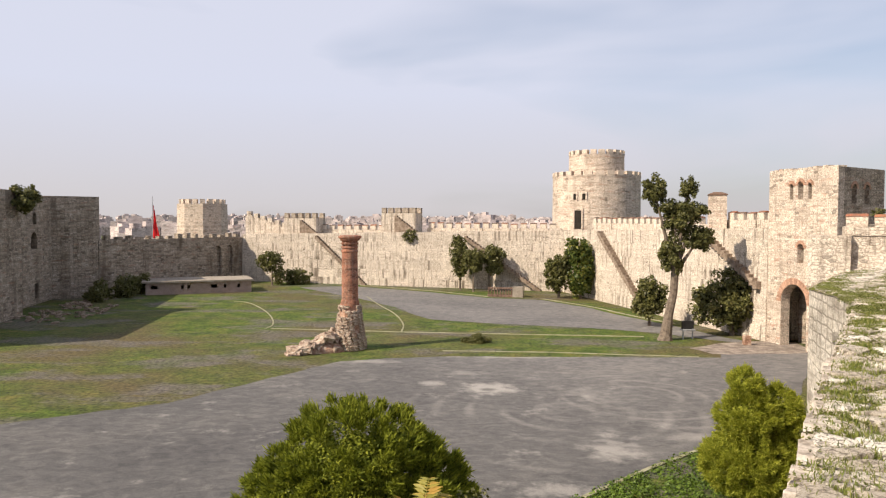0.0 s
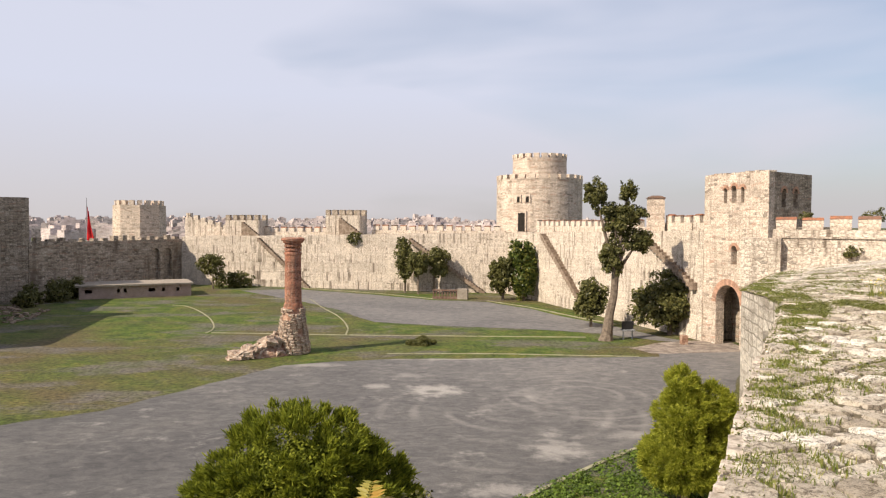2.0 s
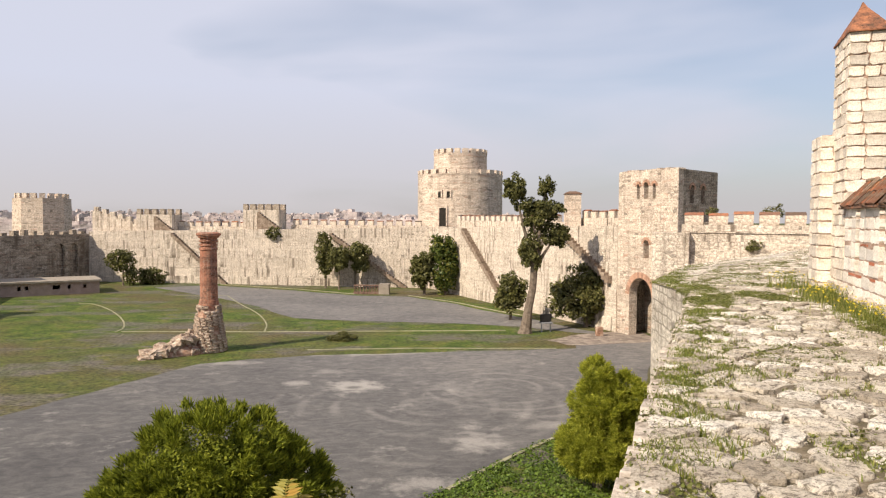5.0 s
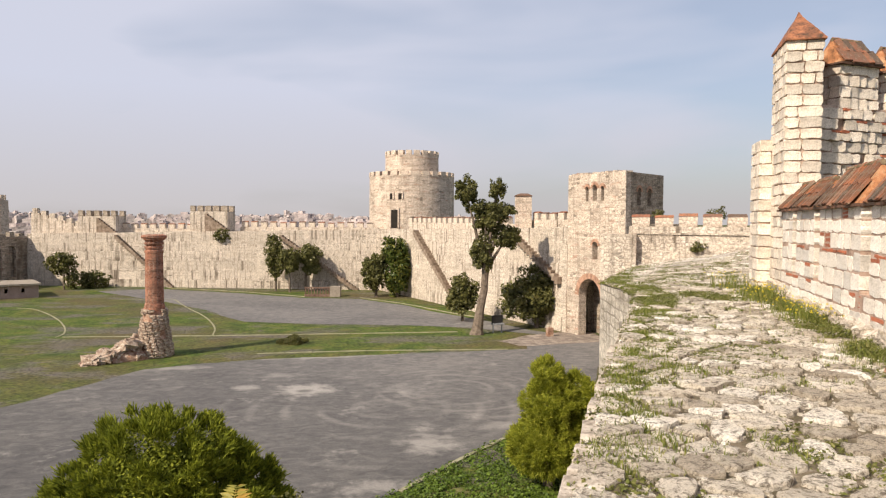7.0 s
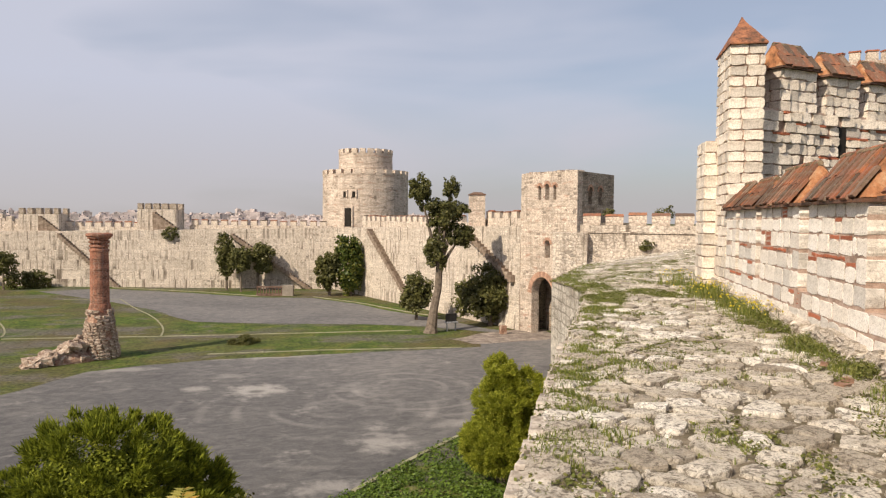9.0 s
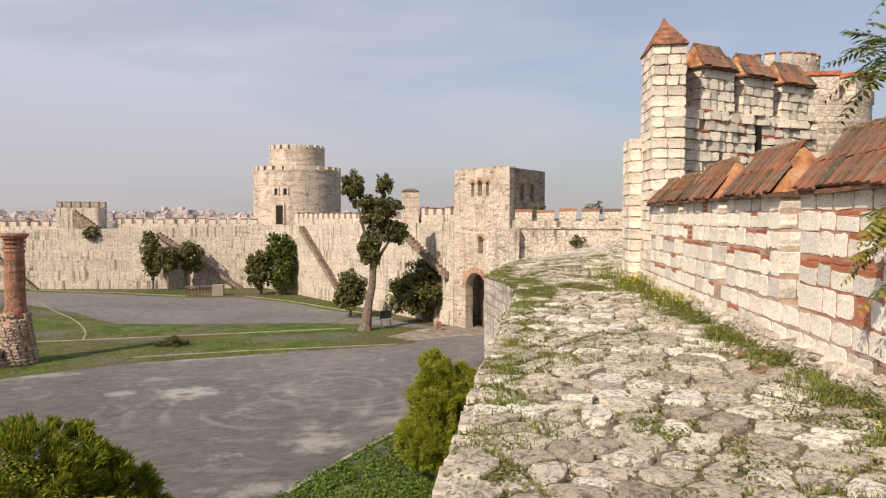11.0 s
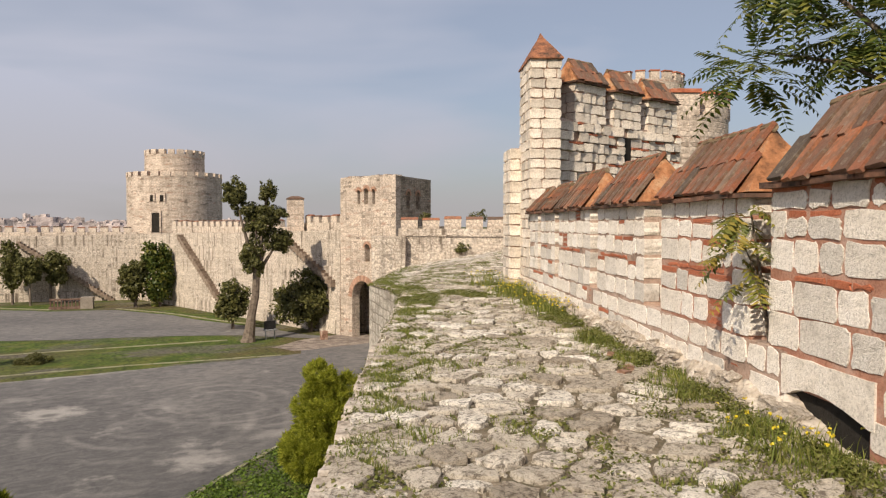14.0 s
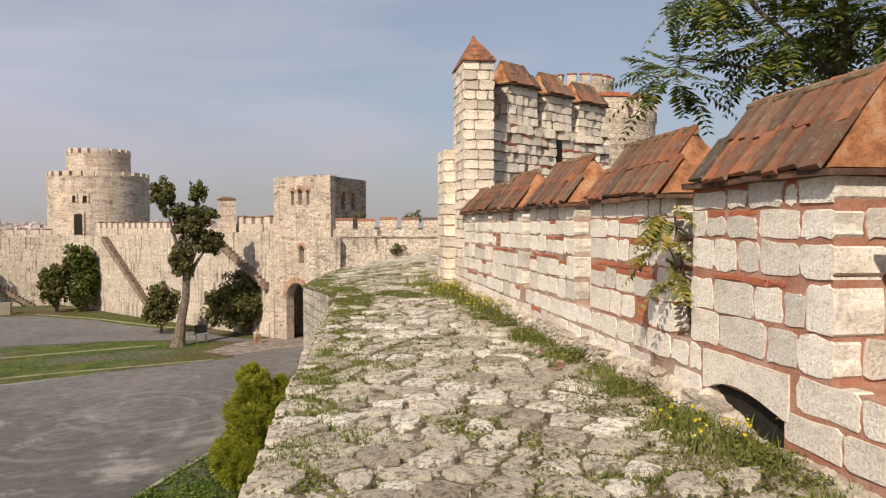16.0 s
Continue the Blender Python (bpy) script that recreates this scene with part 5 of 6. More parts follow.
def gable_roof(parent, m, x0, x1, z, depth, rise_, tile=0.2, over=0.07, hip=(0.0, 0.0), rnd=rb):
    """A small two-sided roof of overlapping flat tiles, rendered gable ends."""
    bm = bmesh.new()
    ye, yr, yb = -over, depth / 2, depth + over
    vs = [bm.verts.new(m @ Vector(p)) for p in ((x0, ye + 0.02, z), (x1, ye + 0.02, z), (x1, yb - 0.02, z), (x0, yb - 0.02, z), (x0 + hip[0], yr, z + rise_), (x1 - hip[1], yr, z + rise_))]
    for q in ((3, 2, 1, 0), (0, 1, 5, 4), (2, 3, 4, 5), (1, 2, 5), (3, 0, 4)):
        bm.faces.new([vs[i] for i in q])
    roof = part("roof", bm, M_CAP, parent)
    slope = math.hypot(yr - ye, rise_)
    tilt = math.degrees(math.atan2(rise_, yr - ye))
    rows = 2
    for side in (0, 1):
        base = m @ (pose(0, ye, z, tilt, 0, 0) if side == 0 else Matrix.Translation((0, yb, z)) @ Matrix.Rotation(math.pi, 4, "Z") @ pose(0, 0, 0, tilt, 0, 0))
        for r in range(rows):
            lo, hi = slope * r / rows - 0.02, slope * (r + 1) / rows + 0.05
            ta, tb = x0 + hip[0] * (0.4 + 0.5 * r) + rnd.uniform(-0.03, 0.03), x1 - hip[1] * (0.4 + 0.5 * r) + rnd.uniform(-0.03, 0.03)
            n = max(2, round((tb - ta) / tile))
            cuts = [ta + (tb - ta) * (k + (rnd.uniform(-0.14, 0.14) if 0 < k < n else 0)) / n for k in range(n + 1)]
            for i in range(n):
                xa = cuts[i]
                w = cuts[i + 1] - xa
                xc = (xa + w / 2) * (1 if side == 0 else -1)
                bm = bmesh.new()
                sk = rnd.uniform(-0.01, 0.01)
                box(bm, -w / 2 + 0.005, w / 2 - 0.005, rnd.uniform(-0.03, 0.02), hi - lo, 0, 0.028)
                for v in bm.verts:
                    v.co.x += sk * v.co.y / (hi - lo)
                    v.co.z += 0.02 if (v.co.x > 0 and v.co.z > 0.01) else 0.0
                    v.co += noise.noise_vector(v.co * 9 + Vector((i, r, x0))) * 0.006
                part("roof_tile", bm, M_TILE, parent, m=base @ pose(xc, lo, 0.012 + 0.012 * (r == 0) + rnd.uniform(0, 0.01), rnd.uniform(-2.2, -0.4) - 1.5, rnd.uniform(-2.0, 2.0), rnd.uniform(-1.0, 1.0)))
    # a projecting course of broken flat tiles under the eave
    n = max(3, round((x1 - x0) / 0.3))
    for yy0, yy1 in ((-over - 0.05, depth / 2), (depth / 2, depth + over + 0.05)):
        for i in range(n):
            xa, xb = x0 - 0.03 + (x1 - x0 + 0.06) * i / n, x0 - 0.03 + (x1 - x0 + 0.06) * (i + 1) / n
            bm = bmesh.new()
            f0, f1 = (rnd.uniform(0, 0.025), 0) if yy0 < 0 else (0, rnd.uniform(0, 0.025))
            box(bm, xa + 0.003, xb - 0.003, yy0 + f0, yy1 - f1, z - 0.05 + rnd.uniform(-0.004, 0.004), z - 0.006 + rnd.uniform(-0.004, 0.004), m)
            part("eave_tile", roughen(bm, 0.012, 6.0), M_EAVE, parent)
    # ridge bedded in mossy mortar
    bm = bmesh.new()
    k = max(4, int((x1 - x0) / 0.12))
    limb(bm, [(m @ Vector((x0 + hip[0] * 0.9 + (x1 - x0 - (hip[0] + hip[1]) * 0.9) * i / k, yr, z + rise_ + 0.008 + 0.012 * noise.noise(Vector((i * 0.7, x0, 0))))), 0.045 + 0.014 * noise.noise(Vector((i * 0.9, x0, 5)))) for i in range(k + 1)], 8)
    part("ridge", bm, M_RIDGE, parent)
    return roof


PD = 0.75  # parapet's depth
parapet = tagged(new("parapet_wall"), "parapet of pale stone blocks in red mortar with tiled merlons", "wall", kind="structure")
SILL, EAVE = 0.62, 1.95
HOLE = (-0.40, 0.65)
# mortar core, in two lengths with the drain between them, and a lintel course over it
for s0, s1, z0 in ((-12.0, HOLE[0], -0.2), (HOLE[1], 12.2, -0.2), (HOLE[0], HOLE[1], 0.34)):
    bm = bmesh.new()
    box(bm, -s1, -s0, 0.004, PD - 0.004, z0, SILL - 0.01, PM)
    part("core", bm, M_PINKMORTAR if s0 > 0.5 else M_MORTAR, parapet)
# near-black block fills the drain in place of its shade
bm = bmesh.new()
box(bm, -HOLE[1] - 0.01, -HOLE[0] + 0.01, 0.06, PD, -0.2, 0.36, PM)
part("drain_back", bm, M_DARK, parapet)
# the low continuous courses
for z, h in ((0.12, 0.24), (0.37, 0.24)):
    course(parapet, PM, -12.2, -HOLE[1] - 0.11, z, h, 0.46, odd=0.05)
    course(parapet, PM, -HOLE[0] + (0.13 if z > 0.3 else 0.0), 11.0, z, h, 0.6, odd=0)
# arched stone over the drain
bm = bmesh.new()
n = 20
L0, L1 = HOLE[1] + 0.06, HOLE[0] - 0.06
low_pts = []
for k in range(n + 1):
    u = k / n
    q = max(0.0, min(1.0, (u - 0.05) / 0.9))
    low_pts.append((L1 + (L0 - L1) * (1 - u), 0.265 + 0.10 * math.sin(math.pi * q ** 0.8) + 0.008 * noise.noise(Vector((k * 0.8, 0, 0)))))
for y in (-0.014, 0.4):
    [bm.verts.new(PM @ Vector((-s, y, z))) for s, z in low_pts]
    [bm.verts.new(PM @ Vector((-s, y + 0.006 * noise.noise(Vector((s * 9, y, 2))), SILL - 0.025 + 0.012 * noise.noise(Vector((s * 5, 0, 4)))))) for s, z in low_pts]
bm.verts.ensure_lookup_table()
k = n + 1
for i in range(n):
    for a in ((i, i + 1, k + i + 1, k + i), (2 * k + i, 3 * k + i, 3 * k + i + 1, 2 * k + i + 1), (i, 2 * k + i, 2 * k + i + 1, i + 1), (k + i, k + i + 1, 3 * k + i + 1, 3 * k + i)):
        bm.faces.new([bm.verts[j] for j in a])
for i in (0, n):
    bm.faces.new([bm.verts[j] for j in (i, k + i, 3 * k + i, 2 * k + i)])
bmesh.ops.recalc_face_normals(bm, faces=bm.faces)
part("lintel_stone", bm, M_BLOCK, parapet)
# crumbling footing, proud of the courses
for s0, s1 in ((-12.0, HOLE[0] - 0.02), (-0.34, 12.2)):
    bm = bmesh.new()
    n = int((s1 - s0) / 0.14)
    cols = []
    for i in range(n + 1):
        s = s0 + (s1 - s0) * i / n
        hgt = 0.22 + 0.09 * noise.noise(Vector((s * 1.7, 0, 0)))
        if s0 < -1:
            hgt = 0.06 + 0.05 * noise.noise(Vector((s * 1.7, 0, 0)))
        if s0 > -1 and s < 0.7:
            hgt = 0.04 + s * 0.34
        cols.append([bm.verts.new(PM @ Vector((-s, o + 0.05 * noise.noise(Vector((s * 2.3, z * 6, 1))), z))) for o, z in ((-0.28, -0.25), (-0.2, -0.02 + 0.2 * (hgt - 0.1)), (-0.12, hgt * 0.6), (-0.03, hgt), (0.3, hgt + 0.005), (0.3, -0.25))])
    for p, q in zip(cols, cols[1:]):
        for j in range(5):
            bm.faces.new((p[j], q[j], q[j + 1], p[j + 1]))
    bm.faces.new(cols[0])
    bm.faces.new(cols[-1])
    bmesh.ops.recalc_face_normals(bm, faces=bm.faces)
    bmesh.ops.subdivide_edges(bm, edges=[e for e in bm.edges if e.calc_length() > 0.12], cuts=1, use_grid_fill=True)
    bmesh.ops.subdivide_edges(bm, edges=[e for e in bm.edges if e.calc_length() > 0.07], cuts=1, use_grid_fill=True)
    roughen(bm, 0.05, 6.0)
    roughen(bm, 0.025, 15.0)
    part("footing", roughen(bm, 0.012, 34.0), M_FOOT, parapet)
# lumps of the footing's rubble showing through
lump = []
for k in range(6):
    bm = bmesh.new()
    box(bm, -0.5, 0.5, -0.5, 0.5, -0.5, 0.5)
    bmesh.ops.subdivide_edges(bm, edges=bm.edges, cuts=2, use_grid_fill=True)
    roughen(bm, 0.22, 1.3 + 0.3 * k)
    lump.append(mesh_of("footing_stone", roughen(bm, 0.08, 4.0)))
rl = random.Random(57)
for k in range(110):
    s = rl.uniform(0.0, 12.0) if k < 95 else rl.uniform(-3.0, -0.5)
    hgt = (0.04 + min(s, 0.6) * 0.34) if s > 0 else 0.05
    u = rl.random()
    ob = part("footing_stone", lump[rl.randrange(6)], M_FOOT, parapet, m=PM @ pose(-s, -0.17 + 0.13 * u, hgt * (0.15 + 0.7 * u), rl.uniform(-20, 20), rl.uniform(-15, 15), rl.uniform(-20, 20)))
    ob.scale = (rl.uniform(0.12, 0.34), rl.uniform(0.10, 0.16), rl.uniform(0.06, 0.14))

MERLONS = [(-8.9, -7.2), (-6.2, -4.4), (-3.5, -1.45), (-0.9, 0.95), (1.28, 3.5), (4.1, 6.29), (6.72, 9.05), (9.4, 10.85), (11.15, 12.15)]
ROWS_Z = [(0.63, 0.28), (0.91, 0.26), (1.17, 0.07), (1.24, 0.26), (1.50, 0.22), (1.72, 0.2)]
for s0, s1 in MERLONS:
    lift = 0.06 if s0 < 0 else 0.0
    bm = bmesh.new()
    box(bm, -s1 + 0.012, -s0 - 0.014, 0.005, PD - 0.005, SILL - 0.01, EAVE + lift - 0.04, PM)
    mer = part("merlon", bm, M_MORTAR if s0 < 3 else M_PINKMORTAR, parapet)
    end = PM @ Matrix.Translation((-s0, 0, 0)) @ Matrix.Rotation(math.pi / 2, 4, "Z")
    for row, (z, h) in enumerate(ROWS_Z):
        thin = h < 0.1
        z, h = SILL + (z - SILL) * (EAVE + lift - SILL) / (EAVE - SILL), h * (EAVE + lift - SILL) / (EAVE - SILL)
        if thin:
            course(mer, PM, -s1 + rb.uniform(0.1, 0.6), -s0 - rb.uniform(0.5, 0.8), z, h * 0.8, 0.3, 0.1, M_BRICK, rb, "thin_brick", 0)
        else:
            quoin = 0.36 if row % 2 else 0.2
            wide = rb.uniform(0.26, 0.5)
            tall = h + (0.07 if row == 1 else 0.0)
            course(mer, PM, -s1, -s0 - wide, z, h, 0.4 if z > 1.1 else 0.48)
            course(mer, PM, -s0 - wide, -s0 + 0.016, z, tall, 9.0, odd=0, last=quoin)  # corner stone
            course(mer, end, quoin + 0.005, PD, z, tall, 0.45, odd=0)
    gable_roof(mer, PM, -s1 + (0.03 if s0 < 0 else -0.04), -s0 + 0.04, EAVE + lift, PD, 0.62 if s0 < 7 else 0.52, 0.2, hip=(0.28, 0.07) if s0 < 0 else (0.26, 0.42) if s0 < 9 else (0.2, 0.1))

# ---- turret and high wall at the end of the parapet ----


def faced_block(name, parent, x0, x1, y0, y1, z0, z1, m, row=0.27, size=0.42, front=True, left=True, right=False, tilt=(-0.8, 0.8), odd=0.1):
    """A block of masonry whose seen faces carry courses of stones over a mortar core."""
    bm = bmesh.new()
    box(bm, x0 + 0.03, x1 - 0.03, y0 + 0.03, y1 - 0.03, z0, z1, m)
    core = part(name, bm, M_PINKMORTAR, parent)
    n = max(1, round((z1 - z0) / row))
    h = (z1 - z0) / n
    for i in range(n):
        z = z0 + i * h
        if front:
            course(core, m @ Matrix.Translation((0, y0, 0)), x0, x1, z, h, size, odd=odd, tilt=tilt, mat=M_WARM)
        if left:
            course(core, m @ Matrix.Translation((x1, 0, 0)) @ Matrix.Rotation(math.pi / 2, 4, "Z"), y0, y1, z, h, size, odd=odd, mat=M_WARM)
        if right:
            course(core, m @ Matrix.Translation((x0, 0, 0)) @ Matrix.Rotation(-math.pi / 2, 4, "Z"), -y1, -y0, z, h, size, odd=odd, mat=M_WARM)
    return core


turret = empty("pointed_turret", (*on_wall(12.9, 0.4), -0.1), "tall square turret of pale blocks under a pointed tile roof", "turret")
turret_inv = Matrix.Translation(-turret.location)
TM = turret_inv @ PM
faced_block("shaft", turret, -13.7, -12.2, 0.0, 0.76, 0.12, 5.64, TM, 0.24, 0.38, tilt=(-2.5, 2.5), odd=0.0)
bm = bmesh.new()
box(bm, -13.75, -12.12, -0.08, 0.8, -0.2, 0.3, TM)
bmesh.ops.subdivide_edges(bm, edges=bm.edges, cuts=7, use_grid_fill=True)
part("shaft_foot", roughen(roughen(bm, 0.05, 2.5), 0.025, 7.0), M_FOOT, turret)
# pointed roof in overlapping courses
bm = bmesh.new()
cx, cy, hx, hy = -12.95, 0.38, 0.82, 0.41
for i in range(6):
    f0, f1 = 1 - i / 6, 1 - (i + 1.12) / 6
    f1 = max(f1, 0.02)
    za, zb = 5.62 + 0.75 * i / 6, 5.64 + 0.75 * (i + 1) / 6
    vs = [bm.verts.new(TM @ Vector((cx + sx * hx * f, cy + sy * hy * f, z))) for f, z in ((f0, za), (f0, za + 0.03), (f1, zb + 0.03)) for sx, sy in ((-1, -1), (1, -1), (1, 1), (-1, 1))]
    for r in (0, 4):
        for j in range(4):
            bm.faces.new((vs[r + j], vs[r + (j + 1) % 4], vs[r + 4 + (j + 1) % 4], vs[r + 4 + j]))
    bm.faces.new(vs[8:12])
    bm.faces.new(vs[0:4][::-1])
part("roof", roughen(bm, 0.012, 4.0), M_TILED, turret)
buttress = empty("low_buttress", (*on_wall(14.2, 0.1), -0.1), "lower pale stone pier leaning on the pointed turret", "pier")
BM_ = Matrix.Translation(-buttress.location) @ PM
faced_block("pier_body", buttress, -14.65, -13.5, -0.28, 0.5, -0.05, 3.62, BM_, 0.28, 0.4, odd=0.0)

H0, HD = Vector((11.84, 13.72)), Vector((0.99, 0.143))
HM = rise((H0.x, H0.y), (H0.x + HD.x, H0.y + HD.y))
high_wall = tagged(new("high_wall"), "high flank wall of rough pale blocks with tiled merlons", "wall", kind="structure")
bm = bmesh.new()
box(bm, 0.1, 5.4, 0.05, 1.0, -0.4, 4.3, HM)
part("core", bm, M_PINKMORTAR, high_wall)
z = 1.75
rh = random.Random(33)
while z < 4.2:
    # the slit window and the hollows of fallen stones are left open in the courses
    cuts = [(-0.2, 5.4)]
    if 3.15 < z < 3.85:
        cuts = [(-0.2, 2.76), (3.06, 5.4)]
    for xa, xb in cuts:
        x = xa
        while x < xb - 0.05:
            run = min(rh.uniform(0.7, 1.6), xb - x)
            course(high_wall, HM @ Matrix.Translation((0, rh.uniform(-0.05, 0.03), 0)), x, x + run, z, 0.25, 0.32, tilt=(-22, -4), odd=0.03, mat=M_WARM)
            x += run + (rh.uniform(0.12, 0.3) if rh.random() < 0.3 else 0.0)
    z += 0.25
# slit filled with a near-black block, its inner shade as colour
bm = bmesh.new()
box(bm, 2.76, 3.06, 0.02, 0.2, 3.2, 4.0, HM)
part("slit_window", bm, M_DARK, high_wall)
bm = bmesh.new()
box(bm, -0.2, 5.4, -0.03, 0.3, 0.0, 1.75, HM)
bmesh.ops.subdivide_edges(bm, edges=bm.edges, cuts=5, use_grid_fill=True)
part("rough_face", roughen(bm, 0.06, 2.0), M_ROUGH, high_wall)
for x0, x1, zt in ((0.72, 1.92, 5.26), (2.3, 3.45, 5.2), (3.85, 5.2, 5.15)):
    mer = faced_block("merlon", high_wall, x0, x1, 0.0, 0.72, 4.24, zt, HM, 0.26, 0.34, True, False, True, (-18, -3), 0.0)
    gable_roof(mer, HM, x0 - 0.05, x1 + 0.05, zt + 0.02, 0.72, 0.58, 0.22, hip=(0.2, 0.2))


def round_bastion(name, at, r, z1, n, label, coping):
    t = empty(name, (*at, YARD), label, "tower")
    h = z1 - YARD
    bm = ring_solid(bmesh.new(), [(r * 1.04, -0.3), (r, h)], 40)
    part("drum", bm, M_TOWER, t)
    bm = bmesh.new()
    w = 2 * math.pi * r / n * 0.62
    box(bm, r - 0.6, r, -w / 2, w / 2, -0.02, 0.85)
    me = mesh_of("merlon", roughen(bm, 0.03, 3.0))
    bm = bmesh.new()
    box(bm, r - 0.66, r + 0.06, -w / 2 - 0.05, w / 2 + 0.05, 0.85, 1.0)
    me2 = mesh_of("merlon_cap", bm)
    for i in range(n):
        o = part("merlon", me, M_TOWER, t, m=pose(0, 0, h, 0, 0, 360 * i / n))
        part("merlon_cap", me2, coping, o)
    return t


b1 = round_bastion("round_bastion", (24.0, 21.2), 2.5, 5.9, 9, "round stone bastion with red brick coping beyond the high wall", M_BRICK)
# two small windows: near-black blocks painted as shaded openings
for a_ in (221.0, 232.0):
    bm = bmesh.new()
    box(bm, 2.3, 2.53, -0.12, 0.12, 13.6, 14.0, pose(0, 0, 0, 0, 0, a_))
    part("window", bm, M_DARK, b1)
round_bastion("distant_drum", (65.2, 61.6), 4.7, 18.1, 18, "distant crenellated round tower capped with red brick", M_BRICK)

# ---- far crenellated parapet across the walk ----
XA, XB = (21.6, 40.7), (32.5, 33.5)
CREST = 1.41
cross_wall = curtain("wall_cross", XA, XB, CREST, 0.9, "low crenellated wall closing the walk, red-capped merlons", M_WALL, base=-1.6, wear=0.04)
merlons(cross_wall, XA, XB, CREST - 0.03, 1.38, 1.06, 0.62, 0.7, M_TOWER, M_TILE)
bm = bmesh.new()
box(bm, 0, 13.0, -0.07, 0.02, CREST - 0.5, CREST - 0.4, rise(XA, XB))
part("string_course", roughen(bm, 0.02, 3.0), M_WALL, cross_wall)
bm = bmesh.new()
m = rise(XA, XB)
box(bm, -1.6, 0.5, -0.6, 0.0, -1.8, 0.9, m)
part("end_pier", roughen(bm, 0.05, 1.0), M_WALL, cross_wall)
wall_link = curtain("wall_link", (34.9, 59.5), (23.0, 41.2), -0.9, -2.0, "outer wall running on from the gate tower", M_WALL)

for s_, z_, k_ in ((4.0, 0.1, 0.45), (1.6, 2.0, 0.5), (5.0, 2.1, 0.6)):
    tree("wall_tuft", offset(XA, XB, s_, -0.05 if z_ < 1 else 1.6) + (z_,), "tuft of shrub rooted in the low crenellated wall", [((0, 0, -0.3 if z_ < 1 else -1.2), 0.04), ((0, -0.1, 0.1), 0.02)],
         [((0, -0.1, 0.15), (k_, k_ * 0.7, k_ * 0.7))], 500, 0.07, M_TREE, int(80 + s_), False, "shrub")

# ---- cobbles ----


def clip(poly, p, n):
    out = []
    for a, b in zip(poly, poly[1:] + poly[:1]):
        da, db = (a[0] - p[0]) * n[0] + (a[1] - p[1]) * n[1], (b[0] - p[0]) * n[0] + (b[1] - p[1]) * n[1]
        if da <= 0:
            out.append(a)
        if (da < 0) != (db < 0) and abs(da - db) > 1e-9:
            f = da / (da - db)
            out.append((a[0] + (b[0] - a[0]) * f, a[1] + (b[1] - a[1]) * f))
    return out


def left_edge(s):
    """Offset of the walk's inner edge at s, negative: towards the courtyard."""
    pts = [((Vector(p) - W0).dot(WD), (Vector(p) - W0).dot(WN)) for p in EDGE]
    for (s0, o0), (s1, o1) in zip(pts, pts[1:]):
        if s0 <= s <= s1:
            return o0 + (o1 - o0) * (s - s0) / max(1e-6, s1 - s0)
    return -3.5


rc = random.Random(21)
seeds = []
s = -11.0
while s < 40.0:
    step = 0.265 if s < 13 else 0.38
    lo = left_edge(s) + 0.12
    hi = -0.22 if s < 14.5 else (-0.22 + (s - 14.5) * 0.33)
    o = lo + rc.uniform(0, 0.2)
    while o < hi:
        if rc.random() > 0.22:
            seeds.append((s + rc.uniform(-0.13, 0.13), o + rc.uniform(-0.11, 0.11)))
        o += step * rc.uniform(1.05, 1.55)
    s += step
pave_near = tagged(new("walk_paving"), "worn uneven limestone paving of the wall walk", "pavement", kind="structure")
grid = {}
for i, p in enumerate(seeds):
    grid.setdefault((int(p[0] // 1), int(p[1] // 1)), []).append(i)
far_v, far_f = [], []
order = sorted(range(len(seeds)), key=lambda i: seeds[i][0])
made = 0
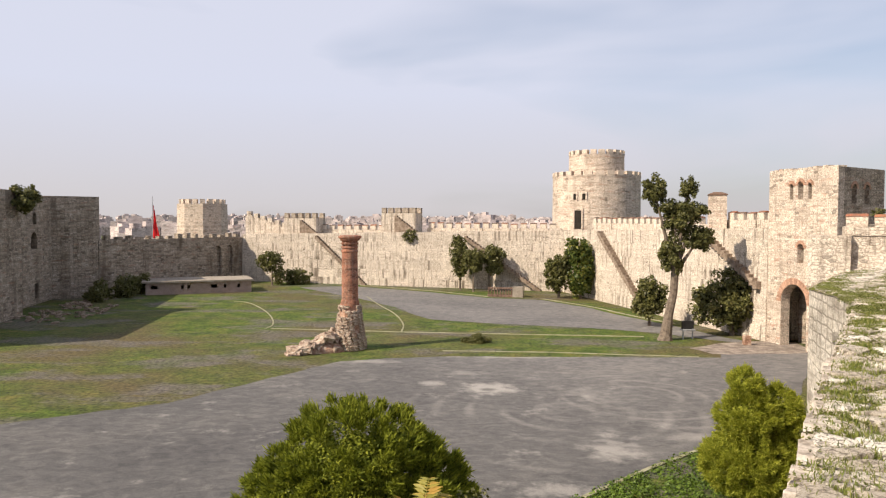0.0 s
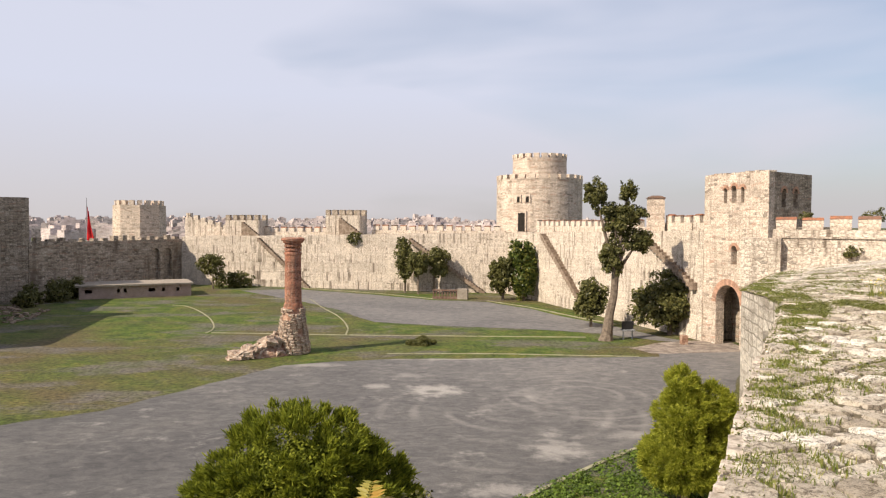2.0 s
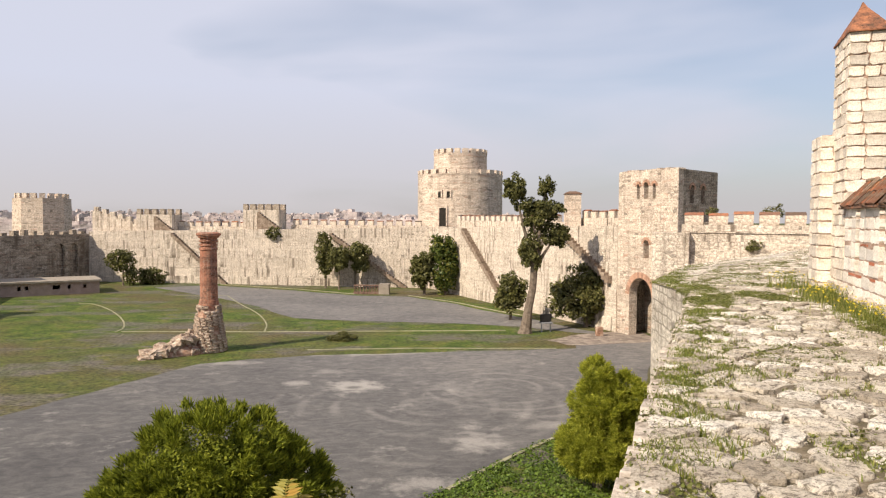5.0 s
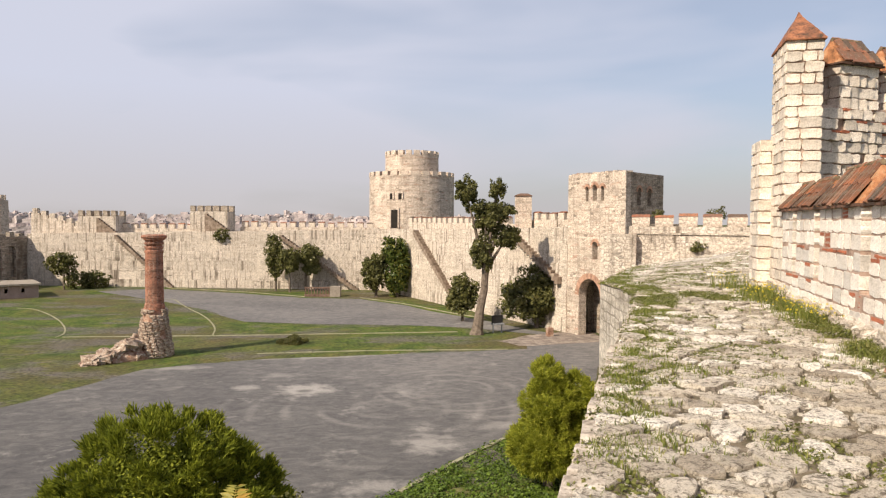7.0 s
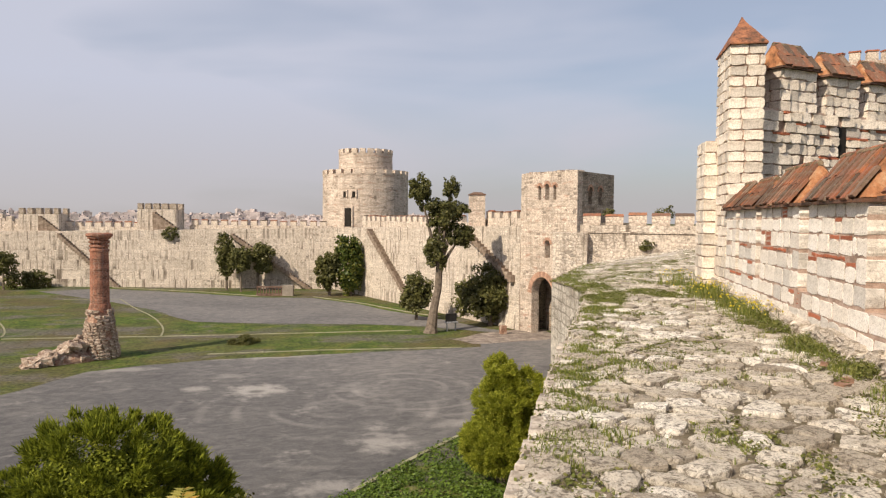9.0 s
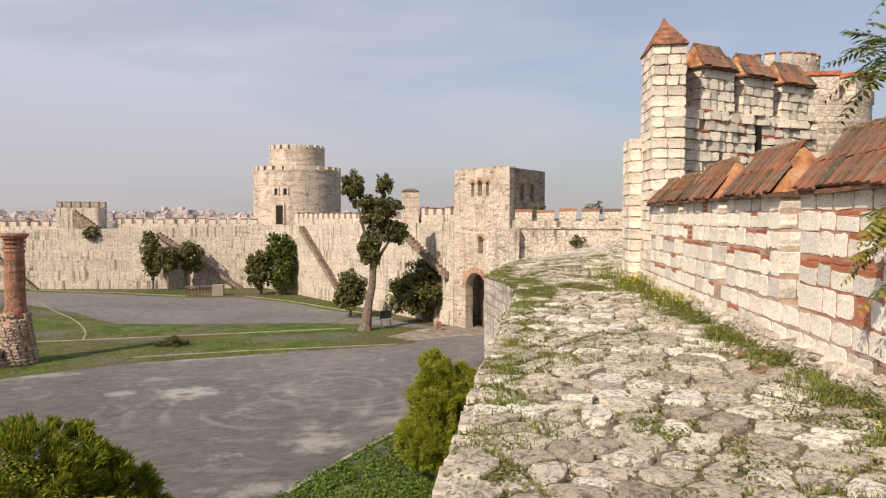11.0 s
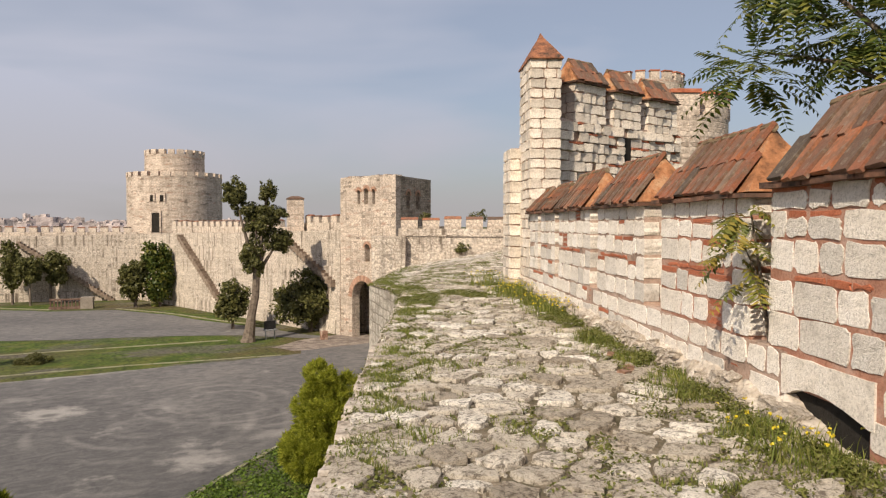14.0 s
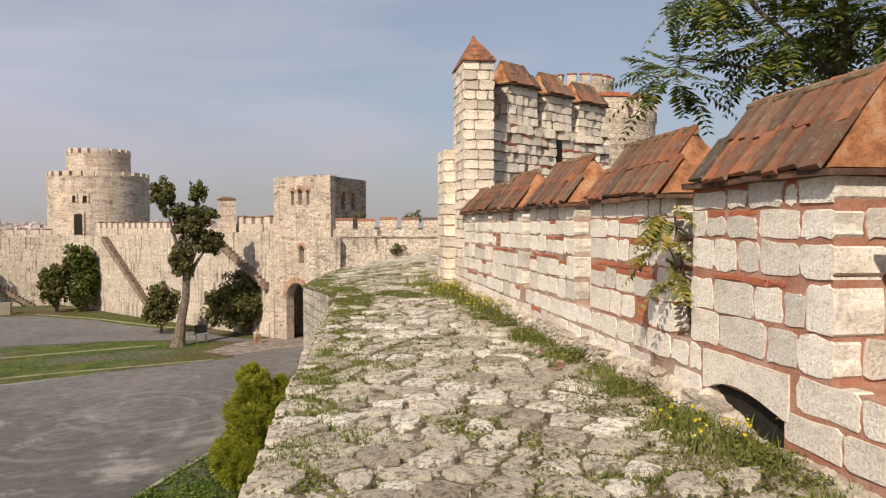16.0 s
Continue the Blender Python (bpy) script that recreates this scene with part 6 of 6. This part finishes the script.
for i in order:
    p = seeds[i]
    poly = [(p[0] - 0.42, p[1] - 0.42), (p[0] + 0.42, p[1] - 0.42), (p[0] + 0.42, p[1] + 0.42), (p[0] - 0.42, p[1] + 0.42)]
    for dx in (-1, 0, 1):
        for dy in (-1, 0, 1):
            for j in grid.get((int(p[0] // 1) + dx, int(p[1] // 1) + dy), ()):
                if j != i:
                    q = seeds[j]
                    poly = clip(poly, ((p[0] + q[0]) / 2, (p[1] + q[1]) / 2), (q[0] - p[0], q[1] - p[1]))
    brink = left_edge(p[0]) + 0.05
    poly = clip(poly, (p[0], brink), (0, -1))
    if p[0] < 14:
        poly = clip(poly, (p[0], -0.12), (0, 1))
    if len(poly) < 3:
        continue
    cx = sum(a[0] for a in poly) / len(poly)
    cy = sum(a[1] for a in poly) / len(poly)
    gap = rc.uniform(0.77, 0.955)
    # round the corners: two points for every corner
    ring = []
    for k in range(len(poly)):
        a, b, c = poly[k - 1], poly[k], poly[(k + 1) % len(poly)]
        for f, g in ((a, 0.2), (c, 0.2)):
            ring.append((b[0] + (f[0] - b[0]) * g, b[1] + (f[1] - b[1]) * g))
    ring = [(cx + (a[0] - cx) * gap * rc.uniform(0.90, 1.03), cy + (a[1] - cy) * gap * rc.uniform(0.90, 1.03)) for a in ring]
    h = rc.uniform(0.016, 0.058)
    tx, ty = rc.uniform(-0.04, 0.04), rc.uniform(-0.04, 0.04)
    n = len(ring)
    levels = []
    for shrink, z in ((1.0, -0.06), (0.99, h * 0.5), (0.95, h * 0.95), (0.55, h + 0.004)):
        for a in ring:
            lx, ly = (a[0] - cx) * shrink, (a[1] - cy) * shrink
            zz = z + (lx * tx + ly * ty if z > 0 else 0) + (0.022 * noise.noise(Vector(((cx + lx) * 7, (cy + ly) * 9, i))) if z > 0 else 0)
            levels.append((lx, ly, zz))
    faces = [(l * n + k, l * n + (k + 1) % n, (l + 1) * n + (k + 1) % n, (l + 1) * n + k) for l in range(3) for k in range(n)] + [tuple(range(3 * n, 4 * n))]
    at = on_wall(cx, cy)
    z0 = walk_z(*at)
    world = [(at[0] + WD.x * v[0] + WN.x * v[1], at[1] + WD.y * v[0] + WN.y * v[1], z0 + v[2]) for v in levels]
    faces = [f[::-1] for f in faces]
    if cx > -2.2 and made < 300:
        made += 1
        me = bpy.data.meshes.new("paving_stone")
        me.from_pydata([(w[0] - at[0], w[1] - at[1], w[2] - z0) for w in world], [], faces)
        part("paving_stone", me, M_SLAB, pave_near, m=pose(at[0], at[1], z0))
    else:
        off = len(far_v)
        far_v += world
        far_f += [tuple(off + k for k in f) for f in faces]
me = bpy.data.meshes.new("far_paving")
me.from_pydata(far_v, [], far_f)
ob = part("far_paving", me, M_SLAB, pave_near)
ob["kind"] = "stuff"

# chips and pebbles in the joints
chip_v, chip_f = [], []
for _ in range(9500):
    s = rc.uniform(-2.4, 13) if rc.random() < 0.75 else rc.uniform(13, 30)
    lo = left_edge(s)
    o = rc.uniform(lo + 0.05, -0.12 if s < 14 else (s - 14) * 0.33)
    x, y = on_wall(s, o)
    r = rc.uniform(0.008, 0.036)
    k = len(chip_v)
    a0 = rc.uniform(0, 6.28)
    n = 5
    z0 = walk_z(x, y)
    zt = 0.012 + r * rc.uniform(0.2, 0.55)
    for sc, z in ((1.0, -0.02), (0.75, zt)):
        chip_v += [(x + r * sc * math.cos(a0 + 6.283 * q / n) * rc.uniform(0.7, 1.3), y + r * sc * math.sin(a0 + 6.283 * q / n) * rc.uniform(0.7, 1.3), z0 + z) for q in range(n)]
    chip_f += [(k + q, k + (q + 1) % n, k + n + (q + 1) % n, k + n + q) for q in range(n)] + [tuple(range(k + n, k + 2 * n))]
me = bpy.data.meshes.new("stone_chips")
me.from_pydata(chip_v, [], chip_f)
tagged(part("stone_chips", me, M_SLAB), "chips and pebbles strewn in the joints of the walk", "gravel", kind="stuff")

# loose pieces lying on the walk
bm = bmesh.new()
box(bm, -0.24, 0.24, -0.09, 0.09, 0.0, 0.05)
bmesh.ops.subdivide_edges(bm, edges=bm.edges, cuts=2, use_grid_fill=True)
for v in bm.verts:
    v.co.y *= 1.0 - 0.7 * v.co.x
tagged(part("loose_slab", roughen(bm, 0.02, 5.0), M_SLAB, m=pose(*on_wall(2.45, -2.5), 0.03, 3, 0, 20)), "loose pale slab of stone lying on the paving", "stone")
for s_, o_, turn_, k_ in ((2.58, -0.74, 20, 0.9), (2.85, -0.6, 75, 0.6), (3.7, -0.55, 40, 0.7)):
    bm = bmesh.new()
    box(bm, -0.09 * k_, 0.09 * k_, -0.06 * k_, 0.06 * k_, 0.0, 0.05)
    bmesh.ops.subdivide_edges(bm, edges=bm.edges, cuts=1, use_grid_fill=True)
    tagged(part("brick_fragment", roughen(bm, 0.018, 9.0 + s_), M_RUBBLE, m=pose(*on_wall(s_, o_), 0.03, 5, 6, turn_)), "broken piece of red brick among the weeds", "brick", "brick fragments on the walk")

# earth between the stones
bm = bmesh.new()
cols = []
for i in range(161):
    s = -12 + 52 * i / 160
    lo = left_edge(s) + 0.02
    hi = 0.0 if s < 14.2 else (s - 14.2) * 0.33
    row = []
    for k in range(13):
        o = lo + (hi - lo) * k / 12
        x, y = on_wall(s, o)
        row.append(bm.verts.new((x, y, walk_z(x, y) + 0.006 + 0.022 * noise.noise(Vector((s * 2.2, o * 2.2, 0))) + (0.02 if k == 12 else 0))))
    cols.append(row)
for p, q in zip(cols, cols[1:]):
    for k in range(12):
        bm.faces.new((p[k], p[k + 1], q[k + 1], q[k])[::-1])
bmesh.ops.recalc_face_normals(bm, faces=bm.faces)
earth = part("walk_bed", bm, M_BED)
if earth.data.polygons[0].normal.z < 0:
    earth.data.flip_normals()
tagged(earth, "earth and moss between the paving stones of the walk", "earth", kind="structure")
# edge stones along the courtyard side
edge_row = tagged(new("edge_stones"), "rough pale edging stones along the brink of the walk", "edging", kind="structure")
s = -11.0
while s < 13.2:
    w = rc.uniform(0.28, 0.6)
    o = left_edge(s + w / 2)
    a = on_wall(s, left_edge(s))
    b = on_wall(s + w, left_edge(s + w))
    mm = rise(a, b)
    st = stone(w - 0.03, 0.22, 0.26, 0.02, 0.05, 0.03, rc)
    part("edge_stone", st, M_FOOT, edge_row, m=mm @ pose(w / 2, rc.uniform(-0.03, 0.02), walk_z(*a) - 0.085 + rc.uniform(-0.02, 0.02), 0, 0, 180 + rc.uniform(-3, 3)))
    s += w

# ---- weeds and grass on the walk ----


def blades(rnd, feet, per, height, spread, width):
    v, f = [], []
    for x, y, z, h in feet:
        for _ in range(per):
            a = rnd.uniform(0, 2 * math.pi)
            px, py = x + rnd.normal() * spread, y + rnd.normal() * spread
            hh = h * height * rnd.uniform(0.5, 1.2)
            lx, ly = math.cos(a) * hh * rnd.uniform(0.2, 0.9), math.sin(a) * hh * rnd.uniform(0.2, 0.9)
            wx, wy = -math.sin(a) * width, math.cos(a) * width
            k = len(v)
            v += [(px - wx, py - wy, z), (px + wx, py + wy, z), (px + lx * 0.45 + wx * 0.8, py + ly * 0.45 + wy * 0.8, z + hh * 0.7), (px + lx * 0.45 - wx * 0.8, py + ly * 0.45 - wy * 0.8, z + hh * 0.7), (px + lx, py + ly, z + hh)]
            f += [(k, k + 1, k + 2, k + 3), (k + 3, k + 2, k + 4)]
    return v, f


rg = np.random.default_rng(31)
feet = []
for _ in range(7500):
    s = rg.uniform(-2.5, 22) if rg.random() < 0.8 else rg.uniform(8, 38)
    band = rg.random()
    lo = left_edge(s)
    if band < 0.36 and s < 14:
        o, h = -abs(rg.normal()) * 0.24 - 0.12, rg.uniform(0.6, 1.7) * (1.0 if s < 6 else 0.7)
        if noise.noise(Vector((s * 1.6, 4.0, 0))) < 0.0:
            continue
    elif band < 0.72:
        o, h = lo + 0.14 + abs(rg.normal()) * 0.3, rg.uniform(0.35, 0.9)
        if noise.noise(Vector((s * 0.7, 9.0, 0))) < -0.15:
            continue
    else:
        o, h = rg.uniform(lo + 0.2, (-0.3 if s < 14 else (s - 14) * 0.33)), rg.uniform(0.3, 0.85)
        if noise.noise(Vector((s * 0.8, o * 0.8, 2.0))) < 0.12:
            continue
    x, y = on_wall(s, o)
    feet.append((x, y, walk_z(x, y) + 0.01, h))
v, f = blades(rg, feet, 15, 0.085, 0.055, 0.0045)
me = bpy.data.meshes.new("walk_grass")
me.from_pydata(v, [], f)
tagged(part("walk_grass", me, M_TURF), "tufts of grass and weeds between the stones and along the parapet", "grass", kind="stuff")
# leafy weeds in clumps along the parapet
pts = []
for _ in range(560):
    s = rg.uniform(-2.5, 14)
    if noise.noise(Vector((s * 1.1, 14.0, 0))) > -0.16:
        x, y = on_wall(s, -0.14 - abs(rg.normal()) * 0.22)
        r = rg.uniform(0.04, 0.11)
        pts.append(((x, y, r * 0.7), (r, r, r)))
v, f = leaves(rg, pts, 36000, 0.016, 0.5, 0.4, 0.5)
tagged(part("leafy_weeds", leaf_mesh("leafy_weeds", v, f), M_WEED), "clumps of leafy weeds along the foot of the parapet", "weeds", kind="stuff")
# flat moss and low leaves in the joints
pts = []
for _ in range(8200):
    s = rg.uniform(-2.5, 14) if rg.random() < 0.7 else rg.uniform(14, 37)
    lo = left_edge(s)
    o = rg.uniform(lo + 0.06, -0.1 if s < 14 else (s - 14) * 0.33)
    if noise.noise(Vector((s * 0.55, o * 0.9, 6.0))) + (0.42 if o < lo + 0.8 else 0.28 if o > -0.8 and s < 14 else 0.12 if s > 14 else 0) > 0.16:
        x, y = on_wall(s, o)
        k = 1.0 if s < 10 else 2.0
        pts.append(((x, y, walk_z(x, y) + 0.015), (0.1 * k, 0.1 * k, 0.035 * k)))
v, f = leaves(rg, pts, 170000, 0.018, 0.6, 0.3, 0.8)
tagged(part("low_weeds", leaf_mesh("low_weeds", v, f), M_WEED), "low creeping weeds in the joints of the paving", "weeds", kind="stuff")


def flowering_weed(at, n, h, spread, seed, label):
    rnd = np.random.default_rng(seed)
    t = empty("flowering_weed", at, label, "plant")
    v, f = blades(rnd, [(0, 0, 0, 1.0)], n * 6, h, spread, 0.005)
    me = bpy.data.meshes.new("foliage")
    me.from_pydata(v, [], f)
    part("foliage", me, M_TURF, t)["kind"] = "stuff"
    heads = [((rnd.normal() * spread * 1.2, rnd.normal() * spread * 1.2, h * rnd.uniform(0.7, 1.25)), (0.016, 0.016, 0.01)) for _ in range(n)]
    v, f = leaves(rnd, heads, n * 7, 0.012, 0.7, 0.4, 0.6)
    part("blossom", leaf_mesh("blossom", v, f), M_FLOWER, t, "small yellow flowers")["kind"] = "stuff"


for s, o, n, h, sp in ((-0.25, -0.42, 16, 0.24, 0.17), (0.4, -0.4, 10, 0.2, 0.15), (7.6, -0.35, 30, 0.28, 0.22), (8.6, -0.3, 40, 0.26, 0.25), (9.6, -0.3, 36, 0.24, 0.25), (11.2, -0.4, 60, 0.3, 0.3), (12.4, -0.45, 40, 0.3, 0.25), (14.4, -0.7, 24, 0.36, 0.3)):
    flowering_weed((*on_wall(s, o), 0.0), n, h, sp, int(50 + s * 10), "weed with small yellow flowers at the foot of the parapet")


# ---- feathery leaves ----
def frond(rnd, base, aim, length, droop, pairs, leaf):
    """A pinnate leaf: leaflets in pairs along a drooping stalk."""
    v, f = [], []
    base, aim = Vector(base), Vector(aim).normalized()
    side = aim.cross(Vector((0, 0, 1)))
    side = side.normalized() if side.length > 0.05 else Vector((1, 0, 0))
    last = base
    for i in range(pairs):
        u = (i + 1) / pairs
        p = base + aim * length * u + Vector((0, 0, -droop * length * u * u))
        d = (p - last).normalized()
        up = side.cross(d).normalized()
        k = len(v)
        v += [tuple(last - side * 0.003), tuple(last + side * 0.003), tuple(p + side * 0.003), tuple(p - side * 0.003)]
        f.append((k, k + 1, k + 2, k + 3))
        for sg in (-1, 1):
            out_d = (side * sg + d * 0.45 + up * rnd.uniform(-0.35, 0.15)).normalized()
            w_d = out_d.cross(up).normalized()
            L = leaf * (0.65 + 0.7 * math.sin(math.pi * min(0.95, u * 0.85 + 0.1))) * rnd.uniform(0.85, 1.1)
            k = len(v)
            v += [tuple(p), tuple(p + out_d * L * 0.4 + w_d * L * 0.16), tuple(p + out_d * L - up * L * 0.12), tuple(p + out_d * L * 0.4 - w_d * L * 0.16)]
            f.append((k, k + 1, k + 2, k + 3))
        last = p
    return v, f


def feathery(name, at, label, category, trunk, limbs_, tips, n_fronds, length, leaf, mat, seed, low=-0.3):
    rnd = np.random.default_rng(seed)
    t = empty(name, at, label, category)
    bm = limb(bmesh.new(), trunk, 8)
    for lb in limbs_:
        limb(bm, lb, 6)
    part("trunk", bm, M_BARK, t)
    v, f = [], []
    for c, r, share in tips:
        for _ in range(int(n_fronds * share)):
            d = rnd.normal(size=3)
            d /= np.linalg.norm(d)
            p = np.array(c) + d * np.array(r) * rnd.uniform(0.3, 1.0)
            aim = d * np.array([1, 1, 0.6]) + np.array([0, 0, rnd.uniform(low, 0.35)])
            a, b = frond(rnd, p, aim, length * rnd.uniform(0.7, 1.15), rnd.uniform(0.15, 0.5), 9, leaf)
            k = len(v)
            v += a
            f += [tuple(k + j for j in q) for q in b]
    me = bpy.data.meshes.new("crown")
    me.from_pydata(v, [], f)
    part("crown", me, mat, t)
    return t


tx, ty = on_wall(1.9, 2.0)
feathery("feather_leaved_tree", (tx, ty, YARD), "tree with feathery compound leaves rising behind the parapet", "tree",
         [((0, 0, -0.2), 0.22), ((0.05, 0, 6), 0.17), ((0.0, 0, 11.2), 0.11), ((0.1, -0.1, 12.8), 0.07), ((0.1, -0.1, 14.6), 0.03)],
         [[((0.05, -0.05, 12.3), 0.03), ((-0.3, 0.6, 12.75), 0.022), ((-0.7, 1.3, 12.95), 0.01)], [((0, 0, 11.2), 0.07), ((0.5, -0.9, 12.4), 0.045), ((0.8, -1.6, 13.2), 0.02)],
          [((0, 0, 12), 0.06), ((0.9, 0.3, 13.0), 0.04), ((1.6, 0.6, 14.0), 0.02)], [((0.05, -0.05, 12.6), 0.035), ((-0.35, 0.6, 13.4), 0.025), ((-0.65, 1.1, 14.2), 0.012)]],
         [((-0.7, 1.35, 12.75), (0.35, 0.4, 0.3), 0.06), ((-0.6, 1.05, 13.7), (0.45, 0.45, 0.35), 0.08), ((-0.2, 0.4, 13.0), (0.55, 0.55, 0.4), 0.11), ((0.3, -0.5, 13.3), (0.8, 0.8, 0.5), 0.2), ((0.9, -1.6, 13.4), (0.9, 0.9, 0.6), 0.2), ((0.1, 0, 14.4), (1.2, 1.2, 0.6), 0.24), ((1.0, 0.4, 13.4), (0.7, 0.7, 0.5), 0.1)], 620, 0.5, 0.12, M_AIL, 41)
sx, sy = on_wall(1.12, 0.1)
feathery("sapling", (sx, sy, SILL), "green and yellowing sapling rooted in the gap between two merlons", "plant",
         [((0, 0, 0), 0.02), ((-0.06, 0.04, 0.5), 0.015), ((-0.12, 0.12, 1.15), 0.008)], [[((-0.06, 0.04, 0.5), 0.012), ((-0.14, 0.2, 0.9), 0.006)]],
         [((-0.16, 0.2, 1.15), (0.1, 0.14, 0.18), 0.45), ((-0.15, 0.26, 0.8), (0.1, 0.16, 0.2), 0.4), ((-0.12, 0.1, 0.5), (0.06, 0.08, 0.15), 0.15)], 26, 0.32, 0.095, M_SAPLING, 42, -0.9)
feathery("yellowing_sapling", (-0.38, 8.6, YARD), "thin sapling with yellow autumn leaves below the walk", "plant",
         [((0, 0, -0.1), 0.07), ((0.05, 0, 4), 0.05), ((0, 0, 7.6), 0.02)], [],
         [((0, 0, 7.5), (0.22, 0.22, 0.12), 1.0)], 30, 0.6, 0.15, M_YEL, 43, 0.1)

# ---- ground cover under the walk ----
rnd = np.random.default_rng(61)
pts = []
while len(pts) < 2600:
    x, y = rnd.uniform(-2, 17), rnd.uniform(14, 39)
    inside = (y - 29) < (x - 5.4) * 0.92 - 0.1
    edge_x = 10.0 + (y - 20.5) * 0.6 if y > 20.5 else 1.9 + (y - 4.16) * 0.5
    if inside and x < edge_x:
        pts.append(((x, y, YARD + 0.08), (0.3, 0.3, 0.13)))
v, f = leaves(rnd, pts, 36000, 0.07, 0.7, 0.3, 0.9)
tagged(part("ground_cover", leaf_mesh("ground_cover", v, f), M_IVY), "bright green leafy ground cover at the foot of the wall", "ground cover", kind="stuff")

# ---- distant city ----
rnd = random.Random(71)
bm = bmesh.new()
for i in range(620):
    a = radians(rnd.uniform(-38, 16))
    d = rnd.uniform(330, 1300)
    x, y = math.sin(a) * d, math.cos(a) * d
    w, h = rnd.uniform(5, 14), YARD + rnd.uniform(4.0, 9.0) + (d - 330) * 0.0118 + 2.5 * noise.noise(Vector((a * 14, 0, 0)))
    if rnd.random() < 0.05:
        h += rnd.uniform(2, 6)
    m = pose(x, y, 0, 0, 0, math.degrees(-a) + rnd.uniform(-25, 25))
    box(bm, -w / 2, w / 2, -5, 5, YARD - 2, h, m)
    box(bm, -w * 0.3, w * rnd.uniform(0.0, 0.3), -3, 3, h, h + rnd.uniform(0.8, 2.2), m)
tagged(part("distant_city", bm, M_CITY), "hazy pale apartment blocks of the city beyond the walls", "city", kind="stuff")
